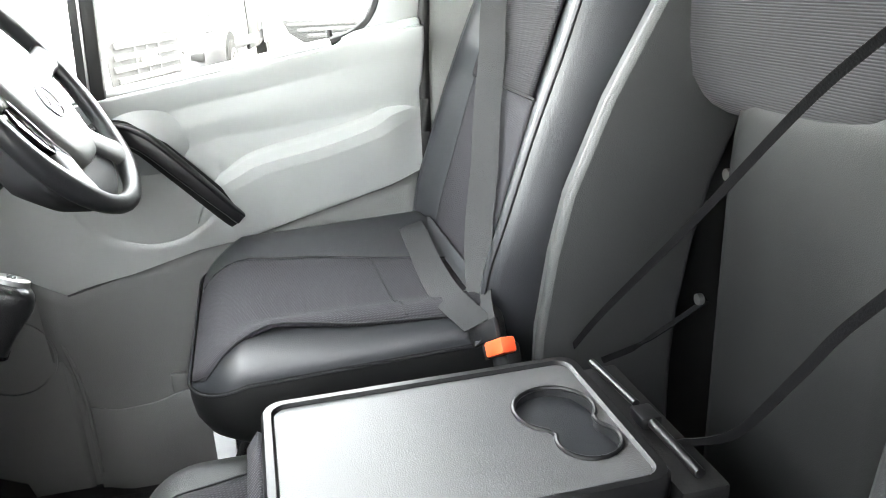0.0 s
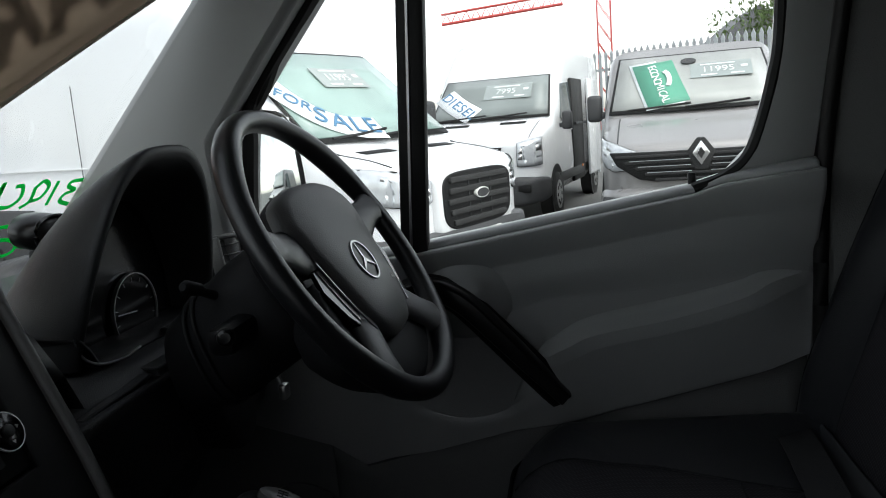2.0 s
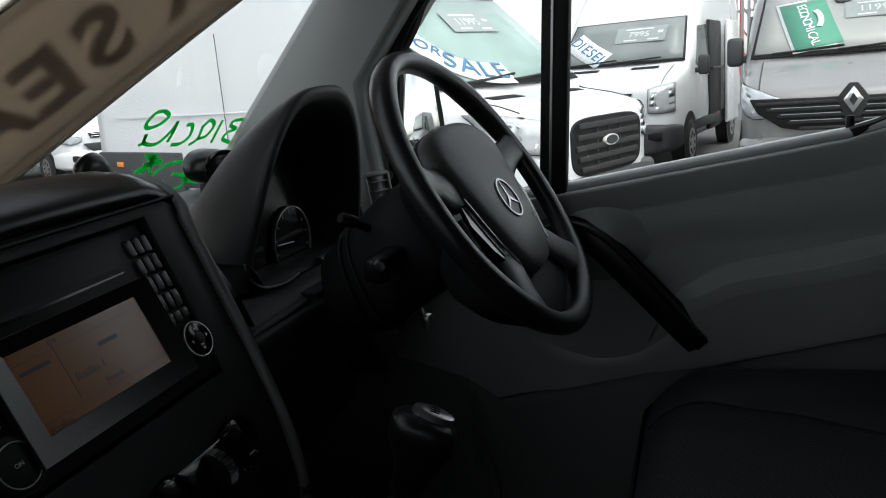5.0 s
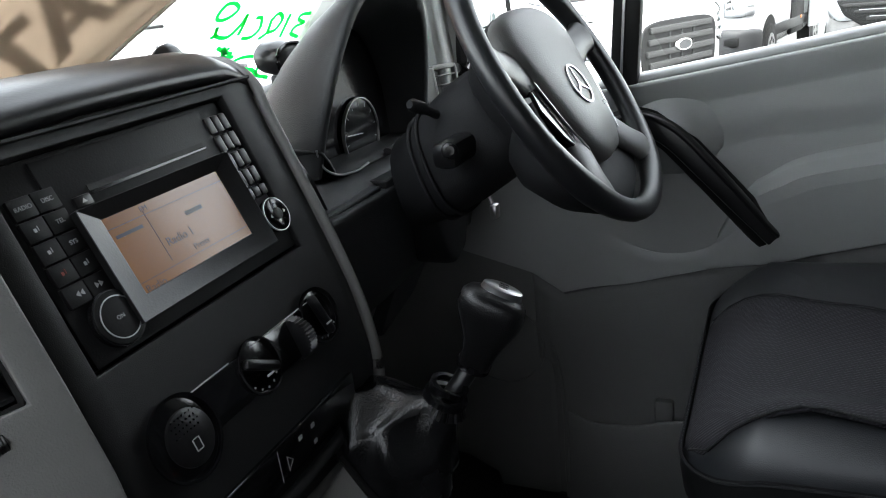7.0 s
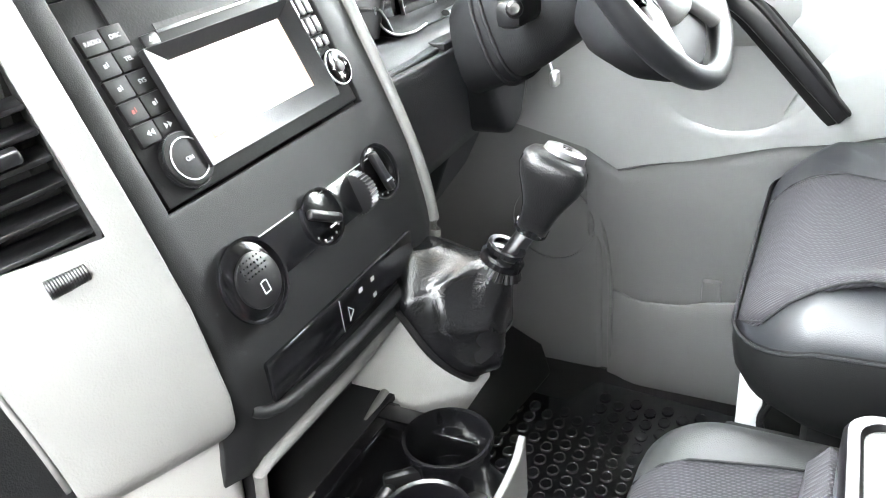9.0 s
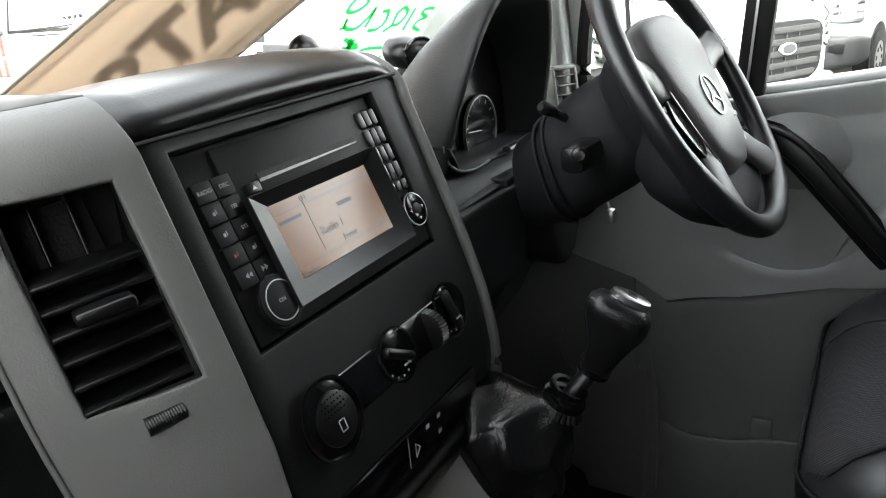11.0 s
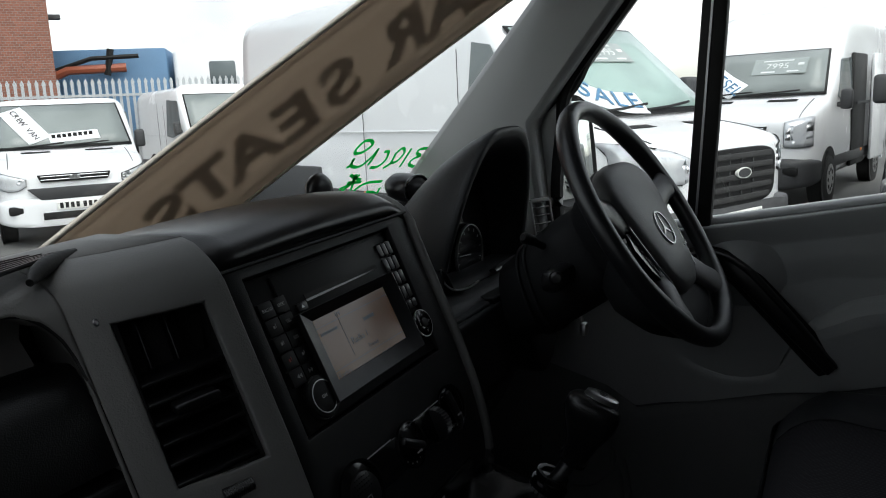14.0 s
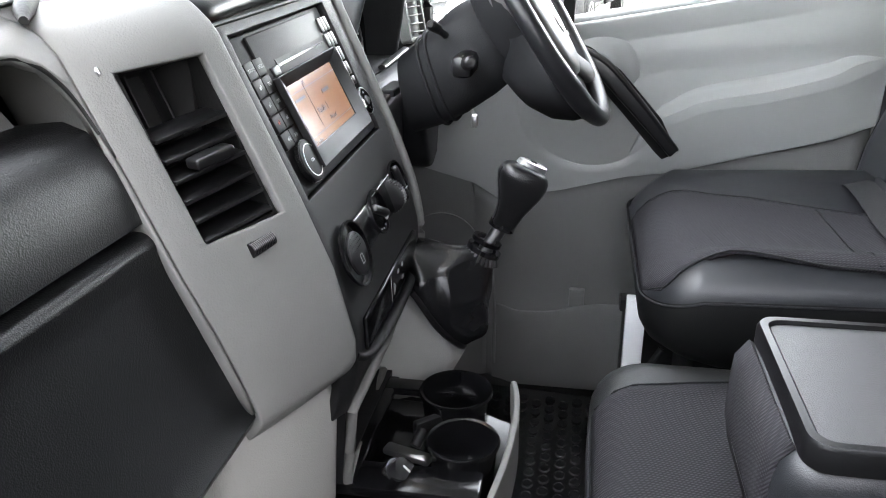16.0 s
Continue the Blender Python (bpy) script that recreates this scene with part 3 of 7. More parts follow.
part("top_cover", sheet(lambda x, s: (x, [0.606, 0.611, 0.622, 0.640, 0.668, 0.72, 0.80, 0.95, 1.10][s], [1.319, 1.330, 1.339, 1.346, 1.349, 1.347, 1.337, 1.295, 1.23][s] + cover_z(x)), span(0.655, 0.985, 8) + [1.0, 1.015, 1.03, 1.04], range(9)), M_SATIN, dash, "black padded top over the radio", solid=0.012, angle=70)
part("top_joint", tube([(x, 0.604, 1.3165 + 0.03 * (x - 0.83)) for x in span(0.66, 1.02, 8)], 0.002, 6), M_RUBBER, dash)
part("driver_top", sheet(lambda x, s: (x, [0.60, 0.63, 0.68, 0.75, 0.95, 1.12][s], [1.19, 1.235, 1.268, 1.280, 1.265, 1.22][s] - (0.12 if s < 4 else 0.03) * smooth(1.10, 1.17, x) * smooth(1.60, 1.53, x)), span(1.03, 1.64, 24), range(6)), M_GRAIN, dash, "black dash top by the driver", solid=0.02, angle=70)

# grey panel with the passenger-side vent
LEFT = [(0.90, 0.533), (0.976, 0.543), (1.08, 0.575), (1.171, 0.609), (1.241, 0.638), (1.31, 0.668), (1.328, 0.682), (1.338, 0.70), (1.345, 0.73)]


def panel_left(z):
    """The left edge of the vent panel, which draws in towards its foot."""
    return 0.540 + 0.015 * smooth(1.17, 0.97, z)


def vent_panel(s, z):
    x = panel_left(z) + (0.658 - panel_left(z)) * s
    y = curve1(LEFT, z) * (1 - s) + (face_y(z) - 0.006) * s
    y -= 0.008 * math.sin(math.pi * s) * smooth(0.9, 1.1, z)
    y += 0.020 * max(0.0, (0.982 - z) / 0.027) ** 1.8
    return (x, y, z + 0.10 * (x - 0.62))


VS = [0, 0.06, 0.15, 0.205, 0.5, 0.80, 0.86, 0.94, 1.0]
VZ = span(0.955, 0.985, 6) + span(1.005, 1.14, 7) + [1.1485] + span(1.185, 1.292, 3) + span(1.30, 1.345, 9)
part("vent_panel", sheet(vent_panel, VS, VZ, lambda s, z: 0.205 < s < 0.80 and 1.1485 < z < 1.292), M_GREY, dash, "grey plastic panel round the side vent", solid=0.012, bevel=0.002, angle=60)
part("vent_panel_top", sheet(lambda s, k: (0.540 + 0.118 * s, [vent_panel(s, 1.345)[1], 0.76, 0.82, 0.95, 1.10][k], [1.345 + 0.10 * (0.540 + 0.118 * s - 0.62), 1.341 + 0.006 * s, 1.330 + 0.006 * s, 1.295, 1.23][k]), span(0, 1, 4), range(5)), M_GREY, dash, solid=0.012, angle=70)
part("panel_screw", disc(axes((0.556, 0.6485, 1.289), (1, 0.2, 0), (0, 0.4, 1)), 0.0035, 0.002, 14, 0.0008), M_STEEL, dash, "small bright screw")
VM = axes((0.601, 0.590, 1.219), (0.0675, -0.0325, 0.0105), (-0.0045, 0.0635, 0.1405))
part("vent_box", join(box((0, 0.081, -0.036), (0.084, 0.004, 0.06)), box((0, -0.081, -0.036), (0.084, 0.004, 0.06)), box((-0.041, 0, -0.036), (0.004, 0.16, 0.06)), box((0.041, 0, -0.036), (0.004, 0.16, 0.06)), box((0, 0, -0.062), (0.084, 0.166, 0.004))), M_RUBBER, dash, "dark air vent box").matrix_basis = VM
for k in range(6):
    sl = part("slat", box((0, 0, 0), (0.077, 0.0042, 0.034), 0.0015), M_SATIN, dash)
    sl.matrix_basis = VM @ pose(0, 0.024 - 0.0185 * k, -0.018, 22)
for k in range(2):
    sl = part("slat", box((0, 0, 0), (0.0022, 0.062, 0.02), 0.0008), M_SATIN, dash)
    sl.matrix_basis = VM @ pose(-0.018 + 0.026 * k, 0.050, -0.045)
lever = part("vent_lever", join(box((0, 0, 0.003), (0.042, 0.010, 0.018), 0.003, 3), box((0, 0, -0.006), (0.020, 0.006, 0.012), 0.002)), M_SATIN, dash, "glossy black vent slider")
lever.matrix_basis = VM @ pose(0.000, -0.009, 0.000, 20)
RW = Matrix.Translation(Vector((0.604, 0.549, 1.129)))
roller = part("roller", tube([(-0.014 + 0.0010 * k, 0, 0) for k in range(29)], [0.0074 if k % 2 else 0.0069 for k in range(29)], 14, up=(0, 0, 1)), M_SATIN, dash, "ribbed black vent roller")
roller.matrix_basis = RW @ pose(0, 0, 0, 0, -8, -22)

# passenger side: top shelf, pad and glovebox
def along(profile, x0, x1, n=10):
    return loft([[(x, y, z) for y, z in profile] for x in span(x0, x1, n)])


def shelf_edge(x):
    return curve1([(-0.03, 1.322), (0.47, 1.322), (0.500, 1.318), (0.520, 1.306), (0.532, 1.288), (0.538, 1.265), (0.5405, 1.232)], x)


def passenger_top(x, s):
    ze = shelf_edge(x)
    drop = 0.008 + 0.010 * smooth(0.54, 0.40, x)
    if s <= 1:
        z = ze + (1.345 - ze) * s
        return (x, curve1(LEFT, z), z - drop)
    return (x, [0.76, 0.82, 0.95, 1.10][s - 2], [1.341, 1.330, 1.295, 1.23][s - 2] - drop)


part("passenger_top", sheet(passenger_top, span(-0.03, 0.47, 8) + span(0.48, 0.5405, 14), [0, 0.1, 0.25, 0.4, 0.55, 0.7, 0.8, 0.9, 1, 2, 3, 4, 5]), M_GREY, dash, "grey passenger dash top", solid=0.010, angle=60)
for k in range(6):
    part("grille_rib", tube([(-0.02, 0.652 + 0.017 * k, 1.3255 + 0.0012 * k), (0.30, 0.668 + 0.014 * k, 1.3325 + 0.0008 * k), (0.48, 0.686 + 0.008 * k, 1.339 + 0.0006 * k), (0.578 - 0.008 * abs(k - 3), 0.706 + 0.006 * k, 1.3425)], 0.0022, 6), M_SATIN, dash, "black demister rib")
part("side_nozzle", tube(smooth_path([(0.520, 0.676, 1.331), (0.540, 0.690, 1.3365), (0.565, 0.704, 1.3395), (0.595, 0.716, 1.342)]), [0.0085 - 0.005 * abs(k / 9 - 1) ** 2 - 0.0008 * (k % 2) for k in range(len(smooth_path([(0, 0, 0), (1, 0, 0), (2, 0, 0), (3, 0, 0)])))], 10), M_RUBBER, dash, "black ribbed demister nozzle")
part("recess", along([(0.690, 1.303), (0.755, 1.303), (0.755, 1.22), (0.715, 1.230), (0.725, 1.246), (0.742, 1.268), (0.735, 1.292)], -0.03, 0.545), M_GREY, dash, "shaded grey storage shelf", angle=70)
part("shelf_seam", tube(smooth_path([(x, curve1(LEFT, shelf_edge(x)) + 0.002, shelf_edge(x) - 0.009 - 0.010 * smooth(0.54, 0.40, x)) for x in (0.539, 0.535, 0.528, 0.516, 0.50, 0.47, 0.42, 0.36, 0.18, -0.02)]), 0.0018, 8), M_RUBBER, dash, "black seam along the shelf opening")
part("panel_return", sheet(lambda k, z: (panel_left(z) + 0.0005 + 0.012 * k, curve1(LEFT, z) + [0.002, 0.02, 0.09][k], z - 0.008), range(3), span(0.990, 1.32, 12)), M_GREY, dash, solid=0.004, angle=60)
part("upper_pad", along([(0.86, 1.205), (0.74, 1.243), (0.685, 1.249), (0.655, 1.240), (0.636, 1.215), (0.625, 1.185), (0.622, 1.168), (0.640, 1.160), (0.86, 1.150)], -0.03, 0.553), M_GRAIN, dash, "black grained pad over the glovebox", angle=70)
part("glovebox_door", along([(0.640, 1.157), (0.620, 1.157), (0.6145, 1.154), (0.6125, 1.149), (0.6145, 1.142), (0.612, 1.120), (0.590, 1.05), (0.567, 0.99), (0.553, 0.973), (0.557, 0.963), (0.575, 0.958), (0.80, 0.955), (0.80, 1.156)], -0.03, 0.564), M_GRAIN, dash, "black grained glovebox door", angle=60)
part("lower_dash_trim", along([(0.70, 0.957), (0.588, 0.955), (0.590, 0.90), (0.600, 0.80), (0.64, 0.72), (0.70, 0.72)], -0.03, 0.535), M_LIGHT, dash, "light grey lower dash below the glovebox", angle=60, bevel=0.004)
part("lower_dash", box((0.25, 0.88, 0.80), (0.62, 0.36, 0.75)), M_BLACK, dash)

# lower light grey console below the centre panel
part("lower_console", loft([[(0.538, 0.572 + d, z0), (0.560, 0.550 + d, z0), (0.605, 0.527 + d, z0), (0.650, 0.509 + d, z0), (0.672, 0.506 + d, z0), (0.690, 0.522 + d, z0), (0.690, 0.80, z0), (0.538, 0.80, z0)] for z0, d in ((0.966, 0.012), (0.90, 0.006), (0.80, 0.014), (0.66, 0.035), (0.50, 0.06), (0.37, 0.08))]), M_LIGHT, dash, "light grey lower console side", bevel=0.008, segs=3)
part("gear_console", loft([[(0.935, 0.520 + a, z0), (0.962, 0.470 + a, z0), (1.000 + b, 0.455 + a, z0), (1.035 + b, 0.500 + a, z0), (1.05 + b, 0.75, z0), (0.935, 0.75, z0)] for z0, a, b in ((0.965, 0.03, 0.0), (0.91, 0.0, 0.01), (0.86, -0.030, 0.01), (0.81, -0.035, 0.0), (0.765, -0.01, -0.02), (0.74, 0.03, -0.04))]), M_LIGHT, dash, "light grey housing under the gear lever", bevel=0.01, segs=3)
part("console_core", box((0.83, 0.70, 0.62), (0.26, 0.24, 0.52)), M_BLACK, dash)
bin_ = part("storage_bin", box((0.82, 0.675, 0.854), (0.264, 0.006, 0.11)), M_COLUMN, dash, "dark open storage bin")
for c, q in (((0.82, 0.595, 0.908), (0.264, 0.17, 0.008)), ((0.82, 0.60, 0.799), (0.264, 0.16, 0.008)), ((0.690, 0.595, 0.854), (0.006, 0.17, 0.11)), ((0.953, 0.60, 0.854), (0.006, 0.16, 0.11))):
    part("bin_wall", box(c, q), M_COLUMN, bin_)
part("bin_trim", tube([(0.690, 0.514, 0.798), (0.684, 0.506, 0.85), (0.684, 0.500, 0.903), (0.694, 0.498, 0.909), (0.83, 0.498, 0.911), (0.94, 0.506, 0.911), (0.956, 0.514, 0.905), (0.957, 0.526, 0.85), (0.950, 0.534, 0.803), (0.83, 0.524, 0.793)], 0.0062, 10, closed=True), M_GREY, dash, "grey rim round the storage bin")

# driver's binnacle: an arched hood over the dials
HX, HZ = 1.364, 1.165


def arch(yb, yt, a, zt, shift=0.0, e=0.995, k=33):
    """One rib of the hood: feet at yb, crown at yt."""
    out = []
    for i in range(k):
        th = math.pi * i / (k - 1)
        c, h = math.cos(th), max(0.0, math.sin(th)) ** e
        out.append((HX + shift - a * (1 - 0.10 * h) * math.copysign(abs(c) ** 0.66, c), yb + (yt - yb) * h, HZ + (zt - HZ) * h))
    return out


hood = [arch(0.700, 0.690, 0.146, 1.352), arch(0.668, 0.628, 0.160, 1.388), arch(0.648, 0.592, 0.1655, 1.404), arch(0.6435, 0.586, 0.170, 1.411), arch(0.6426, 0.585, 0.1755, 1.4205), arch(0.645, 0.588, 0.1790, 1.4240), arch(0.655, 0.600, 0.1800, 1.4225), arch(0.68, 0.640, 0.176, 1.404, 0.002), arch(0.72, 0.690, 0.166, 1.372, 0.002, 1.05), arch(0.76, 0.735, 0.150, 1.334, 0.002, 1.08), arch(0.80, 0.780, 0.128, 1.290, 0.004, 1.1), arch(0.84, 0.825, 0.100, 1.245, 0.006, 1.1), arch(0.87, 0.86, 0.07, 1.205, 0.008, 1.1)]
part("binnacle_hood", loft(hood, closed=False), M_HOOD, dash, "black arched instrument hood", angle=60)
part("cluster_face", prism([(x, z) for x, y, z in arch(0.69, 0.69, 0.150, 1.356)], "y", 0.698, 0.705), M_GLOSS, dash, "dark instrument cluster face")
for gx, gz, gr in ((1.398, 1.188, 0.056),):
    gm = axes((gx, 0.694, gz), (1, 0, 0), (0, 0, 1))
    gauge = part("gauge", disc(gm, gr, 0.003, 36), M_GLOSS, dash, "round black dial")
    part("gauge_ring", ring(gm, gr, 0.0016, 0.006, 48), M_STEEL, gauge, "thin chrome dial ring")
    for i in range(11):
        part("dial_mark", xf(box((0, gr * 0.84, 0.0035), (0.001, 0.006, 0.0006)), gm @ pose(0, 0, 0, 0, 0, 130 - 26 * i)), M_TEXT, gauge, "white dial mark")
    part("needle", xf(box((0, gr * 0.4, 0.005), (0.0016, gr * 0.85, 0.001)), gm @ pose(0, 0, 0, 0, 0, 85)), M_TEXT, gauge)
lip = smooth_path([(1.188, 0.642, 1.205), (1.192, 0.640, 1.185), (1.203, 0.636, 1.172), (1.225, 0.632, 1.163), (1.262, 0.628, 1.160), (1.295, 0.626, 1.164)], 5)
part("cluster_lip", tube(lip, 0.0018, 8), M_STEEL, dash, "thin bright lower rim of the cluster")
part("cluster_sill", sheet(lambda u, k: (1.190 + 0.350 * u, 0.634 + 0.066 * k, 1.161 + 0.042 * (1 - smooth(0.0, 0.10, u)) + 0.006 * k), span(0, 1, 24), [0, 0.5, 1]), M_COLUMN, dash, "dark sloping sill below the dials", solid=0.004, angle=60)
part("sill_bar", tube(smooth_path([(1.365, 0.630, 1.166), (1.42, 0.629, 1.169), (1.48, 0.628, 1.172), (1.54, 0.626, 1.176)]), 0.0075, 10, 0.6), M_TRIM, dash, "satin grey bar beside the column")
part("cluster_base", prism([(0.592, 1.120), (0.598, 1.140), (0.616, 1.152), (0.640, 1.157), (0.74, 1.157), (0.74, 1.09), (0.60, 1.09)], "x", 1.04, 1.58, 0.006), M_KNEE, dash, "black grained panel under the cluster")
# driver's lower dash
def knee_y(z):
    return curve1([(0.80, 0.70), (0.86, 0.665), (0.95, 0.622), (1.05, 0.601), (1.15, 0.592)], z)


def slab(pts, proud, depth=0.05):
    """A flat-edged panel standing proud of the sloping lower dash."""
    return loft([[(x, knee_y(z) - p, z) for x, z in pts] for p in (-depth, proud - 0.003, proud)])


part("driver_panel", sheet(lambda x, z: (x, knee_y(z) + 0.01 * smooth(1.2, 1.4, x), z), span(1.024, 1.62, 8), span(0.975, 1.135, 8)), M_KNEE, dash, "black grained lower dash panel", solid=0.02, angle=60)
part("knee_panel", slab([(1.105, 1.136), (1.250, 1.142), (1.300, 1.034), (1.2985, 0.985), (1.275, 0.972), (1.188, 0.963), (1.160, 1.000), (1.128, 1.107)], 0.007), M_KNEE, dash, "black switch panel beside the column", bevel=0.004)
for sx_, zz, wd in ((1.160, 1.112, 0.055), (1.190, 1.040, 0.016), (1.207, 1.025, 0.016)):
    part("slot", box((sx_, knee_y(zz) - 0.008, zz), (wd, 0.004, 0.003)), M_TRIM, dash, "thin grey slot edge")
part("knee_strip", slab([(1.256, 1.146), (1.352, 1.146), (1.383, 1.098), (1.401, 1.004), (1.417, 0.970), (1.389, 0.922), (1.305, 0.878), (1.2935, 0.884), (1.304, 0.985), (1.306, 1.034)], 0.011), M_KNEE, dash, "smooth black strip beside the column", bevel=0.005)
part("closing_panel", sheet(lambda x, z: (x, knee_y(z) + 0.006 + 0.03 * smooth(1.22, 1.34, x), z), span(1.024, 1.345, 10), span(0.80, 0.985, 8)), M_GREY, dash, "grey closing panel under the driver's dash", solid=0.01, angle=60)
VE = pose(1.588, 0.626, 1.226, -10, 0, -22) @ Matrix.Diagonal((0.66, 0.9, 0.86, 1))
part("end_vent", xf(join(box((0, -0.004, 0.046), (0.085, 0.03, 0.010), 0.004), box((0, -0.004, -0.046), (0.085, 0.03, 0.012), 0.004), box((-0.042, -0.004, 0), (0.010, 0.03, 0.094), 0.004), box((0.042, -0.004, 0), (0.010, 0.03, 0.094), 0.004)), VE), M_GREY, dash, "grey end vent surround")
part("end_vent_box", xf(box((0, 0.006, 0), (0.074, 0.018, 0.080)), VE), M_RUBBER, dash)
for k in range(4):
    part("slat", xf(box((0, -0.010, -0.028 + 0.019 * k), (0.074, 0.014, 0.003), 0.001), VE), M_SATIN, dash)

# ---- radio ----
RM = axes((0.8265, 0.564, 1.228), (1, 0, 0.035), (0, 0.41, 0.91))
radio = thing("car_radio", RM.translation, "black car radio with amber display, keys and round knobs", "radio")


def rp(name, bm, mat, parent=None, label="", **kw):
    return part(name, xf(bm, RM), mat, parent or radio, label, **kw)


def rframe(x0, x1, y0, y1, z0, inset, z1):
    """A sloping picture-frame from the outer edge at height z0 to an inner edge at z1."""
    a = [(x0, y0, z0), (x1, y0, z0), (x1, y1, z0), (x0, y1, z0)]
    l, r, b, t = inset
    c = [(x0 + l, y0 + b, z1), (x1 - r, y0 + b, z1), (x1 - r, y1 - t, z1), (x0 + l, y1 - t, z1)]
    return loft([[(p[0], p[1], z0 - 0.008) for p in a], a, c, [(p[0], p[1], z1 - 0.002) for p in c]], caps=False)


rp("body", box((0, 0, -0.02), (0.270, 0.166, 0.026), 0.002), M_RADIO, label="satin black radio face")
rp("disc_panel", box((0.004, 0.050, -0.0055), (0.198, 0.058, 0.004), 0.0015), M_RADIO)
rp("disc_slot", box((0.012, 0.044, -0.0035), (0.142, 0.0075, 0.002)), M_RUBBER, label="dark disc slot")
rp("slot_lip", prism([(-0.06, 0.0395), (0.083, 0.0410), (0.083, 0.0425), (-0.06, 0.0425)], "z", -0.004, -0.001), M_GLOSS)
rp("eject_key", box((-0.070, 0.037, -0.003), (0.017, 0.010, 0.005), 0.0015), M_SATIN)
rp("eject_mark", prism([(-0.0725, 0.0355), (-0.0675, 0.0355), (-0.070, 0.039)], "z", -0.0006, -0.0002), M_TEXT)
rp("bezel", rframe(-0.088, 0.0985, -0.070, 0.031, 0.006, (0.024, 0.0175, 0.019, 0.013), -0.003), M_BEZEL, label="sloping black display bezel", bevel=0.0008)
rp("display", box((0.010, -0.017, -0.0060), (0.160, 0.080, 0.004)), M_SCREEN, label="dim amber display")
for txt, sz, px, py in (("Radio 1", 0.011, 0.000, -0.022), ("Radio", 0.010, -0.050, -0.049), ("FM", 0.007, -0.020, 0.013), ("Preset", 0.008, 0.018, -0.036)):
    rp("display_text", letters(txt, sz, pose(px, py, -0.0039), 0.0001), M_INK)
for px, py, w, h in ((-0.022, -0.012, 0.0006, 0.050), (0.010, 0.008, 0.15, 0.0006), (0.010, -0.042, 0.15, 0.0006), (0.03, -0.006, 0.022, 0.004), (-0.045, 0.000, 0.03, 0.003)):
    rp("display_mark", box((px, py, -0.0039), (w, h, 0.0002)), M_INK)
LEFTKEYS = (("RADIO", "DISC"), ("", "TEL"), ("", "SYS"), ("", ""), ("", ""))
for r in range(5):
    for c in range(2):
        px, py = -0.1185 + 0.0215 * c, 0.048 - 0.0185 * r
        key = rp("key", box((px, py, -0.006), (0.0206, 0.0174, 0.006), 0.0012), M_RADIO)
        t = LEFTKEYS[r][c]
        if t:
            rp("legend", letters(t, 0.0050, pose(px, py, -0.0027), 0.0002), M_LEGEND, key, "white key legend")
        else:
            q = {(3, 0): M_DIMRED}.get((r, c), M_LEGEND)
            if r == 4:
                s = -1 if c == 0 else 1
                rp("legend", join(*[prism([(px - 0.003 * s + d, py - 0.0025), (px - 0.003 * s + d, py + 0.0025), (px + 0.0005 * s + d, py)], "z", -0.0029, -0.0025) for d in (-0.001, 0.003)]), q, key)
            else:
                rp("legend", join(box((px - 0.0013, py, -0.0027), (0.0024, 0.003, 0.0004)), box((px + 0.0015, py + 0.001, -0.0027), (0.0008, 0.004, 0.0004))), q, key, "small key symbol")
for r in range(5):
    for c in range(3):
        hgt = 0.0155 if r < 4 else 0.009
        rp("key", box((0.1060 + 0.0108 * c, 0.060 - 0.0200 * r + (0.003 if r == 4 else 0), -0.006), (0.0102, hgt + 0.002, 0.009), 0.0014), M_SATIN)
kn = RM @ pose(-0.1005, -0.0560, -0.006)
knob = part("volume_knob", disc(kn, 0.0225, 0.008, 48, 0.002), M_RADIO, radio, "ribbed black volume knob")
part("knob_ring", ring(kn @ pose(0, 0, 0.0074), 0.0172, 0.0010, 0.0012, 48), M_STEEL, knob, "chrome knob ring")
part("legend", letters("ON", 0.0050, kn @ pose(0, 0, 0.0083), 0.0002), M_LEGEND, knob)
part("knob_ribs", join(*[xf(box((0.0226, 0, 0.0035), (0.0012, 0.0016, 0.005)), kn @ pose(0, 0, 0, 0, 0, 6 * k)) for k in range(60)]), M_SATIN, knob)
ok = RM @ pose(0.1215, -0.046, -0.006)
pad = part("cursor_pad", disc(ok, 0.0175, 0.009, 36, 0.002), M_GLOSS, radio, "round glossy cursor pad")
part("pad_ring", ring(ok @ pose(0, 0, 0.006), 0.0178, 0.0009, 0.002, 40), M_STEEL, pad, "thin chrome ring")
part("pad_key", disc(ok @ pose(0, 0, 0.009), 0.006, 0.002, 20, 0.0008), M_SATIN, pad)
for a in range(4):
    part("arrow", xf(prism([(-0.002, 0.0095), (0.002, 0.0095), (0, 0.0125)], "z", 0.0091, 0.0095), ok @ pose(0, 0, 0, 0, 0, 90 * a)), M_TEXT, pad)

# ---- heater controls ----
HM = axes((0.830, 0.5035, 1.080), (1, 0, 0.035), (0, 0.33, 0.94))
heater = thing("heater_controls", HM.translation, "black heater panel with three round dials", "control panel")


def hp_(name, bm, mat, parent=None, label="", **kw):
    return part(name, xf(bm, HM), mat, parent or heater, label, **kw)


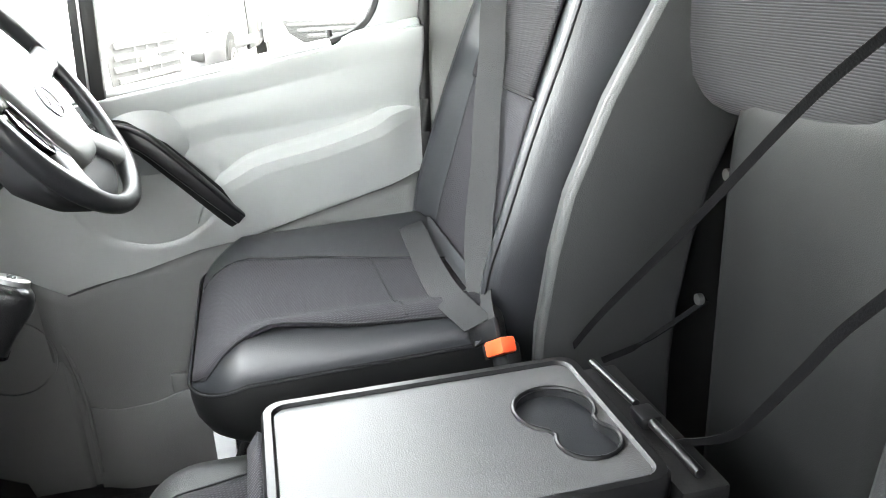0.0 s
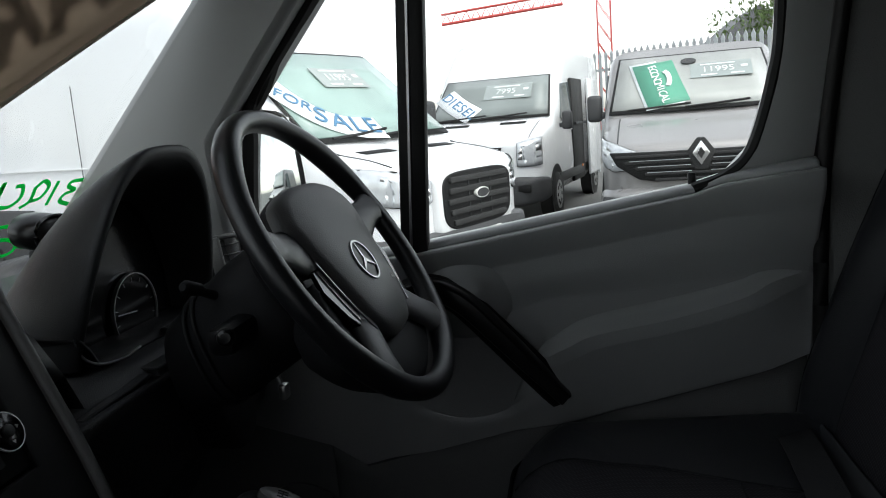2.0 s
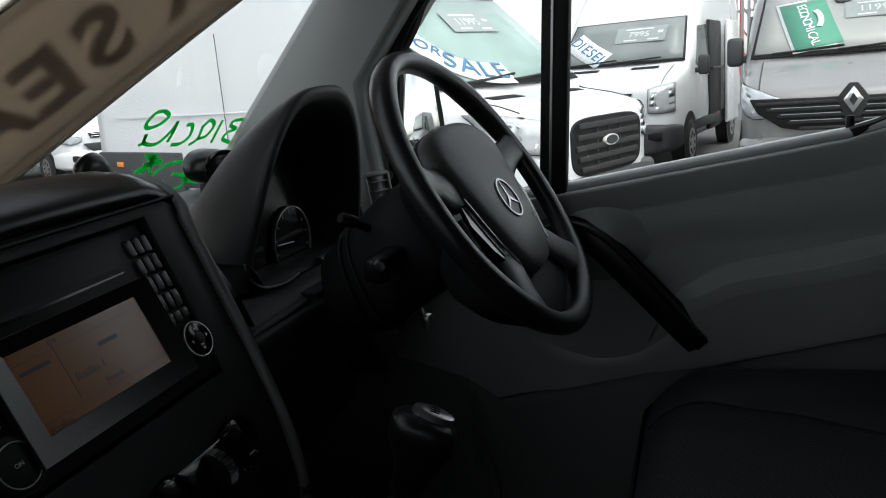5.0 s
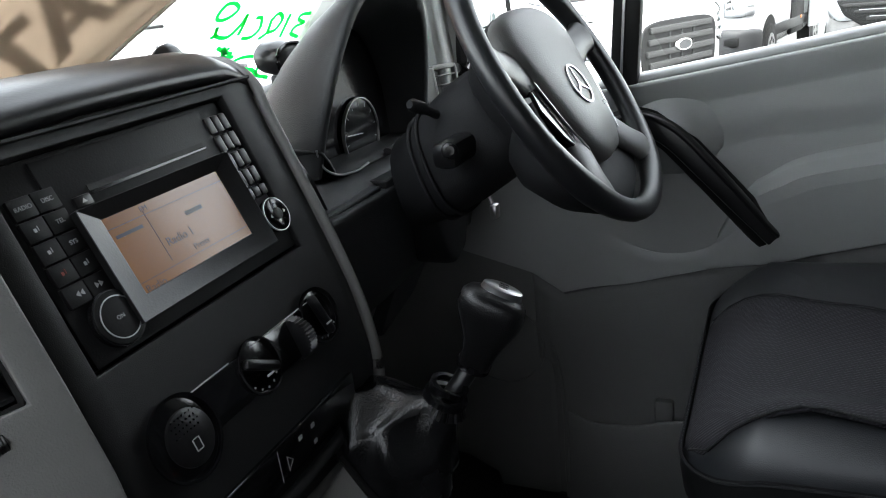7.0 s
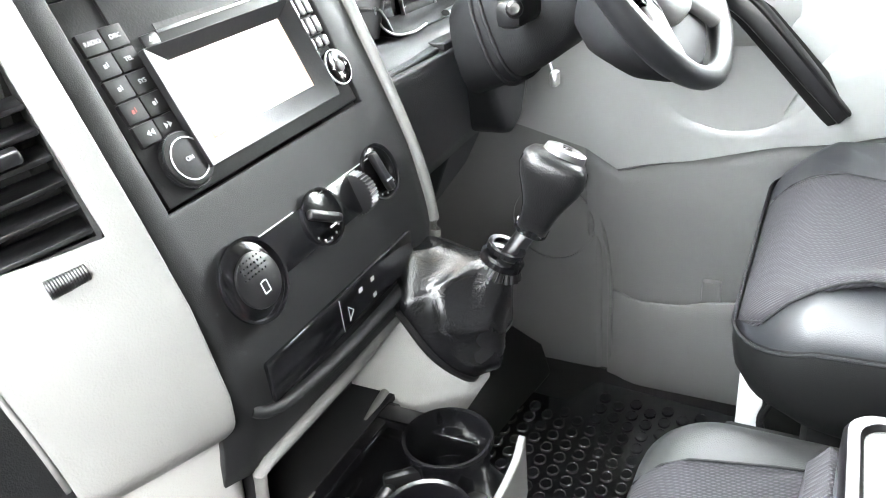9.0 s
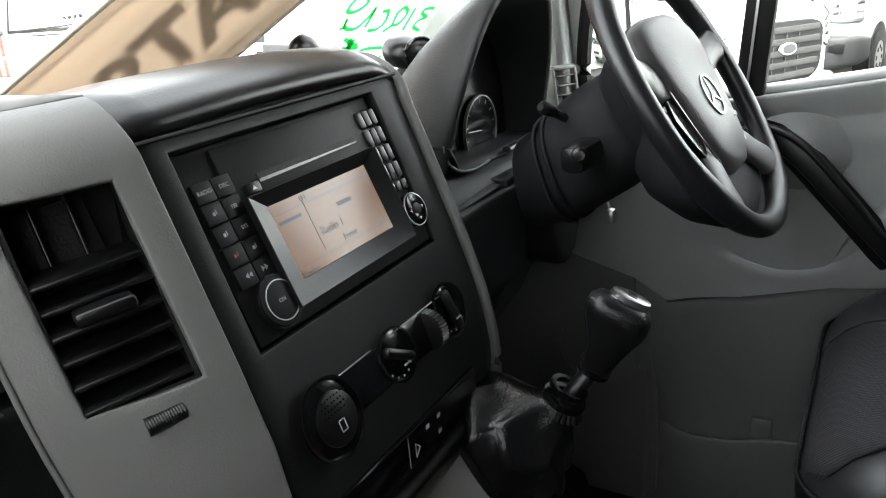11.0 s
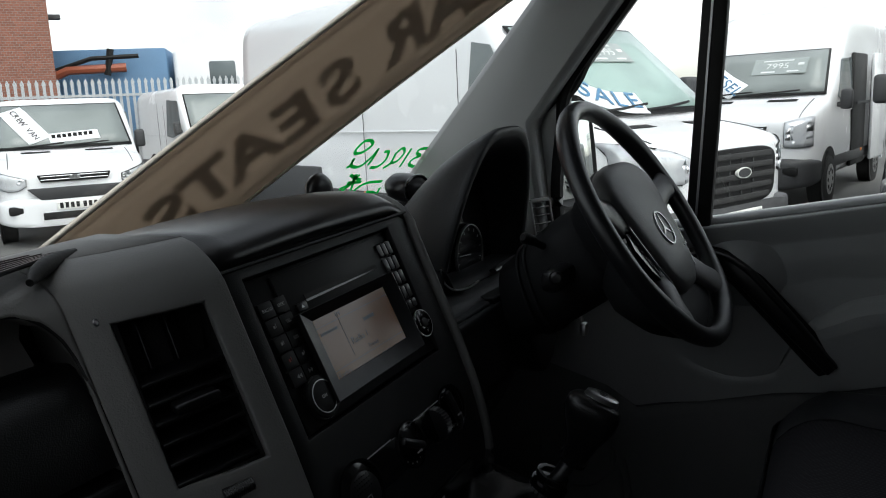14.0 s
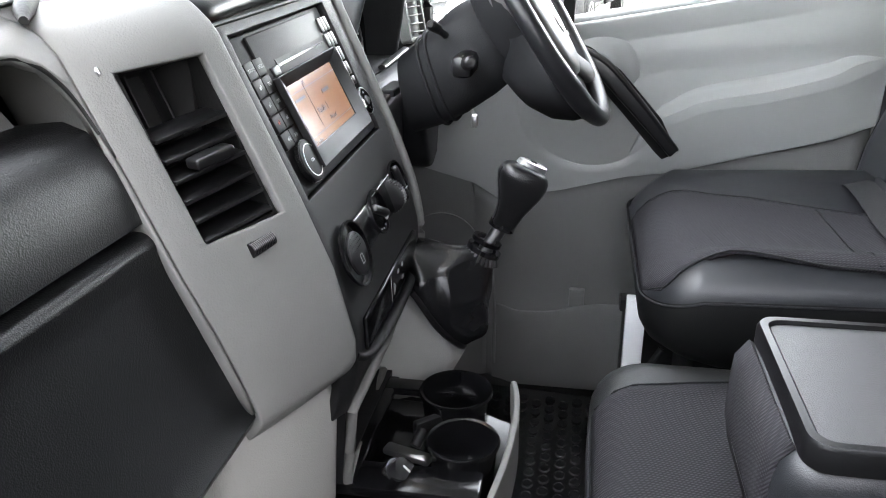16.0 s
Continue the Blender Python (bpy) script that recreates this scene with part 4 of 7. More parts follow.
hp_("strip", join(box((0.005, 0.002, 0.0015), (0.22, 0.040, 0.004), 0.0015)), M_GLOSS, label="glossy black dial strip")
hp_("strip_edge", join(box((0.05, 0.0225, 0.003), (0.10, 0.001, 0.001)), box((-0.055, 0.0225, 0.003), (0.05, 0.001, 0.001))), M_TEXT)
for px, py, r in ((-0.105, -0.004, 0.034), (0.000, 0.003, 0.025), (0.104, 0.004, 0.027)):
    m = HM @ pose(px, py, 0.001)
    base = part("dial", disc(m, r, 0.0025, 44, 0.001), M_GLOSS, heater, "round glossy black dial")
    part("dial_ring", ring(m @ pose(0, 0, 0.0025), r + 0.0010, 0.0024, 0.003, 48), M_GLOSS, base)
    if r == 0.034:
        part("dial_cap", disc(m @ pose(0.004, -0.002, 0.0024), 0.024, 0.003, 40, 0.0012), M_SATIN, base, "dotted black dial cap")
        part("dial_dots", join(*[box((0.004 - 0.014 + 0.0042 * i + 0.002 * (j % 2), 0.004 + 0.0045 * j, 0.0055), (0.0013, 0.0013, 0.0004)) for i in range(7) for j in range(4)]), M_GLOSS, base).data.transform(m)
        part("dial_mark", join(box((0.006, -0.0145, 0.0055), (0.007, 0.001, 0.0004)), box((0.006, -0.0045, 0.0055), (0.005, 0.001, 0.0004)), box((0.0025, -0.0095, 0.0055), (0.001, 0.010, 0.0004)), box((0.0095, -0.0095, 0.0055), (0.001, 0.010, 0.0004))), M_TEXT, base, "white outline symbol").data.transform(m)
    else:
        part("dial_grip", box((0, 0, 0.006), (0.010, r * 1.7, 0.010), 0.004), M_SATIN, base, "raised dial grip").data.transform(m @ pose(0, 0, 0, 0, 0, 60 if r < 0.026 else 10))
        part("dial_mark", box((0.0, -0.010, 0.0112), (0.010, 0.0018, 0.0006)), M_TEXT, base, "white dial pointer").data.transform(m)
        part("dial_dots", join(*[xf(box((0, r * 0.86, 0.0028), (0.0018, 0.0018, 0.0005)), pose(0, 0, 0, 0, 0, 130 + 24 * k)) for k in range(5)]), M_TEXT, base).data.transform(m)
fan = HM @ pose(0.062, 0.000, 0.000)
flute = [(0.0225 if k % 2 else 0.0205) for k in range(72)]
part("thumbwheel", loft([[fan @ Vector((x, q * f_ * math.cos(2 * math.pi * k / 72), q * f_ * math.sin(2 * math.pi * k / 72))) for k, f_ in enumerate(flute)] for x, q in ((-0.0065, 0.85), (-0.0055, 1.0), (0.0055, 1.0), (0.0065, 0.85))]), M_SATIN, heater, "ribbed black thumbwheel", angle=25)
SM = axes((0.830, 0.4855, 0.992), (1, 0, 0.035), (0, 0.02, 1))
switches = thing("switch_panel", SM.translation, "black switch strip with hazard button", "switch panel")
part("strip", box((0, 0, -0.001), (0.25, 0.040, 0.006), 0.003), M_GLOSS, switches, "glossy black switch strip").data.transform(SM)
part("shelf_lip", tube(smooth_path([(0.684, 0.494, 0.974), (0.70, 0.488, 0.964), (0.74, 0.483, 0.959), (0.83, 0.481, 0.958), (0.94, 0.485, 0.964), (0.985, 0.498, 0.974)], 6), 0.0070, 12, 0.8), M_BLACK, switches, "rounded black shelf lip")
part("hazard_mark", ring(SM @ pose(-0.004, -0.004, 0.0021) @ Matrix.Diagonal((0.6, 1, 1, 1)), 0.0085, 0.0018, 0.0006, 3), M_TEXT, switches, "white hazard triangle")
for px, py in ((0.018, 0.008), (0.040, 0.008), (0.040, -0.010)):
    part("switch_mark", box((px, py, 0.0022), (0.006, 0.0045, 0.0004)), M_TEXT, switches, "small switch symbol").data.transform(SM)
part("divider_line", box((-0.018, 0, 0.0021), (0.0008, 0.034, 0.0005)), M_TEXT, switches).data.transform(SM)

# ---- cupholder drawer pulled out under the bin ----
tray = thing("cupholder_drawer", (0.80, 0.42, 0.76), "pulled-out black cupholder drawer with grey front", "cupholder")
def tray_out(z0, z1, grow=0.0):
    return prism([(0.690 - grow, 0.56), (0.690 - grow, 0.395), (0.70, 0.352 - grow), (0.80, 0.330 - grow), (0.885 + grow, 0.338 - grow), (0.915 + grow, 0.40), (0.925 + grow, 0.56)], "z", z0, z1)


def bowl(cx, cy, r, z, depth, tilt=0):
    prof = [(r + 0.006, 0.0), (r + 0.004, 0.004), (r, 0.003), (r * 0.92, -depth * 0.6), (r * 0.86, -depth), (0.001, -depth)]
    return loft([[(cx + q * math.cos(a), cy + q * math.sin(a), z + h) for a in (2 * math.pi * k / 32 for k in range(32))] for q, h in prof], caps=False)


part("drawer_base", tray_out(0.742, 0.765), M_GLOSS, tray, "black drawer base", bevel=0.003)
for dc, dq in (((0.71, 0.46, 0.792), (0.05, 0.20, 0.016)), ((0.905, 0.47, 0.796), (0.03, 0.16, 0.012)), ((0.81, 0.53, 0.795), (0.23, 0.05, 0.012))):
    part("drawer_deck", box(dc, dq, 0.004), M_GLOSS, tray, "black drawer deck")
part("cup_ring", bowl(0.867, 0.415, 0.044, 0.821, 0.055), M_GLOSS, tray, "round black cup ring", solid=0.003)
part("cup_ring", bowl(0.772, 0.391, 0.040, 0.812, 0.050), M_GLOSS, tray, "round black cup ring", solid=0.003)
part("cup_arm", xf(box((0, 0, 0), (0.012, 0.05, 0.03), 0.004), pose(0.820, 0.440, 0.795, 0, 0, 40)), M_SATIN, tray, "black swinging cup arm")
part("cup_clip", tube([(0.775, 0.452, 0.795), (0.79, 0.446, 0.806), (0.802, 0.452, 0.795)], 0.007, 10), M_SATIN, tray, "small black spring clip")
part("chrome_bar", xf(box((0, 0, 0), (0.018, 0.064, 0.010), 0.004), pose(0.760, 0.458, 0.794, 0, 0, -16)), M_STEEL, tray, "shiny bar across the drawer")
front_line = smooth_path([(0.892, 0.336, 0), (0.85, 0.3285, 0), (0.79, 0.3265, 0), (0.72, 0.331, 0), (0.655, 0.340, 0)], 5)
part("drawer_front", loft([[(p.x, p.y + dy, z) for p, dy in [(q, 0.0) for q in front_line] + [(q, wd) for q in reversed(front_line)]] for z, wd in ((0.752, 0.006), (0.775, 0.008), (0.824, 0.009), (0.829, 0.0075))]), M_GREY, tray, "light grey curved drawer front", bevel=0.0015)
lm = pose(0.722, 0.466, 0.786, 42, 0, -8)
part("lighter_socket", ring(lm, 0.0190, 0.004, 0.012, 32), M_CHROME, tray, "chrome lighter socket rim")
lighter = part("lighter", disc(lm @ pose(0, 0, -0.002), 0.0165, 0.026, 28, 0.003), M_BLACK, tray, "black cigarette lighter")
part("lighter_mark", box((0, 0, 0), (0.003, 0.011, 0.0006)), M_TEXT, lighter).data.transform(lm @ pose(0, 0, 0.0243))
part("drawer_tongue", box((0.835, 0.375, 0.770), (0.03, 0.03, 0.02), 0.006), M_SATIN, tray)

# ---- steering column and wheel ----
WC = Vector((1.344, 0.347, 1.271))
WM = axes(WC, (math.cos(-0.0315), math.sin(-0.0315), 0), (0, 0.537, 0.844))
column = thing("steering_column", (1.33, 0.50, 1.12), "black plastic steering column shroud with stalk and ignition", "steering column")


def oval(c, rx, rz, tilt, k=20, p=0.75):
    m = pose(*c, tilt)
    return [m @ Vector((rx * math.copysign(abs(math.cos(a)) ** p, math.cos(a)), 0, rz * math.copysign(abs(math.sin(a)) ** p, math.sin(a)))) for a in (2 * math.pi * i / k for i in range(k))]


part("shroud", loft([oval((1.340, 0.412, 1.232), 0.072, 0.070, -32), oval((1.339, 0.424, 1.224), 0.084, 0.077, -31), oval((1.336, 0.455, 1.202), 0.089, 0.080, -29), oval((1.332, 0.495, 1.172), 0.084, 0.078, -25), oval((1.331, 0.530, 1.148), 0.077, 0.073, -18), oval((1.334, 0.570, 1.128), 0.070, 0.068, -12)]), M_COLUMN, column, "black moulded column shroud", angle=60)
for gy, gz, ga, gb_ in ((0.524, 1.152, 0.081, 0.077), (0.510, 1.162, 0.083, 0.079)):
    part("shroud_rib", tube(oval((1.330, gy, gz), ga, gb_, -20, 28), 0.0032, 8, closed=True, up=(0, 1, -0.4)), M_COLUMN, column, "rounded rib of the column collar")
part("lower_cover", prism([(1.30, 1.13), (1.47, 1.13), (1.475, 1.04), (1.45, 0.985), (1.405, 0.97), (1.37, 0.985), (1.335, 1.05)], "y", 0.545, 0.64, 0.014, 3), M_COLUMN, column, "black cover under the column")
part("ignition_lock", join(box((1.222, 0.456, 1.197), (0.085, 0.034, 0.034), 0.010)), M_SATIN, column, "black ignition housing")
part("ignition_barrel", tube([(1.185, 0.448, 1.203), (1.170, 0.442, 1.207), (1.163, 0.439, 1.2085), (1.160, 0.438, 1.209)], [0.0105, 0.0105, 0.0095, 0.006], 18), M_SATIN, column, "black ignition barrel")
part("stalk", join(tube([(1.28, 0.485, 1.225), (1.235, 0.505, 1.250)], 0.006, 10), tube([(1.24, 0.503, 1.248), (1.219, 0.509, 1.256), (1.213, 0.510, 1.258)], [0.008, 0.009, 0.005], 14)), M_COLUMN, column, "black column stalk")
part("key_ring", join(box((1.36, 0.46, 1.075), (0.02, 0.012, 0.022), 0.004), tube([(1.35, 0.46, 1.09), (1.35, 0.47, 1.12)], 0.004, 8)), M_STEEL, column, "small metal lever under the column")

wheel = thing("steering_wheel", WC, "black leather steering wheel with padded hub", "steering wheel")
R0 = 0.2065
rim = [WM @ Vector((R0 * math.cos(a), R0 * math.sin(a), 0)) for a in (2 * math.pi * i / 72 for i in range(72))]
part("rim", tube(rim, [0.0150 + 0.0022 * max(0, math.cos(4 * (2 * math.pi * i / 72 - 0.7))) for i in range(72)], 16, closed=True, up=WM.to_3x3() @ Vector((0, 0, 1))), M_WHEEL, wheel, "black leather rim", angle=80)
M_HUB = shader("hub_plastic", (0.084, 0.0825, 0.081), 0.46, grain=0.2, scale=620, kind="leather", spot=0.25, spec=0.4)
hub = [(-0.118, 0.058), (-0.100, 0.088), (-0.050, 0.104), (0.0, 0.107), (0.050, 0.104), (0.100, 0.088), (0.118, 0.058), (0.108, 0.010), (0.090, -0.045), (0.072, -0.095), (0.042, -0.122), (0.0, -0.128), (-0.042, -0.122), (-0.072, -0.095), (-0.090, -0.045), (-0.108, 0.010)]
hub = [tuple(p)[:2] for p in smooth_path([(x, y, 0) for x, y in hub] + [(hub[0][0], hub[0][1], 0)], 3)[:-1]]
part("hub_pad", loft([[WM @ Vector((x * k, y * k, z)) for x, y in hub] for k, z in ((0.90, -0.050), (0.98, -0.030), (1.0, -0.008), (0.96, 0.004), (0.86, 0.010), (0.5, 0.0145), (0.1, 0.0155))]), M_HUB, wheel, "grey grained hub pad", angle=70)
part("hub_back", loft([[WM @ Vector((x * k * (1 - q) + q * r * math.cos(math.atan2(y, x)), y * k * (1 - q) + q * r * math.sin(math.atan2(y, x)), z)) for x, y in hub] for k, q, r, z in ((0.985, 0, 0.1, -0.012), (1.0, 0, 0.1, -0.022), (0.95, 0.15, 0.1, -0.045), (0.9, 0.55, 0.085, -0.075), (0.9, 1.0, 0.075, -0.100))]), M_COLUMN, wheel, "deep black back of the hub", angle=70)
def back_bowl(a, k):
    """The deep dished back between the lower spokes, shallow towards both ends."""
    r, z = ((0.085, -0.030), (0.150, -0.012), (0.184, -0.010), (0.196, -0.020), (0.190, -0.040), (0.172, -0.066), (0.140, -0.088), (0.090, -0.102))[k]
    f = smooth(186, 222, a) * smooth(338, 300, a)
    q = 0.085 + (r - 0.085) * (0.55 + 0.45 * f)
    return tuple(WM @ Vector((q * math.cos(radians(a)), q * math.sin(radians(a)), z * (0.55 + 0.45 * f))))


part("lower_back", sheet(back_bowl, span(186, 338, 30), range(8)), M_COLUMN, wheel, "deep black dished back of the wheel", angle=70)
for ang, w0, w1, mt in ((12, 0.040, 0.024, M_WHEEL), (168, 0.040, 0.024, M_WHEEL), (-50, 0.034, 0.026, M_HUB), (-130, 0.034, 0.026, M_HUB)):
    a = radians(ang)
    d, s = Vector((math.cos(a), math.sin(a), 0)), Vector((-math.sin(a), math.cos(a), 0))
    rings = [[WM @ (d * q + s * (w * math.cos(t)) + Vector((0, 0, zz + h * math.sin(t)))) for t in (2 * math.pi * i / 16 for i in range(16))] for q, w, h, zz in ((0.07, w0, 0.014, -0.016), (0.12, w0 * 0.86, 0.013, -0.012), (0.165, w1, 0.012, -0.004), (0.188, w1 * 1.1, 0.013, 0.0), (0.208, w1 * 1.5, 0.013, 0.0))]
    part("spoke", loft(rings), mt, wheel, "steering wheel spoke", angle=70)
for sx in (-1, 1):
    pad_ = part("switch_pad", loft([[WM @ Vector((sx * x, y, z)) for x, y in ((0.098, 0.000), (0.128, -0.002), (0.136, -0.030), (0.118, -0.072), (0.092, -0.100), (0.080, -0.070))] for z in (-0.020, -0.002)]), M_GLOSS, wheel, "glossy spoke switch pad", bevel=0.004)
    part("pad_edge", tube(smooth_path([WM @ Vector((sx * x, y, 0.002)) for x, y in ((0.112, 0.004), (0.104, -0.030), (0.094, -0.065), (0.078, -0.102))]), 0.0014, 8), M_STEEL, pad_, "thin silver edge")
EM = WM @ pose(-0.006, -0.024, 0.0150)
badge = part("badge_ring", ring(EM, 0.028, 0.0028, 0.0022, 40), M_STEEL, wheel, "chrome ring badge")
for k in range(3):
    part("badge_spoke", xf(prism([(-0.0032, 0), (0.0032, 0), (0.0004, 0.027), (-0.0004, 0.027)], "z", 0, 0.0018), EM @ pose(0, 0, 0, 0, 0, 120 * k)), M_STEEL, badge)
part("hub_text", join(*[box((0.052 + 0.006 * k, -0.062, 0.0118), (0.004, 0.007, 0.002)) for k in range(3)]), M_SATIN, wheel, "embossed airbag mark").data.transform(WM)

# ---- gear lever ----
gear = thing("gear_lever", (0.96, 0.46, 0.86), "black leather gear knob and gaiter", "gear lever")
KA, KB = Vector((1.024, 0.374, 1.000)), Vector((1.018, 0.326, 1.096))
up = (KB - KA).normalized()
KM = axes(KA, (1, 0.25, 0), up)
kx, ky = KM.to_3x3() @ Vector((1, 0, 0)), -(KM.to_3x3() @ Vector((0, 0, 1)))
prof = [(0.0, 0.013, 0.013, 0.0), (0.003, 0.017, 0.0175, 0.0), (0.018, 0.0172, 0.018, 0.0), (0.034, 0.0186, 0.0212, -0.001), (0.05, 0.022, 0.0272, -0.003), (0.065, 0.0258, 0.0335, -0.005), (0.077, 0.0272, 0.0362, -0.007), (0.087, 0.026, 0.035, -0.008), (0.0935, 0.0225, 0.0305, -0.008), (0.098, 0.015, 0.021, -0.008), (0.1, 0.004, 0.006, -0.008)]


def squarish(t, p=0.72):
    return math.copysign(abs(math.cos(t)) ** p, math.cos(t)), math.copysign(abs(math.sin(t)) ** p, math.sin(t))


def knob_ring(h, a, b, off, grow=1.0):
    return [KA + up * h + kx * (a * grow * squarish(t)[0]) + ky * (b * grow * squarish(t)[1] - off) for t in (2 * math.pi * i / 32 for i in range(32))]


part("knob", loft([knob_ring(*row) for row in prof]), M_LEATHER, gear, "black leather gear knob", angle=80)
for turn in (9, 25):
    part("stitch", tube([knob_ring(*row, 1.012)[turn] for row in prof[1:8]], 0.0007, 6), M_COLUMN, gear, "dark stitched seam on the knob")
plate = part("shift_plate", loft([[KA + up * h + kx * (0.004 + a * math.cos(t)) + ky * (0.004 + b * math.sin(t)) for t in (2 * math.pi * i / 20 for i in range(20))] for h, a, b in ((0.0965, 0.014, 0.023), (0.1052, 0.0125, 0.0215), (0.1066, 0.010, 0.018))]), M_STEEL, gear, "silver shift pattern plate")
part("shift_marks", join(*[xf(box((dx, dy, 0), (0.0014, 0.010, 0.0006)), axes(KA + up * 0.1069 + kx * 0.004 + ky * 0.004, kx, ky)) for dx, dy in ((-0.005, 0.0), (0, 0), (0.005, 0))], xf(box((0, 0, 0), (0.012, 0.0014, 0.0006)), axes(KA + up * 0.1070 + kx * 0.004 + ky * 0.004, kx, ky))), M_BLACK, plate)
GR = Vector((0.988, 0.396, 0.975))
part("shaft", tube([GR - up * 0.03, KA + up * 0.01], 0.011, 16), M_SATIN, gear, "black lever shaft")
part("knob_collar", ring(axes(KA - up * 0.002, kx, ky), 0.016, 0.006, 0.008, 32), M_GLOSS, gear, "glossy collar under the knob")
part("gaiter_ring", join(ring(axes(GR + Vector((0.004, -0.004, 0.012)), kx, ky), 0.0185, 0.006, 0.006, 32), ring(axes(GR, kx, ky), 0.021, 0.007, 0.007, 32)), M_GLOSS, gear, "glossy black gaiter ring")
gb = [Vector(p) for p in ((0.902, 0.478, 0.945), (0.910, 0.445, 0.890), (0.938, 0.418, 0.850), (0.968, 0.424, 0.848), (1.003, 0.440, 0.865), (1.022, 0.470, 0.900), (1.015, 0.498, 0.940), (0.985, 0.515, 0.965), (0.945, 0.510, 0.965))]
base = smooth_path(gb + [gb[0]], 10)[:-1]
cen = sum(base, Vector()) / len(base)
rings, nb = [], len(base)
ring0 = [GR + kx * (0.020 * math.cos(t)) + ky * (0.020 * math.sin(t)) for t in (2 * math.pi * i / nb for i in range(nb))]
off = max(range(nb), key=lambda o: -sum((ring0[(i + o) % nb] - GR - (base[i] - cen) * 0.3).length for i in range(nb)))
rev = [ring0[(-i) % nb] for i in range(nb)]
off2 = max(range(nb), key=lambda o: -sum((rev[(i + o) % nb] - GR - (base[i] - cen) * 0.3).length for i in range(nb)))
top = min(([ring0[(i + off) % nb] for i in range(nb)], [rev[(i + off2) % nb] for i in range(nb)]), key=lambda r: sum((r[i] - GR - (base[i] - cen) * 0.3).length for i in range(nb)))
for k in range(31):
    f = k / 30
    bulge = 0.42 * math.sin(math.pi * f ** 0.9) ** 1.1
    c = cen.lerp(GR, f)
    rr = []
    for i in range(nb):
        p = base[i].lerp(top[i], f)
        d = p - c
        fold = 1 + bulge + 0.06 * math.sin(f * 11 + 2.6 * math.sin(3 * 2 * math.pi * i / nb)) * math.sin(math.pi * f) + 0.11 * (0.5 - abs(math.sin(3 * 2 * math.pi * i / nb + 5 * f))) * math.sin(math.pi * f)
        rough_ = noise.noise(p * 14) * 0.006 + abs(noise.noise(p * 22 + Vector((3, 1, 7)))) * -0.003
        rr.append(c + d * fold + d.normalized() * (rough_ * math.sin(math.pi * f) ** 0.7))
    rings.append(rr)
part("gaiter", loft(rings), M_GAITER, gear, "crumpled black leather gaiter", angle=80)
part("gaiter_frame", tube(base, 0.005, 8, closed=True), M_SATIN, gear, "black gaiter frame")
part("gathers", join(*[tube([GR - up * 0.012 + (kx * math.cos(t) + ky * math.sin(t)) * 0.027, GR - up * 0.001 + (kx * math.cos(t) + ky * math.sin(t)) * 0.0205], 0.0026, 6) for t in (2 * math.pi * i / 22 for i in range(22))]), M_LEATHER, gear, "gathered leather folds")

# ---- seats ----
def padded(x0, x1, y0, y1, z0, z1, r=0.05, dip=0.0, nose=0.03, k=36, p=0.42):
    """A stuffed cushion: rounded all over, hollow along its middle, its front dropping by nose."""
    rings = []
    cx, cz, hx, hz = (x0 + x1) / 2, (z0 + z1) / 2, (x1 - x0) / 2, (z1 - z0) / 2
    ys = [y0, y0 + r * 0.15, y0 + r * 0.5, y0 + r] + span(y0 + r, y1 - r, 8)[1:-1] + [y1 - r, y1 - r * 0.5, y1 - r * 0.15, y1]
    ins = [r, r * 0.5, r * 0.15, 0] + [0] * 7 + [0, r * 0.15, r * 0.5, r]
    for y, q in zip(ys, ins):
        ring_ = []
        for i in range(k):
            a = 2 * math.pi * i / k
            c, s = math.cos(a), math.sin(a)
            x = cx + (hx - q) * math.copysign(abs(c) ** p, c)
            z = cz + (hz - q) * math.copysign(abs(s) ** p, s)
            if s > 0:
                z -= dip * (1 - min(1, abs(x - cx) / (hx * 0.72)) ** 4)
            z -= nose * smooth(y1 - 0.14, y1, y) * (1 if s > 0 else 0)
            ring_.append((x, y, z))
        rings.append(ring_)
    return loft(rings)


def plan(x0, x1, y0, y1, r, n=9):
    out = []
    for cx, cy, a0 in ((x1 - r, y1 - r, 0), (x0 + r, y1 - r, 90), (x0 + 0.02, y0 + 0.02, 180), (x1 - 0.02, y0 + 0.02, 270)):
        q = r if a0 < 180 else 0.02
        out += [(cx + q * math.cos(radians(a0 + 90 * i / n)), cy + q * math.sin(radians(a0 + 90 * i / n))) for i in range(n + 1)]
    return out


def edge_gap(x, y, x0, x1, y0, y1, r):
    """How far a place lies inside the outline with its rounded front corners."""
    cx = min(max(x, x0 + r), x1 - r)
    if y > y1 - r and (x < x0 + r or x > x1 - r):
        return r - math.hypot(x - cx, y - (y1 - r))
    return min(x - x0, x1 - x, y1 - y)


def drop_at(d, R):
    d = min(max(d, 0.0), R)
    return R - math.sqrt(max(0.0, R * R - (R - d) ** 2))


def stuffed(x0, x1, y0, y1, z0, z1, r, R, dip):
    """A stuffed cushion: upright sides, a rolled upper edge and a slightly hollow top."""
    rings = []
    for inset, z in [(0.034, z0), (0.022, z0 + 0.010), (0.011, z0 + 0.045), (0.002, z0 + 0.085), (0.0, z1 - R - 0.01)] + [(R * (1 - math.cos(t)), z1 - R + R * math.sin(t)) for t in span(0, math.pi / 2, 7)] + [(R + 0.04, z1 - dip * 0.5), (R + 0.09, z1 - dip)]:
        rings.append([(x, y, z) for x, y in plan(x0 + inset, x1 - inset, y0 + inset * 0.2, y1 - inset, max(0.03, r - inset))])
    return loft(rings)


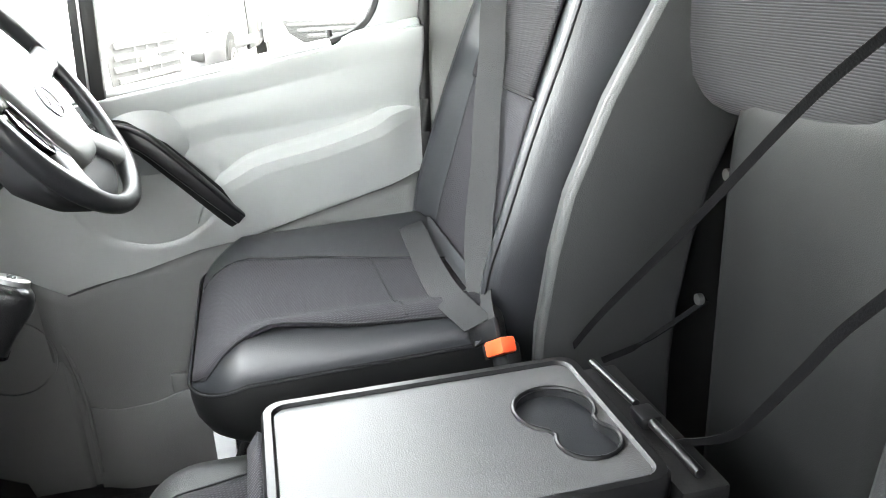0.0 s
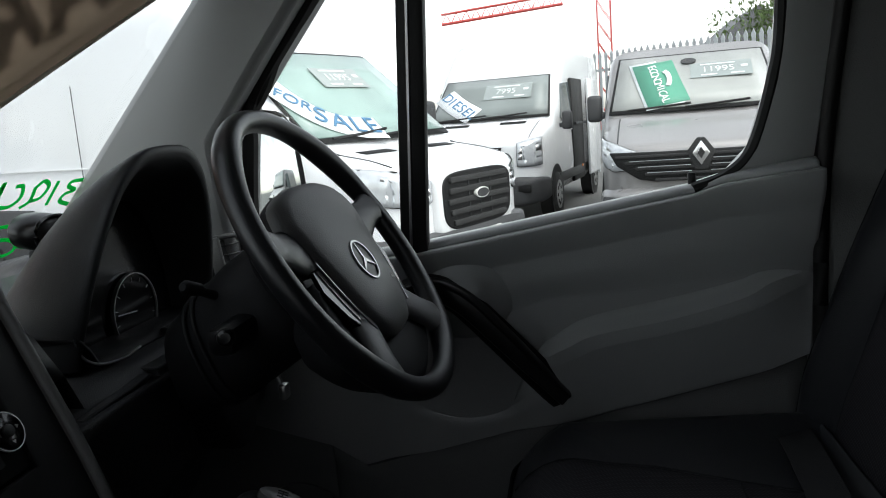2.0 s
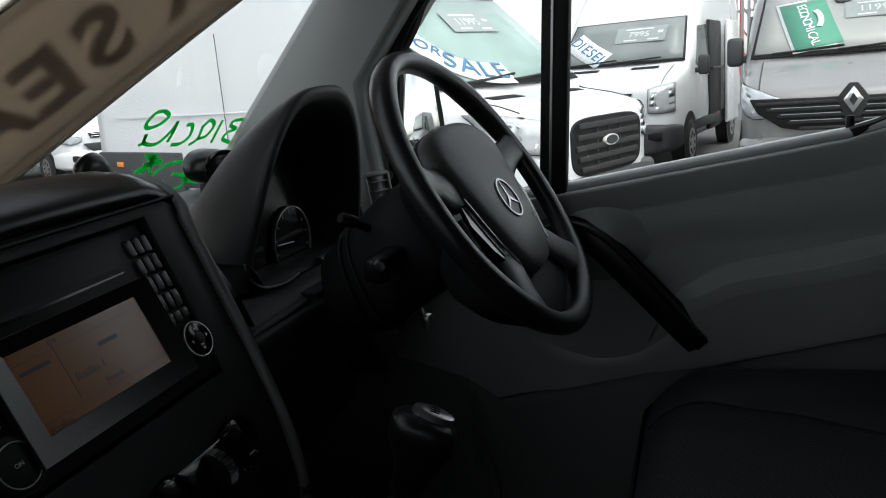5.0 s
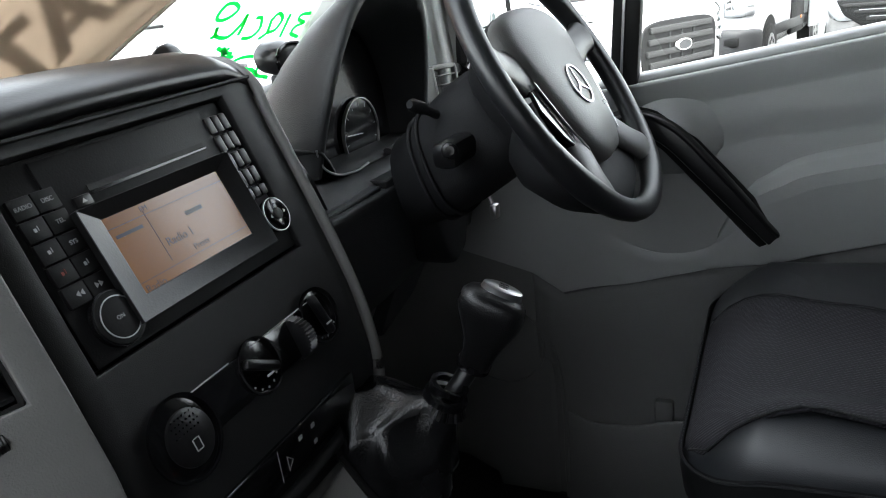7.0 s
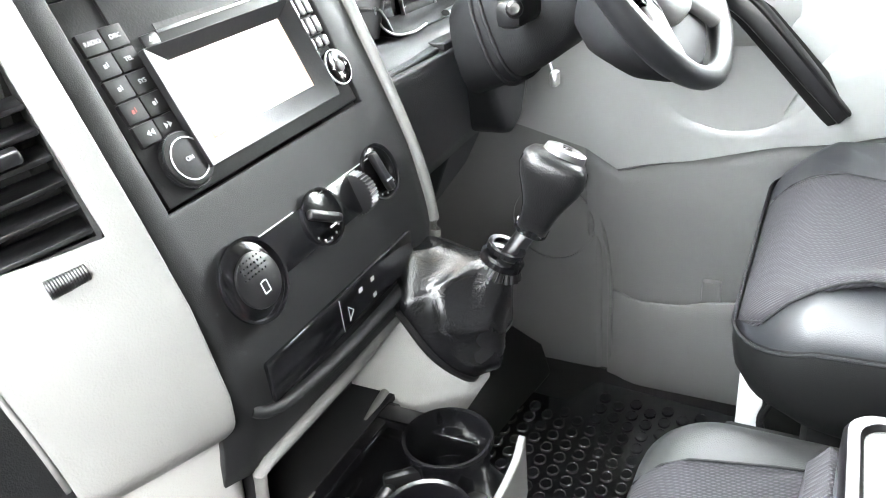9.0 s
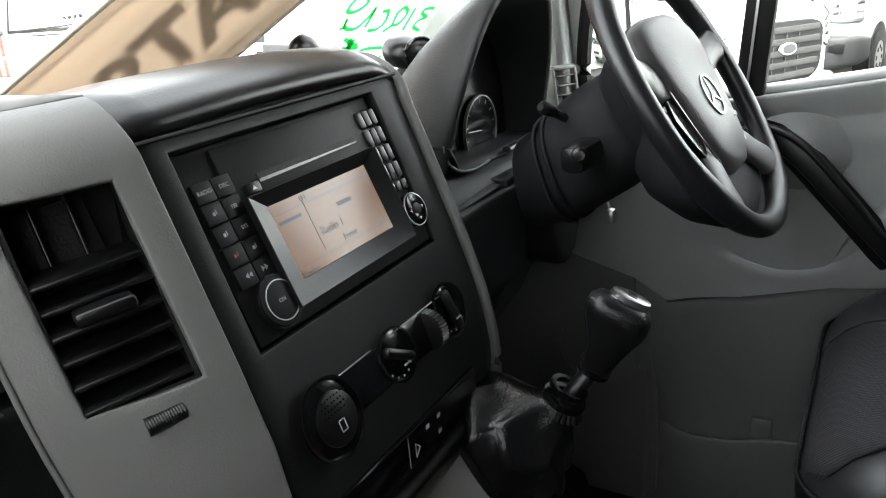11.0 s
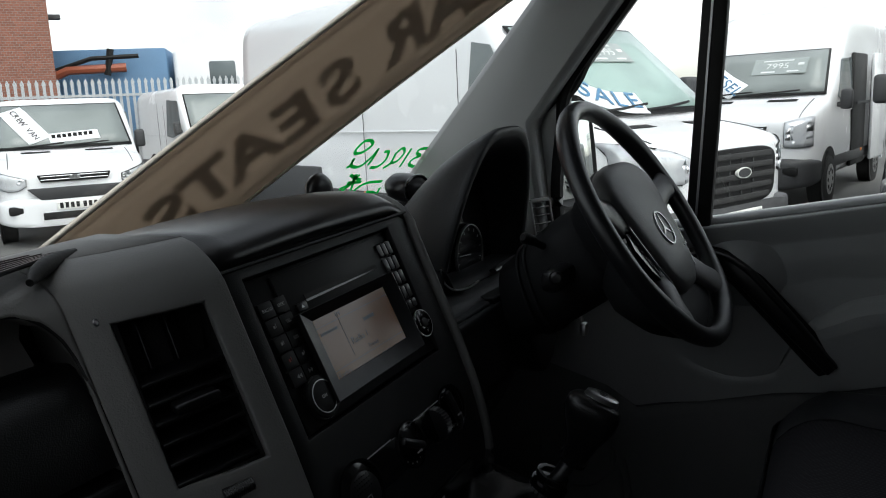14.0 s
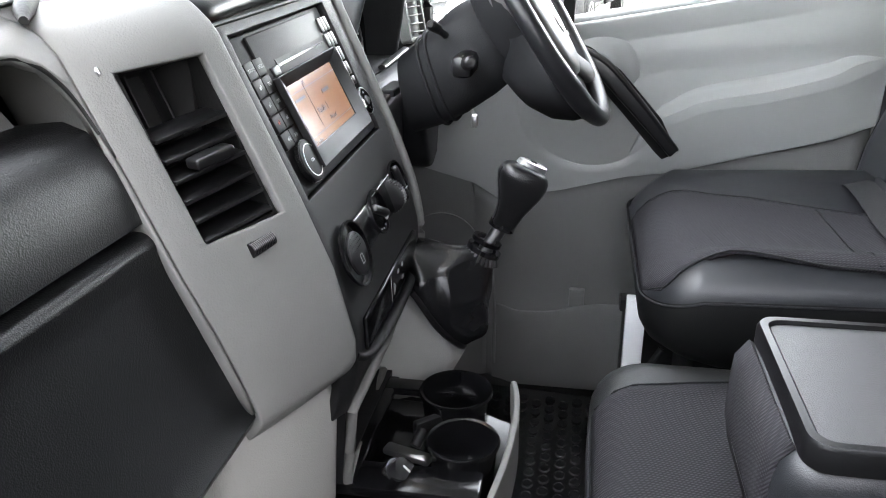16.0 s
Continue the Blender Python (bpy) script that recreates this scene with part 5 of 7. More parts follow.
driver = thing("driver_seat", (1.33, -0.05, 0.40), "black vinyl driver seat with ribbed grey fabric centre", "seat", "cab seats")
DS = (1.045, 1.610, -0.30, 0.166)


def crown(x, y):
    """The driver's cushion rises at its sides and falls away to the front."""
    side = smooth(0.15, 0.23, abs(x - 1.3275)) * smooth(0.150, 0.03, y)
    return 0.016 * side - 0.030 * smooth(0.02, 0.166, y) ** 1.5


def crowned(bm):
    for v in bm.verts:
        v.co.z += crown(v.co.x, v.co.y) * smooth(0.80, 0.90, v.co.z)
    return bm


part("cushion", crowned(stuffed(*DS, 0.800, 0.938, 0.085, 0.058, 0.012)), M_VINYL, driver, "black vinyl seat cushion", angle=80)


def cush_z(x, y):
    d = edge_gap(x, y, *DS, 0.085)
    z = 0.938 - drop_at(d, 0.058) - 0.012 * smooth(0.058, 0.15, d)
    return z + crown(x, y) * smooth(0.80, 0.90, z)


def fabric_x(u, y):
    near = curve1([(-0.30, 1.060), (-0.074, 1.072), (0.037, 1.095), (0.119, 1.085), (0.169, 1.072)], y)
    far = curve1([(-0.30, 1.330), (-0.148, 1.385), (-0.044, 1.430), (0.083, 1.450), (0.157, 1.440), (0.186, 1.45)], y)
    if y > 0.081:
        near = max(near, 1.138 - math.sqrt(max(0.0, 0.085 ** 2 - (y - 0.081) ** 2)) + 0.006)
    return near + (far - near) * u


part("centre_fabric", sheet(lambda u, y: (fabric_x(u, y), y, cush_z(fabric_x(u, y), y) + 0.003), span(0, 1, 22), span(-0.28, 0.10, 12) + [0.115, 0.13, 0.14, 0.148, 0.155, 0.160, 0.164]), M_FABRIC, driver, "grey ribbed fabric seat centre", solid=0.006, angle=75)
for u in (0, 1):
    part("seam", tube([(fabric_x(u, y), y, cush_z(fabric_x(u, y), y) + 0.0035) for y in span(-0.28, 0.156, 20)], 0.0016, 6), M_COLUMN, driver, "dark seam")
part("seam", tube([(x, -0.150 + 0.02 * (x - 1.2), cush_z(x, -0.15) + 0.0035) for x in span(1.075, 1.38, 10)], 0.0016, 6), M_COLUMN, driver, "dark seam")
def skirt_top(y):
    return 0.904 - 0.030 * smooth(0.02, 0.166, y)


SKIRT = plan(DS[0] - 0.0015, DS[1] + 0.0015, DS[2], DS[3] + 0.0015, 0.0865)
# Same vinyl as the cushion top; the side's shade is in its colour
part("cushion_side", loft([[(x + (1.3275 - x) * q, y - 0.1 * q - e * smooth(-0.02, 0.15, y), 0.770 + (skirt_top(y) - 0.770) * f) for x, y in SKIRT] for f, q, e in ((0, 0.10, 0.055), (0.10, 0.06, 0.034), (0.28, 0.025, 0.013), (0.5, 0.006, 0.003), (0.75, 0.0, 0.0), (0.93, 0.0, 0.0), (1.0, 0.008, 0.0))], caps=False), M_VINYLD, driver, "black vinyl side of the cushion, darkened for shade", angle=70)
part("side_piping", tube([(x, y, skirt_top(y) - 0.004) for x, y in SKIRT[4:] + SKIRT[:4]][:24], 0.0024, 8), M_COLUMN, driver, "dark side seam")
SX = 1.335


def back_y(z):
    return -0.415 - 0.31 * (z - 1.23)


def back_front(dx, z):
    """The padded front of the backrest: a flat middle between two forward bolsters."""
    q = abs(dx)
    lift = curve1([(0.85, 0.045), (1.0, 0.066), (1.2, 0.058), (1.4, 0.040), (1.6, 0.022)], z)
    wide = curve1([(0.85, 0.262), (1.05, 0.278), (1.30, 0.275), (1.50, 0.255), (1.64, 0.215)], z)
    u = q / wide
    rise = lift * smooth(0.56, 0.90, u)
    roll = 0.0 if u < 0.90 else 0.10 * (1 - math.sqrt(max(0.0, 1 - ((u - 0.90) / 0.10) ** 2)))
    return back_y(z) + 0.45 * lift + 0.55 * rise - roll


def back_ring(z):
    wide = curve1([(0.85, 0.262), (1.05, 0.278), (1.30, 0.275), (1.50, 0.255), (1.64, 0.215)], z)
    us = [-1, -0.997, -0.985, -0.965, -0.94, -0.90] + span(-0.86, 0.86, 24) + [0.90, 0.94, 0.965, 0.985, 0.997, 1]
    front_ = [(SX + u * wide, back_front(u * wide, z), z) for u in us]
    return front_ + [(SX + wide, back_y(z) - 0.12, z), (SX + wide * 0.8, back_y(z) - 0.15, z), (SX - wide * 0.8, back_y(z) - 0.15, z), (SX - wide, back_y(z) - 0.12, z)]


part("backrest", loft([back_ring(z) for z in span(0.84, 1.60, 24) + [1.625, 1.64]]), M_VINYL, driver, "black vinyl backrest with side bolsters", angle=60)
for z0, z1, nm, mt in ((0.88, 1.226, "lower_back_fabric", M_FABRIC), (1.232, 1.585, "back_fabric", M_RIB)):
    part(nm, sheet(lambda dx, z: (SX + dx, back_front(dx, z) + 0.004, z), span(-0.158, 0.158, 20), span(z0, z1, 12)), mt, driver, "grey ribbed fabric back centre", solid=0.006, angle=70)
part("back_seam", tube([(SX + dx, back_front(dx, 1.229) + 0.003, 1.229) for dx in span(-0.165, 0.165, 14)], 0.003, 6), M_COLUMN, driver, "dark seam across the back")
for sx in (-1, 1):
    part("bolster_seam", tube([(SX + sx * 0.93 * curve1([(0.85, 0.262), (1.05, 0.278), (1.30, 0.275), (1.50, 0.255), (1.64, 0.215)], z), back_front(sx * 0.93 * curve1([(0.85, 0.262), (1.05, 0.278), (1.30, 0.275), (1.50, 0.255), (1.64, 0.215)], z), z) + 0.001, z) for z in span(0.90, 1.58, 24)], 0.0016, 6), M_COLUMN, driver, "dark piped seam")
for px in (1.518, 1.14):
    part("pedestal_side", box((px, -0.05, 0.50), (0.045, 0.42, 0.29), 0.004), M_RUBBER, driver, "black seat pedestal side")
part("pedestal_front", box((1.335, 0.150, 0.600), (0.030, 0.036, 0.31), 0.003), M_WHITEPAINT, driver, "white painted front edge of the seat pedestal")
part("pedestal_core", box((1.33, -0.10, 0.50), (0.34, 0.30, 0.29)), M_RUBBER, driver)
part("rail", join(box((1.50, -0.05, 0.665), (0.04, 0.44, 0.03), 0.006), box((1.16, -0.05, 0.665), (0.04, 0.44, 0.03), 0.006), box((1.33, 0.0, 0.715), (0.44, 0.16, 0.10), 0.02)), M_BLACK, driver, "black seat rails")
part("height_lever", tube(smooth_path([(1.30, 0.10, 0.67), (1.295, 0.13, 0.61), (1.29, 0.125, 0.575), (1.27, 0.11, 0.56)]), 0.006, 8), M_BLACK, driver, "black seat adjusting lever")

bench = thing("passenger_bench", (0.55, -0.05, 0.40), "grey and black double passenger bench with fabric cushion", "seat", "cab seats")
BS = (0.575, 1.048, -0.32, 0.236)
part("cushion", stuffed(*BS, 0.66, 0.808, 0.085, 0.060, 0.008), M_VINYLG, bench, "grey vinyl bench cushion", angle=80)


def bench_z(x, y):
    d = edge_gap(x, y, *BS, 0.085)
    return 0.808 - drop_at(d, 0.060) - 0.008 * smooth(0.060, 0.15, d)


def bench_x(u, y):
    far = curve1([(-0.3, 0.972), (0.05, 0.965), (0.118, 0.955), (0.175, 0.938), (0.236, 0.915)], y)
    return 0.61 + (far - 0.61) * u


part("centre_fabric", sheet(lambda u, y: (bench_x(u, y), y, bench_z(bench_x(u, y), y) + 0.003), span(0, 1, 16), span(-0.28, 0.17, 12) + [0.185, 0.2, 0.212, 0.222, 0.229, 0.234]), M_FABRIC, bench, "grey woven fabric cushion top", solid=0.006, angle=75)
part("front_fabric", sheet(lambda x, z: (x, 0.2375, z), span(0.61, 0.94, 6), span(0.675, 0.752, 4)), M_FABRIC, bench, "grey woven fabric cushion front", solid=0.004)
part("seam", tube([(bench_x(1, y), y, bench_z(bench_x(1, y), y) + 0.003) for y in span(-0.28, 0.23, 20)], 0.0018, 6), M_COLUMN, bench, "dark seam")
part("cushion", padded(0.06, 0.565, -0.32, 0.205, 0.66, 0.806, 0.05, 0.012, 0.018), M_VINYLG, bench, "grey vinyl bench cushion", angle=80)
part("bench_base", box((0.54, -0.08, 0.51), (0.90, 0.40, 0.30), 0.02), M_BLACK, bench, "black bench base")
part("outer_back", xf(padded(-0.23, 0.23, -0.05, 0.05, 0.0, 0.78, 0.05, 0.0, 0.0), pose(0.32, -0.46, 0.80, 12)), M_VINYLG, bench, "grey vinyl outer backrest", angle=80)
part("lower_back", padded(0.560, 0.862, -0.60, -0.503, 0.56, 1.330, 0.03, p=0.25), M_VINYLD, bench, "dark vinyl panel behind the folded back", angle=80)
part("upper_back", padded(0.575, 0.985, -0.62, -0.50, 1.240, 1.80, 0.035), M_RIB, bench, "grey fabric upper back pad", angle=80)
part("side_bolster", loft([[Vector((x, y, z)) for x, y in ((0.945 + e, yf), (0.985 + e, yf - 0.012), (1.03 + e, yf - 0.05), (1.04 + e, yf - 0.20), (0.955 + e, yf - 0.22), (0.935 + e, yf - 0.10))] for z, yf, e in ((0.70, -0.30, 0.0), (0.86, -0.298, 0.0), (0.95, -0.303, 0.0), (1.06, -0.322, 0.0), (1.14, -0.343, 0.0), (1.26, -0.395, 0.0), (1.38, -0.462, 0.0), (1.60, -0.56, 0.0))]), M_VINYLG, bench, "grey vinyl side of the bench back", bevel=0.012, segs=3, angle=60)
for bx, by, bz in ((0.856, -0.522, 1.176), (0.866, -0.503, 1.012)):
    part("bolt", disc(axes((bx, by + 0.012, bz), (1, 0, 0), (0, 0, 1)), 0.0075, 0.008, 12, 0.002), M_STEEL, bench, "bright bolt head")

fold = thing("folded_backrest", (0.725, -0.13, 0.81), "folded middle backrest making a black table with cupholder", "armrest table")
part("back_block", padded(0.592, 0.862, -0.32, 0.078, 0.795, 0.958, 0.04, 0.0, 0.0), M_VINYL, fold, "black vinyl folded back", angle=80)
part("front_fabric", sheet(lambda x, s: (x, [0.066, 0.0795, 0.0815, 0.0805, 0.074][s], [0.950, 0.93, 0.90, 0.85, 0.815][s]), span(0.63, 0.83, 6), range(5)), M_FABRIC, fold, "ribbed fabric on the folded back", solid=0.008)


def rrect(x0, x1, y0, y1, r, n=5):
    out = []
    for cx, cy, a0 in ((x1 - r, y1 - r, 0), (x0 + r, y1 - r, 90), (x0 + r, y0 + r, 180), (x1 - r, y0 + r, 270)):
        out += [(cx + r * math.cos(radians(a0 + 90 * i / n)), cy + r * math.sin(radians(a0 + 90 * i / n))) for i in range(n + 1)]
    return out


outer, inner = rrect(0.597, 0.853, -0.315, 0.060, 0.024), rrect(0.611, 0.839, -0.300, 0.046, 0.016)
part("lid_rim", loft([[(x, y, z) for x, y in o] for o, z in ((outer, 0.945), (outer, 0.966), (rrect(0.600, 0.850, -0.312, 0.057, 0.022), 0.9715), (rrect(0.608, 0.842, -0.303, 0.049, 0.018), 0.9715), (inner, 0.968), (inner, 0.950))], caps=False), M_SATIN, fold, "raised black lid rim")
# the lid panel has a two-lobed cup well sunk into it
lobes = []
for i in range(40):
    a = 2 * math.pi * i / 40
    c1, c2 = Vector((0.748, -0.250, 0)), Vector((0.683, -0.262, 0))
    d = Vector((math.cos(a), math.sin(a), 0))
    o = (c1 + c2) / 2

    def reach(c, r):
        b = d.dot(c - o)
        q = r * r - ((c - o).length_squared - b * b)
        return b + math.sqrt(q) if q > 0 else 0
    lobes.append(o + d * max(reach(c1, 0.044), reach(c2, 0.033), 0.028))
bm = bmesh.new()
ov = [bm.verts.new((x, y, 0.967)) for x, y in inner]
iv = [bm.verts.new((p.x, p.y, 0.967)) for p in lobes]
oe = [bm.edges.new((ov[i], ov[(i + 1) % len(ov)])) for i in range(len(ov))]
ie = [bm.edges.new((iv[i], iv[(i + 1) % len(iv)])) for i in range(len(iv))]
bmesh.ops.triangle_fill(bm, use_beauty=True, edges=oe + ie)
part("lid_panel", bm, M_LID, fold, "black grained lid panel")
part("cup_well", loft([[(p.x, p.y, 0.9672) for p in lobes]] + [[(o.x + (p.x - o.x) * k, o.y + (p.y - o.y) * k, z) for p in lobes] for k, z in ((0.98, 0.962), (0.95, 0.925), (0.92, 0.905), (0.02, 0.905))], caps=False), M_COLUMN, fold, "two-lobed cup well")
part("well_edge", tube([(p.x, p.y, 0.968) for p in lobes], 0.0028, 8, closed=True), M_SATIN, fold)
part("hinge_plate", box((0.725, -0.346, 0.940), (0.250, 0.052, 0.018), 0.004), M_RUBBER, fold, "black hinge plate behind the lid")
part("hinge_bar", join(tube([(0.612, -0.345, 0.958), (0.70, -0.342, 0.961)], 0.0055, 12), tube([(0.735, -0.341, 0.964), (0.842, -0.337, 0.961)], 0.0045, 10), box((0.715, -0.342, 0.960), (0.03, 0.024, 0.014), 0.003)), M_SATIN, fold, "black hinge bar with catch")


def strap(name, pts, w, mat, parent, label, up, n=8):
    ps = smooth_path(pts, n)
    rings = []
    for i, p in enumerate(ps):
        d = (ps[min(i + 1, len(ps) - 1)] - ps[max(i - 1, 0)]).normalized()
        s = d.cross(Vector(up)).normalized()
        u = s.cross(d)
        rings.append([p + s * (w / 2) + u * 0.0008, p - s * (w / 2) + u * 0.0008, p - s * (w / 2) - u * 0.0008, p + s * (w / 2) - u * 0.0008])
    return part(name, loft(rings), mat, parent, label, angle=50)


belt = thing("seat_belt", (1.0, -0.26, 0.86), "grey webbing seat belt with red-buttoned buckle", "seat belt")
strap("webbing", [(1.0, -0.25, 0.935), (1.121, -0.277, 0.966), (1.185, -0.297, 1.035), (1.229, -0.321, 1.114), (1.286, -0.345, 1.195), (1.337, -0.371, 1.279), (1.399, -0.397, 1.367), (1.459, -0.447, 1.537)], 0.047, M_WEBG, belt, "grey shoulder webbing", (-0.8, 0.55, 0.1))
strap("webbing", [(1.020, -0.245, 0.945), (1.10, -0.222, 0.958), (1.245, -0.228, 0.948), (1.43, -0.238, 0.955), (1.56, -0.255, 0.93)], 0.047, M_WEBG, belt, "grey lap webbing", (0, 0.25, 1))
tg = pose(1.005, -0.250, 0.938, 10, 35, 20)
part("tongue", xf(join(box((0, 0, 0.0), (0.074, 0.010, 0.030), 0.004), box((0.0, 0, -0.022), (0.026, 0.004, 0.03), 0.001)), tg), M_COLUMN, belt, "dark belt tongue")
part("tongue_slot", xf(box((0, -0.0045, 0.004), (0.054, 0.003, 0.008), 0.001), tg), M_RUBBER, belt)
part("buckle", box((0, 0, 0), (0.042, 0.026, 0.080), 0.006), M_COLUMN, belt, "black buckle body").matrix_basis = pose(0.966, -0.272, 0.893, 10, 30, 20)
part("release_button", box((0, 0, 0), (0.046, 0.024, 0.022), 0.004), M_RED, belt, "orange-red release button").matrix_basis = pose(0.967, -0.260, 0.933, 10, 32, 20)
b2 = thing("seat_belt", (0.85, -0.33, 0.95), "black webbing strap across the bench back", "seat belt")
strap("webbing", [(0.955, -0.355, 0.915), (0.874, -0.36, 1.005), (0.756, -0.36, 1.117), (0.661, -0.36, 1.207), (0.550, -0.36, 1.316), (0.483, -0.36, 1.371), (0.40, -0.36, 1.43)], 0.008, M_WEB, b2, "black webbing", (-0.2, -0.6, 0.6))
strap("webbing", [(0.865, -0.505, 1.010), (0.87, -0.42, 0.96), (0.86, -0.36, 0.95)], 0.008, M_WEB, b2, "black cord", (0, -1, 0.3))
strap("webbing", [(0.68, -0.345, 0.955), (0.655, -0.35, 0.965), (0.588, -0.36, 1.015), (0.520, -0.36, 1.109), (0.482, -0.36, 1.166), (0.43, -0.36, 1.23)], 0.009, M_WEB, b2, "black webbing", (-0.2, -0.6, 0.6))

# ---- rubber floor mat with raised studs ----
mat_ = thing("floor_mat", (1.25, 0.35, 0.36), "black rubber floor mat with raised studs", "floor mat")
part("mat_sheet", prism([(0.93, 0.12), (1.52, 0.12), (1.58, 0.17), (1.60, 0.46), (1.52, 0.50), (1.52, 0.78), (1.05, 0.78), (0.93, 0.60)], "z", 0.36, 0.376, 0.006), M_GLOSS, mat_, "glossy black mat sheet")
part("mat_rise", loft([[(1.10, 0.62, z0), (1.60, 0.56 + a, z0), (1.62, 0.80, z0), (1.10, 0.80, z0)] for z0, a in ((0.37, 0.0), (0.44, 0.02), (0.47, 0.08), (0.475, 0.14))]), M_RUBBER, mat_, "black mat turned up at the front", bevel=0.01)
studs = bmesh.new()
for i in range(17):
    for j in range(15):
        cx, cy = 0.955 + 0.036 * i + (0.018 if j % 2 else 0), 0.150 + 0.031 * j
        if cx > 1.565 or (cy > 0.44 and cx > 1.49):
            continue
        q = [[studs.verts.new((cx + r * math.cos(a), cy + r * 0.8 * math.sin(a), 0.375 + h)) for a in (2 * math.pi * k / 10 for k in range(10))] for r, h in ((0.0150, 0), (0.0143, 0.0026), (0.0128, 0.0031), (0.0112, 0.0022))]
        for a, b in zip(q, q[1:]):
            for k in range(10):
                studs.faces.new((a[k], a[(k + 1) % 10], b[(k + 1) % 10], b[k]))
        studs.faces.new(q[-1])
part("studs", studs, M_GLOSS, mat_, "raised rubber studs", kind="stuff", angle=28)

# ---- card sign and green paint on the windscreen ----
def on_screen(x, z, gap=0.006):
    return Vector((x, screen_y(x, z) - gap, z))


sign = thing("card_sign", on_screen(1.05, 1.27), "brown card sign leaning inside the windscreen, lettering showing through", "sign")


def sign_at(u, v, gap=0.010):
    """u along the strip, v across it from the lower edge (0) to the upper edge (1)."""
    a = (1.055 + 0.555 * u, 1.196 + 0.549 * u)
    b = (0.802 + 0.618 * u, 1.292 + 0.577 * u)
    return on_screen(a[0] + (b[0] - a[0]) * v, a[1] + (b[1] - a[1]) * v, gap)


part("card", sheet(lambda u, v: sign_at(u, v), span(0, 1, 20), span(0, 1, 4)), M_BOARD, sign, "brown card", solid=0.004, angle=60)
for v0, v1 in ((0.985, 1.012), (-0.008, 0.012)):
    part("card_edge", sheet(lambda u, v: sign_at(u, v, 0.0115), span(0, 1, 20), [v0, v1]), M_CARDEDGE, sign, "pale cut card edge", solid=0.006)
for v0 in (0.90, 0.075):
    part("card_line", sheet(lambda u, v: sign_at(u, v, 0.0107), span(0, 1, 20), [v0, v0 + 0.02]), M_LETTER, sign, "printed border showing through", solid=0.0003)
for ch, lx, lz in (("S", 1.022, 1.309), ("T", 1.066, 1.357), ("A", 1.119, 1.402), ("E", 1.179, 1.456), ("S", 1.231, 1.509), ("R", 1.312, 1.586), ("A", 1.372, 1.634), ("C", 1.432, 1.690)):
    o = on_screen(lx, lz, 0.0112)
    d = on_screen(lx + 0.02, lz + 0.0195, 0.0112) - on_screen(lx - 0.02, lz - 0.0195, 0.0112)
    upv = on_screen(lx - 0.02, lz + 0.0195, 0.0112) - on_screen(lx + 0.02, lz - 0.0195, 0.0112)
    glyph = part("letter", letters(ch, 0.150, axes(o, d, upv), 0.0002, True, bold=0.0045), M_LETTER, sign, "dark show-through letter")
    part("letter_edge", letters(ch, 0.150, axes(o + Vector((0, 0.0005, 0)), d, upv), 0.0002, True, bold=0.0075), M_LETTERSOFT, glyph, "soft edge of the letter")
paint = thing("window_paint", on_screen(1.5, 1.30), "bright green painted strokes on the windscreen", "window paint")
STROKES = ("1.411 1.404 1.396 1.402 1.388 1.386 1.397 1.379 1.415 1.383 1.425 1.395 1.412 1.404", "1.395 1.352 1.401 1.356 1.399 1.369", "1.400 1.369 1.404 1.355 1.430 1.351 1.446 1.369 1.450 1.385", "1.450 1.385 1.452 1.368 1.451 1.352",
           "1.473 1.377 1.485 1.376 1.492 1.358 1.481 1.346 1.462 1.346", "1.509 1.373 1.513 1.351 1.501 1.341", "1.510 1.372 1.519 1.381 1.533 1.371 1.529 1.354 1.514 1.350", "1.546 1.378 1.549 1.340", "1.594 1.376 1.573 1.375 1.572 1.367 1.588 1.360 1.573 1.355 1.571 1.344 1.591 1.336",
           "1.415 1.306 1.433 1.315 1.446 1.333", "1.420 1.335 1.440 1.326 1.458 1.321", "1.426 1.318 1.464 1.316", "1.450 1.300 1.443 1.318 1.436 1.334", "1.424 1.300 1.440 1.314", "1.432 1.334 1.440 1.318",
           "1.456 1.280 1.463 1.301 1.484 1.312 1.525 1.311", "1.488 1.280 1.503 1.262 1.532 1.263 1.538 1.274 1.525 1.286 1.501 1.291", "1.533 1.296 1.540 1.276 1.571 1.267")
for row in STROKES:
    nums = [float(q) for q in row.split()]
    stroke = list(zip(nums[::2], nums[1::2]))
    pts = smooth_path([on_screen(x, z, 0.004) for x, z in stroke], 5)
    part("stroke", tube(pts, 0.0043, 8, 0.25, up=(0, 1, 0.9)), M_GREEN, paint)
holder = thing("phone_cradle", (1.39, 0.86, 1.26), "rounded black cradle on the dash top", "phone holder")
part("cradle", loft([oval((1.380, 0.775 + 0.022 * k, 1.310 + 0.003 * k), 0.046 * r, 0.027 * r, 0, p=0.9) for k, r in ((0, 0.3), (0.15, 0.6), (0.6, 0.9), (1.4, 1.0), (2.4, 0.95), (3.0, 0.6), (3.2, 0.3))]), M_SATIN, holder, "black rounded cradle", angle=80)
part("cradle_rim", tube([oval((1.380, 0.786, 1.3115), 0.043, 0.025, 0, p=0.9)[i] for i in range(20)], 0.003, 8, closed=True), M_GLOSS, holder, "glossy rim")
part("sensor_dome", loft([oval((1.238, 0.893 + 0.008 * k, 1.325), r * 1.6, r * 1.5, 0, p=1.0) for k, r in ((0, 0.008), (0.4, 0.017), (1.5, 0.021), (3, 0.018), (4, 0.008))]), M_SATIN, dash, "small rounded black dash pod", angle=80)
part("cradle_foot", box((1.385, 0.815, 1.265), (0.03, 0.03, 0.05), 0.006), M_BLACK, holder)

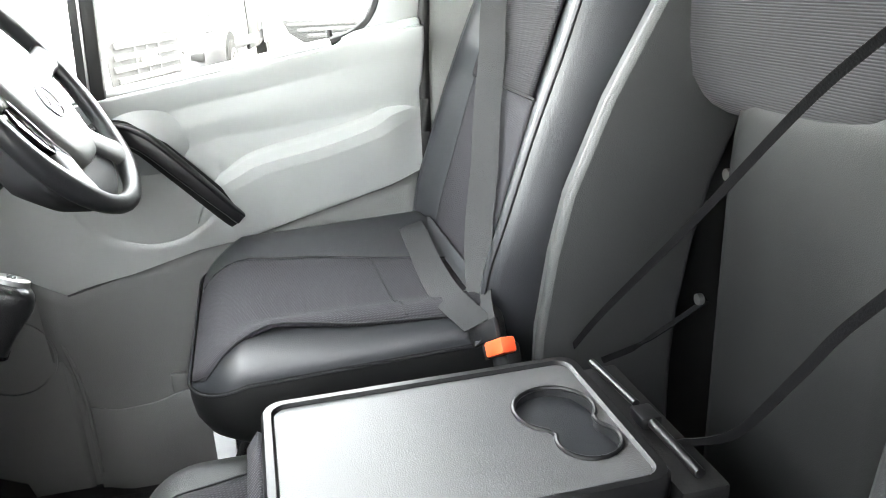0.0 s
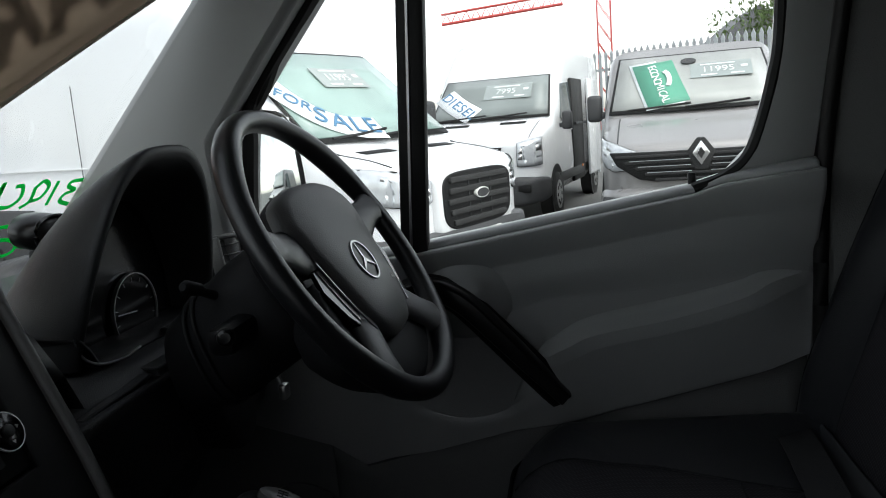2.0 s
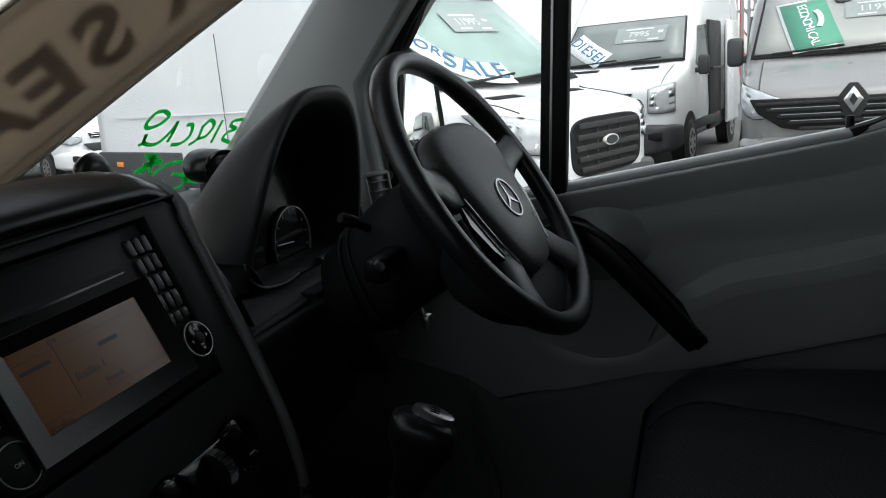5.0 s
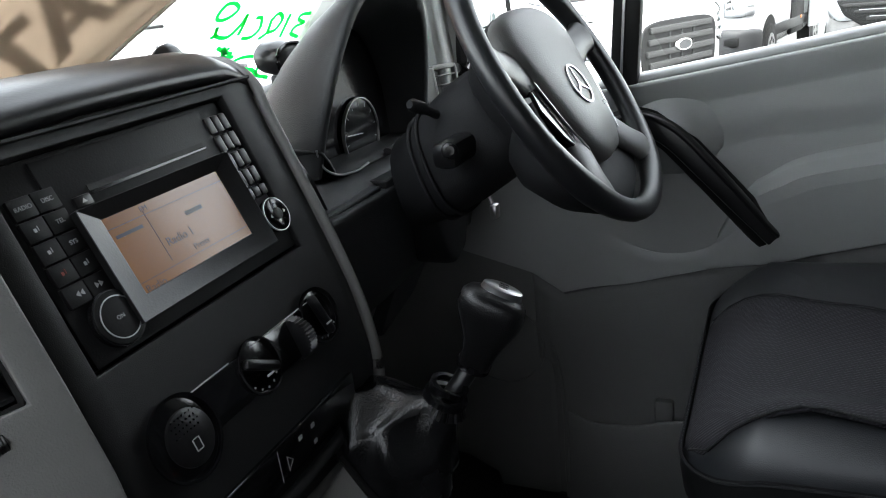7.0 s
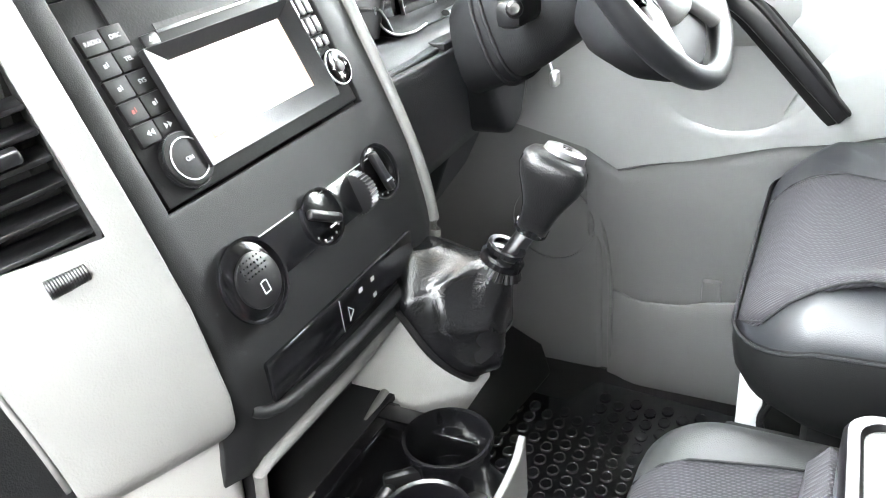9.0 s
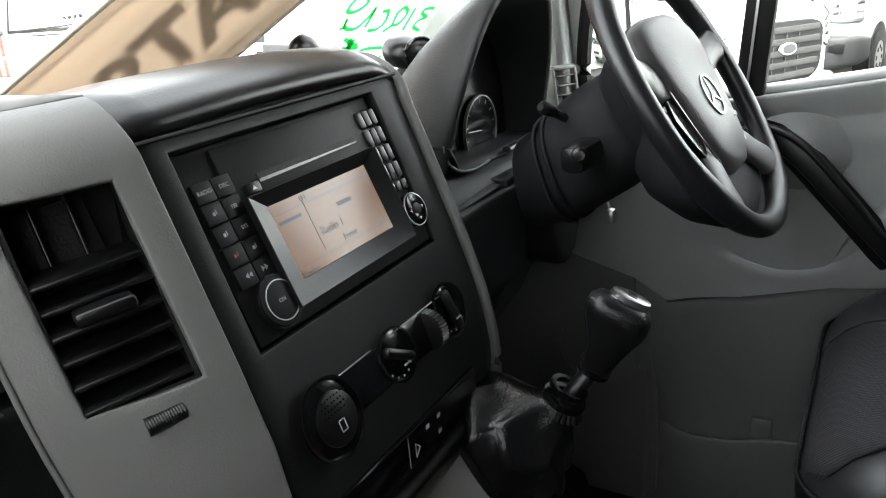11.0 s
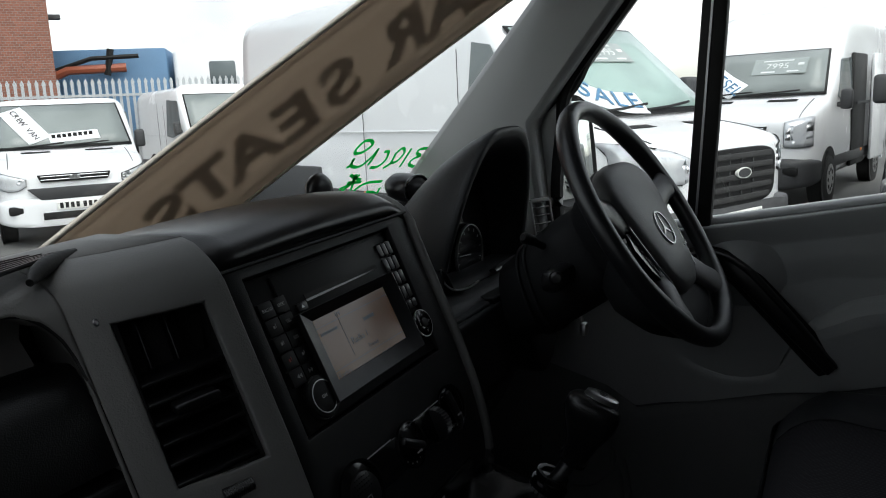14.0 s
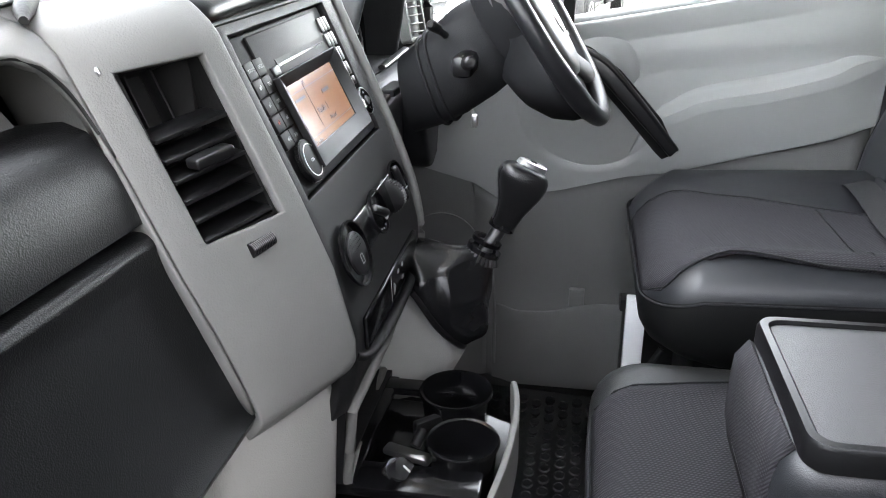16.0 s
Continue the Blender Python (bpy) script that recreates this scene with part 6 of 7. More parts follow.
# ---- outside: ground, sky line, fences ----
M_TARMAC = shader("worn_tarmac", (0.11, 0.11, 0.105), 0.85, grain=0.5, scale=60, spot=0.3, spot_scale=0.7)
M_VANWHITE = shader("white_van_paint", (0.76, 0.77, 0.78), 0.25, coat=0.5, spot=0.04, spot_scale=1.5)
M_VANGREY = shader("grey_van_paint", (0.29, 0.28, 0.275), 0.30, metal=0.2, coat=0.6, spot=0.05, spot_scale=2)
M_BUMPER = shader("grey_bumper", (0.038, 0.039, 0.041), 0.55, grain=0.2, scale=80)
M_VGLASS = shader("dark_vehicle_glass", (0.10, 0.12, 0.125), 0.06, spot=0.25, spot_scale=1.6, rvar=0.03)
# Windscreens: pale tone and blotches put the sky's reflection into the colour
M_VSCREEN = shader("sky_sheen_windscreen", (0.215, 0.24, 0.232), 0.07, spot=0.45, spot_scale=1.6, rvar=0.03)
M_VTEAL = shader("teal_sheen_windscreen", (0.27, 0.37, 0.34), 0.07, spot=0.35, spot_scale=1.6, rvar=0.03)
M_VPALE = shader("pale_sheen_windscreen", (0.37, 0.38, 0.36), 0.07, spot=0.35, spot_scale=1.6, rvar=0.03)
M_FRONTGREY = shader("grey_front_bumper", (0.055, 0.056, 0.058), 0.5, grain=0.2, scale=80)
M_TYRE = shader("tyre", (0.02, 0.02, 0.02), 0.8, grain=0.4, scale=60)
M_LENS = shader("headlight_lens", (0.62, 0.64, 0.66), 0.12, metal=0.35, spot=0.35, spot_scale=14)
M_PLATE = shader("white_plate", (0.78, 0.78, 0.74), 0.4, spot=0.04)
M_FILM = shader("price_film", (0.30, 0.335, 0.325), 0.2, spot=0.2, spot_scale=3)
M_PRICE = shader("price_figures", (0.62, 0.64, 0.64), 0.6, spot=0.06)
M_BANNER = shader("white_banner", (0.80, 0.82, 0.83), 0.6, spot=0.06)
M_BLUE = shader("blue_print", (0.05, 0.17, 0.30), 0.5, spot=0.1)
M_TEAL = shader("green_card", (0.085, 0.31, 0.21), 0.5, spot=0.1)
M_BARN = shader("brown_ply_lining", (0.16, 0.10, 0.06), 0.7, spot=0.25, spot_scale=4)
M_GALV = shader("galvanised_steel", (0.42, 0.44, 0.45), 0.5, metal=0.4, spot=0.15, spot_scale=3)
M_ORANGE = shader("amber_lens", (0.9, 0.25, 0.03), 0.3)
ground = part("ground", box((60, 40, GROUND - 0.05), (700, 700, 0.1)), M_TARMAC, kind="structure", label="grey worn tarmac sales yard", category="ground")


def sections(stations, wide, p=0.22, n=32):
    """Rounded box rings along x from (x, half width, bottom, top) rows."""
    rings = []
    for x, w, zb, zt in stations:
        cz, hz = (zb + zt) / 2, (zt - zb) / 2
        r = []
        for i in range(n):
            a = 2 * math.pi * (i + 0.5) / n
            c, s = math.cos(a), math.sin(a)
            y, z = w * math.copysign(abs(c) ** p, c), cz + hz * math.copysign(abs(s) ** p, s)
            y *= 1 - 0.075 * smooth(1.1, 2.7, z)
            r.append(Vector((x, y, z)))
        rings.append(r)
    return loft(rings)


def van(label, heading, at, length, height, paint, style, half=0.98, size=1.06, shape=None, deep=0.72, seams=(-0.90, 1.7), screen=None):
    """A panel van with its nose at `at`; its x axis points ahead, y to its left."""
    M = Matrix.Translation((at[0], at[1], GROUND)) @ pose(0, 0, 0, 0, 0, heading) @ Matrix.Scale(size, 4)
    v = thing("van", M.translation, label, "van", "parked vans")
    w, L, H = half, length, height
    s = {"big": dict(cowl=(-0.98, 1.36), top=(-1.78, H - 0.16), hood=1.12), "old": dict(cowl=(-0.95, 1.42), top=(-1.62, min(2.05, H - 0.1)), hood=1.18), "low": dict(cowl=(-1.00, 1.27), top=(-1.80, H - 0.10), hood=1.06)}[style]
    (cx, cz), (tx, tz), hz = s["cowl"], s["top"], s["hood"]
    if shape:
        cx, cz, tx, tz, hz = shape
    tz = min(tz, 2.12)

    def vp(name, bm, mat, parent=None, lab="", **kw):
        return part(name, xf(bm, M), mat, parent or v, lab, **kw)

    st = [(0.00, w * 0.62, 0.42, hz - 0.10), (-0.03, w * 0.74, 0.38, hz - 0.04), (-0.12, w * 0.87, 0.34, hz), (-0.35, w * 0.96, 0.32, hz + (cz - hz) * 0.35), (-0.65, w * 0.99, 0.30, hz + (cz - hz) * 0.7), (cx, w, 0.30, cz), (cx - 0.02, w, 0.30, cz + 0.02), ((cx + tx) / 2, w, 0.30, (cz + tz) / 2 + 0.02), (tx, w, 0.30, tz), (tx - 0.15, w, 0.30, tz + (0.10 if H < 2.2 else 0.22)), (tx - 0.6, w, 0.30, min(H, tz + 0.6)), (tx - 1.0, w, 0.30, H), (-L + 0.25, w, 0.30, H), (-L + 0.04, w * 0.99, 0.32, H - 0.03), (-L, w * 0.95, 0.36, H - 0.10)]
    vp("body", sections(st, w), paint, lab="painted van body", angle=45)

    def at_x(x):
        for a, q in zip(st, st[1:]):
            if q[0] <= x <= a[0]:
                f = (a[0] - x) / max(1e-6, a[0] - q[0])
                return [a[k] + (q[k] - a[k]) * f for k in (1, 2, 3)]
        return list((st[0] if x > 0 else st[-1])[1:])

    def side_y(x, z):
        hw, zb, zt = at_x(x)
        q = min(1.0, abs(z - (zb + zt) / 2) / ((zt - zb) / 2))
        return hw * (1 - q ** (2 / 0.22)) ** 0.11 * (1 - 0.075 * smooth(1.1, 2.7, z))

    def top_z(x, y):
        hw, zb, zt = at_x(x)
        q = min(1.0, abs(y) / hw)
        return (zb + zt) / 2 + (zt - zb) / 2 * (1 - q ** (2 / 0.22)) ** 0.11

    def nose_x(y, z):
        lo, hi = -1.2, 0.0
        if side_y(0.0, z) >= abs(y):
            return 0.0
        for _ in range(26):
            m_ = (lo + hi) / 2
            if side_y(m_, z) >= abs(y):
                lo = m_
            else:
                hi = m_
        return lo

    def ws_pt(u, k, lift=0.01):
        """u across (-1..1, positive to the van's left), k up the windscreen (0..1)."""
        x, z = cx + (tx - cx) * k, cz + (tz - cz) * k
        y = u * w * (0.90 - 0.10 * k)
        return Vector((x + lift * 0.8 + 0.02 - 0.05 * u * u, y, z + lift))

    vp("screen_border", sheet(lambda u, k: ws_pt(u, k, 0.014), span(-1.035, 1.035, 8), span(0.015, 0.985, 4)), M_RUBBER, lab="black band round the windscreen", solid=0.010)
    glass = vp("windscreen", sheet(lambda u, k: ws_pt(u, k, 0.022), span(-1, 1, 8), span(0.06, 0.95, 4)), screen or M_VSCREEN, lab="windscreen with the sky's reflection in its colour", solid=0.012)
    for sgn in (-1, 1):
        def side(x, z, sg=sgn):
            return Vector((x, sg * (w * (1 - 0.075 * smooth(1.1, 2.7, z)) + 0.004), z))
        vp("side_window", loft([[side(x, z) + Vector((0, sgn * e, 0)) for x, z in ((cx - 0.42, cz - 0.02), (tx - 0.02, tz - 0.14), (tx - deep, tz - 0.10), (tx - deep - 0.08, cz - 0.10), (min(cx - 0.75, tx - deep + 0.3), cz - 0.14))] for e in (-0.01, 0.006)]), M_VGLASS, lab="dark door window", bevel=0.004)
        vp("door_joint", join(box((tx + seams[0], sgn * (w + 0.001), 1.15), (0.005, 0.006, 1.5)), box((-L + seams[1], sgn * (w - 0.002), 1.2), (0.005, 0.006, 1.5))), M_FRONTGREY)
        vp("side_strip", box((-L / 2 - 0.4, sgn * (w + 0.004), 0.55), (L * 0.72, 0.03, 0.14), 0.01), M_BUMPER, lab="black side moulding")
        vp("crease", box((-L / 2 - 0.7, sgn * (w * 0.995 + 0.001), 1.22), (L * 0.6, 0.012, 0.018), 0.004), paint)
        vp("marker", box((-L * 0.55, sgn * (w + 0.022), 0.60), (0.07, 0.012, 0.04), 0.004), M_ORANGE, lab="amber side marker")
        vp("mirror", join(box((cx - 0.42, sgn * (w + 0.16), 1.42), (0.14, 0.22, 0.36), 0.05, 3) if style == "big" else box((cx - 0.42, sgn * (w + 0.10), 1.37), (0.12, 0.15, 0.27), 0.04, 3), box((cx - 0.42, sgn * (w + 0.03), 1.30), (0.08, 0.14, 0.07), 0.02)), M_BUMPER, lab="black door mirror")
        for wx in (-0.95, -L + 1.15):
            vp("wheel_arch", tube([(wx, sgn * (w - 0.02), 0.36), (wx, sgn * (w + 0.006), 0.36)], 0.41, 28), M_RUBBER, lab="dark wheel arch")
            tyre = vp("wheel", tube([(wx, sgn * (w - 0.20), 0.335), (wx, sgn * (w - 0.19), 0.335), (wx, sgn * (w + 0.0), 0.335), (wx, sgn * (w + 0.022), 0.335)], [0.30, 0.335, 0.335, 0.29], 28), M_TYRE, lab="black tyre")
            vp("rim", tube([(wx, sgn * (w - 0.02), 0.335), (wx, sgn * (w + 0.028), 0.335)], [0.20, 0.205], 20), M_STEEL, tyre, "silver steel rim")
            vp("hub", join(*[tube([(wx + 0.13 * math.cos(q), sgn * (w + 0.027), 0.335 + 0.13 * math.sin(q)), (wx + 0.13 * math.cos(q), sgn * (w + 0.033), 0.335 + 0.13 * math.sin(q))], 0.028, 8) for q in (2 * math.pi * i / 8 for i in range(8))]), M_RUBBER, tyre)
        # headlight: a swept lens wrapped round the nose corner
        tall = style == "old"
        if tall:
            rows_ = [(0.66, 0.82, 1.12), (0.76, 0.81, 1.15), (0.86, 0.81, 1.17), (0.94, 0.82, 1.18)]
        elif style == "big":
            rows_ = [(0.585, hz - 0.27, hz - 0.13), (0.66, hz - 0.30, hz - 0.10), (0.76, hz - 0.30, hz - 0.06), (0.90, hz - 0.27, hz - 0.02), (0.965, hz - 0.18, hz + 0.0)]
        else:
            rows_ = [(0.60, hz - 0.24, hz - 0.15), (0.70, hz - 0.29, hz - 0.12), (0.82, hz - 0.30, hz - 0.08), (0.92, hz - 0.27, hz - 0.05), (0.97, hz - 0.18, hz - 0.02)]

        if paint is M_VANGREY:
            rows_ = [(q, a_ + 0.06, b_ + 0.07) for q, a_, b_ in rows_]

        def lens_pt(f, g, out=0.012, sg=sgn):
            yy = curve1([(k_, r_[0]) for k_, r_ in enumerate(rows_)], f) * w
            za, zb_ = curve1([(k_, r_[1]) for k_, r_ in enumerate(rows_)], f), curve1([(k_, r_[2]) for k_, r_ in enumerate(rows_)], f)
            z = za + (zb_ - za) * g
            return Vector((nose_x(yy, z) + out, sg * (yy + out * 0.6), z))

        nr = len(rows_) - 1
        lamp = vp("headlight", sheet(lambda f, g: lens_pt(f, g), span(0, nr, 12), span(0, 1, 6)), M_LENS, lab="clear headlight", solid=0.012, angle=60)
        vp("lamp_seal", tube([lens_pt(f, g, 0.014) for f, g in [(nr * k / 8, 0) for k in range(9)] + [(nr, 0.5)] + [(nr - nr * k / 8, 1) for k in range(9)] + [(0, 0.5)]], 0.007, 6, closed=True), M_RUBBER, lamp, "dark headlight edge")
        pick = random.Random(7)
        cols, lines = (4, 4) if tall else (7, 3)
        for i in range(cols):
            for k in range(lines):
                f0, f1, g0, g1 = nr * (i + 0.08) / cols, nr * (i + 0.92) / cols, (k + 0.08) / lines, (k + 0.92) / lines
                tilt = pick.uniform(-0.02, 0.02)
                vp("lens_facet", sheet(lambda f, g: lens_pt(f, g, 0.018 + tilt * (g - g0) + 0.006 * math.sin(3 * f)), [f0, f1], [g0, g1]), pick.choice((M_CHROME, M_LENS, M_STEEL, M_VGLASS)), lamp, solid=0.004)
        vp("bonnet_joint", tube([(x, sgn * 0.80 * w, top_z(x, 0.80 * w) + 0.001) for x in span(cx + 0.06, -0.16, 8)], 0.006, 6), M_BUMPER)
    low = paint if style == "low" and paint is M_VANWHITE else M_BUMPER
    drop = 0.05 if style == "big" else 0.0
    if style == "big":
        vp("nose_panel", sections([(0.052, w * 0.535, 0.57, hz - 0.06), (0.040, w * 0.56, 0.55, hz - 0.04), (-0.02, w * 0.585, 0.53, hz - 0.02), (-0.25, w * 0.60, 0.53, hz - 0.01)], w, 0.3), paint, lab="painted nose round the grille", angle=45)
    vp("bumper", sections([(0.075, w * 0.55, 0.30, 0.62 - drop), (0.06, w * 0.74, 0.28, 0.66 - drop), (-0.02, w * 0.90, 0.28, 0.68 - drop), (-0.30, w * 1.0, 0.28, 0.68 - drop), (-0.52, w * 1.012, 0.30, 0.66)], w, 0.3), M_VANGREY if paint is M_VANGREY else (M_FRONTGREY if style == "big" else low), lab="front bumper", angle=45)
    vp("lower_grille", box((0.07, 0, 0.42), (0.03, w * 0.9, 0.10), 0.02), M_RUBBER, lab="dark lower intake")
    pz = {"big": 0.515, "low": 0.60 if paint is M_VANGREY else 0.555}.get(style, 0.555)
    plate = vp("number_plate", box((0.092, 0.0, pz), (0.012, 0.52, 0.111), 0.004), M_PLATE, lab="white plate with dark bars")
    for i in range(7):
        vp("plate_bar", box((0.0995, -0.205 + 0.067 * i + (0.02 if i > 3 else 0), pz), (0.003, 0.042, 0.074)), M_RUBBER, plate)
    if style == "big":
        half_h, mid = (hz - 0.085 - 0.60) / 2, (hz - 0.085 + 0.60) / 2
        hexa = [(0.50 * math.copysign(abs(math.cos(t)) ** 0.45, math.cos(t)) * (1 + 0.05 * math.sin(t)), mid + half_h * math.copysign(abs(math.sin(t)) ** 0.45, math.sin(t))) for t in (2 * math.pi * k / 36 for k in range(36))]
        gr = vp("grille", prism(hexa, "x", 0.02, 0.062), M_RUBBER, lab="black rounded grille", bevel=0.008)
        for k in range(5):
            zz = mid + half_h * (-0.72 + 0.36 * k)
            vp("slat", box((0.068, 0, zz), (0.026, 0.90 + 0.03 * (zz - mid) / half_h - 0.05 * abs(k - 2), half_h * 0.20), 0.008), M_TYRE, gr)
        for sy in (-1, 0, 1):
            vp("grille_bar", box((0.064, 0.16 * sy, mid), (0.016, 0.012, half_h * 1.7), 0.004), M_BUMPER, gr)
        bad = vp("badge", tube([(0.07, 0, mid + 0.03), (0.095, 0, mid + 0.03)], 0.095, 28, 0.42, up=(0, 0, 1)), M_PLATE, v, "plain oval badge")
        vp("badge_field", tube([(0.09, 0, mid + 0.03), (0.0985, 0, mid + 0.03)], 0.083, 28, 0.40, up=(0, 0, 1)), M_BUMPER, bad, "dark field of the badge")
    elif style == "low" and paint is M_VANGREY:
        gr = vp("grille", prism([(-0.74, hz - 0.075), (-0.30, hz - 0.085), (0.30, hz - 0.085), (0.74, hz - 0.075), (0.68, hz - 0.19), (0.50, hz - 0.31), (0.36, hz - 0.335), (-0.36, hz - 0.335), (-0.50, hz - 0.31), (-0.68, hz - 0.19)], "x", 0.0, 0.05, 0.012), M_RUBBER, lab="black grille")
        for k in range(5):
            wide = 0.74 + 0.16 * k
            bar = vp("slat", box((0.056, 0, hz - 0.318 + 0.050 * k), (0.022, wide, 0.026), 0.008), M_TYRE, gr, "black grille slat")
            if k in (1, 2, 3):
                for sy in (-1, 1):
                    vp("slat_edge", box((0.068, sy * (wide * 0.25 + 0.03), hz - 0.304 + 0.050 * k), (0.006, wide * 0.40, 0.007), 0.002), M_STEEL, bar, "thin bright slat edge")
        vp("badge_base", prism([(-0.03, hz + 0.015), (0.03, hz + 0.015), (0.115, hz - 0.10), (0.05, hz - 0.25), (-0.05, hz - 0.25), (-0.115, hz - 0.10)], "x", 0.03, 0.070, 0.012), M_TYRE, v, "black shield behind the badge")
        lozenge = vp("badge", prism([(0, hz - 0.005), (0.072, hz - 0.11), (0, hz - 0.215), (-0.072, hz - 0.11)], "x", 0.06, 0.088, 0.008), M_CHROME, v, "plain diamond badge")
        vp("badge_gap", prism([(0, hz - 0.062), (0.030, hz - 0.11), (0, hz - 0.158), (-0.030, hz - 0.11)], "x", 0.08, 0.0895), M_TYRE, lozenge, "dark centre of the badge")
        for sy in (-1, 1):
            recess = vp("fog_recess", prism([(sy * 0.52, 0.44), (sy * 0.66, 0.60), (sy * 0.80, 0.62), (sy * 0.83, 0.50), (sy * 0.78, 0.40)], "x", 0.0, 0.05, 0.012), M_BUMPER, v, "dark fog lamp recess")
            vp("fog_lamp", tube([(0.02, sy * 0.71, 0.48), (0.062, sy * 0.70, 0.48)], 0.05, 18), M_LENS, recess, "round fog lamp")
    else:
        gr = vp("grille", prism([(-0.46, hz - 0.10), (0.46, hz - 0.10), (0.42, hz - 0.20), (-0.42, hz - 0.20)], "x", 0.0, 0.04, 0.012), M_RUBBER, lab="slim black grille")
        for k in range(2):
            vp("slat", box((0.046, 0, hz - 0.17 + 0.045 * k), (0.015, 0.84, 0.018), 0.005), M_CHROME, gr, "chrome grille slat")
        vp("badge", tube([(0.045, 0, hz - 0.15), (0.07, 0, hz - 0.15)], 0.07, 24, 0.5, up=(0, 0, 1)), M_CHROME, v, "plain oval badge")
        vp("lower_intake", prism([(-0.60, 0.80), (0.60, 0.80), (0.44, 0.64), (-0.44, 0.64)], "x", 0.02, 0.085, 0.02), M_BUMPER, v, "grey trapezoid intake")
        for sy in (-1, 1):
            vp("fog_lamp", box((0.035, sy * 0.74, 0.52), (0.06, 0.20, 0.12), 0.03), M_RUBBER, v, "dark fog lamp recess")
    for y0 in (-0.45, 0.25):
        vp("wiper", tube([ws_pt(y0 - 0.35, 0.03, 0.04), ws_pt(y0, 0.045, 0.045), ws_pt(y0 + 0.42, 0.09, 0.04)], 0.011, 6), M_RUBBER, v, "black wiper")
    for sy in (() if paint is M_VANGREY else (-1, 1)):
        vp("bonnet_vent", sheet(lambda x, y: (x, sy * y, top_z(x, y) + 0.006), span(cx + 0.12, cx + 0.22, 4), span(0.24 * w, 0.62 * w, 5)), M_RUBBER, v, "dark bonnet vent", solid=0.004)

    def note(text, size, u, k, turn, mat, name="price"):
        o = ws_pt(u, k, 0.045)
        yv = ws_pt(u, k + 0.1, 0.045) - ws_pt(u, k - 0.1, 0.045)
        return vp(name, letters(text, size, axes(o, (0, 1, 0), yv) @ pose(0, 0, 0, 0, 0, turn), 0.002), mat, v, "lettering on the windscreen")

    def price(text, size, u, k):
        """Pale figures on a thin film card stuck inside the windscreen."""
        o = ws_pt(u, k, 0.040)
        yv = ws_pt(u, k + 0.1, 0.040) - ws_pt(u, k - 0.1, 0.040)
        m = axes(o, (0, 1, 0), yv)
        film = vp("price_card", xf(box((0, 0, 0), (size * 4.6, size * 2.0, 0.003)), m), M_FILM, v, "grey film price card")
        vp("price", xf(letters(text, size, pose(-size * 0.2, 0, 0.0035), 0.001), m), M_PRICE, film, "lettering on the windscreen")
        vp("card_bar", xf(join(box((-size * 0.2, size * 0.72, 0.003), (size * 2.6, size * 0.16, 0.002)), box((-size * 0.9, -size * 0.70, 0.003), (size * 1.2, size * 0.16, 0.002)), box((size * 1.2, -size * 0.70, 0.003), (size * 1.0, size * 0.16, 0.002)), box((size * 1.75, size * 0.2, 0.003), (size * 0.5, size * 0.3, 0.002))), m), M_PRICE, film, "unreadable small print bars")

    def strip(pts, wide, mat, name="banner", lab="paper banner in the windscreen", lift=0.036):
        ps = smooth_path([(u, k, 0) for u, k in pts], 6)
        bm = bmesh.new()
        rows = []
        for i, q in enumerate(ps):
            d = (ps[min(i + 1, len(ps) - 1)] - ps[max(i - 1, 0)])
            a = ws_pt(q.x, q.y, lift)
            t = (ws_pt(ps[min(i + 1, len(ps) - 1)].x, ps[min(i + 1, len(ps) - 1)].y, lift) - ws_pt(ps[max(i - 1, 0)].x, ps[max(i - 1, 0)].y, lift)).normalized()
            nrm = Vector((tz - cz, 0, cx - tx)).normalized()
            sd = nrm.cross(t)
            rows.append((bm.verts.new(a + sd * wide / 2), bm.verts.new(a - sd * wide / 2)))
        for a, b in zip(rows, rows[1:]):
            bm.faces.new((a[0], a[1], b[1], b[0]))
        return vp(name, bm, mat, v, lab, solid=0.003)

    return v, note, strip, ws_pt, vp, price


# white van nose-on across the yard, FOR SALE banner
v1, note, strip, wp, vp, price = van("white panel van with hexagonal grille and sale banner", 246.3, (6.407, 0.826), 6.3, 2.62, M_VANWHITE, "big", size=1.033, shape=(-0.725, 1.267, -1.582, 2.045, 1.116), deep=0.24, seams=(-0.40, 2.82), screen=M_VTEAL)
strip([(-1.0, 0.66), (-0.90, 0.45), (-0.70, 0.235), (-0.42, 0.13), (-0.08, 0.10)], 0.25, M_BANNER)
for ch, u, k, turn, sz in (("FOR", -0.87, 0.42, -44, 0.17), ("S", -0.71, 0.255, -36, 0.28), ("A", -0.55, 0.18, -24, 0.27), ("L", -0.375, 0.135, -14, 0.26), ("E", -0.20, 0.118, -8, 0.26)):
    note(ch, sz, u, k, turn, M_BLUE, "banner_letter")
price("11995", 0.125, 0.05, 0.66)
clad = vp("side_cladding", box((-5.32, -0.985, 0.575), (1.90, 0.05, 0.54), 0.03, 3), M_BUMPER, v1, "dark plastic side cladding")
vp("side_marker", box((-5.73, -1.012, 0.705), (0.15, 0.02, 0.06), 0.008), M_ORANGE, clad, "amber side marker")
vp("side_cladding", box((-2.4, -0.985, 0.44), (2.3, 0.04, 0.24), 0.03, 3), M_BUMPER, v1, "dark plastic side cladding")
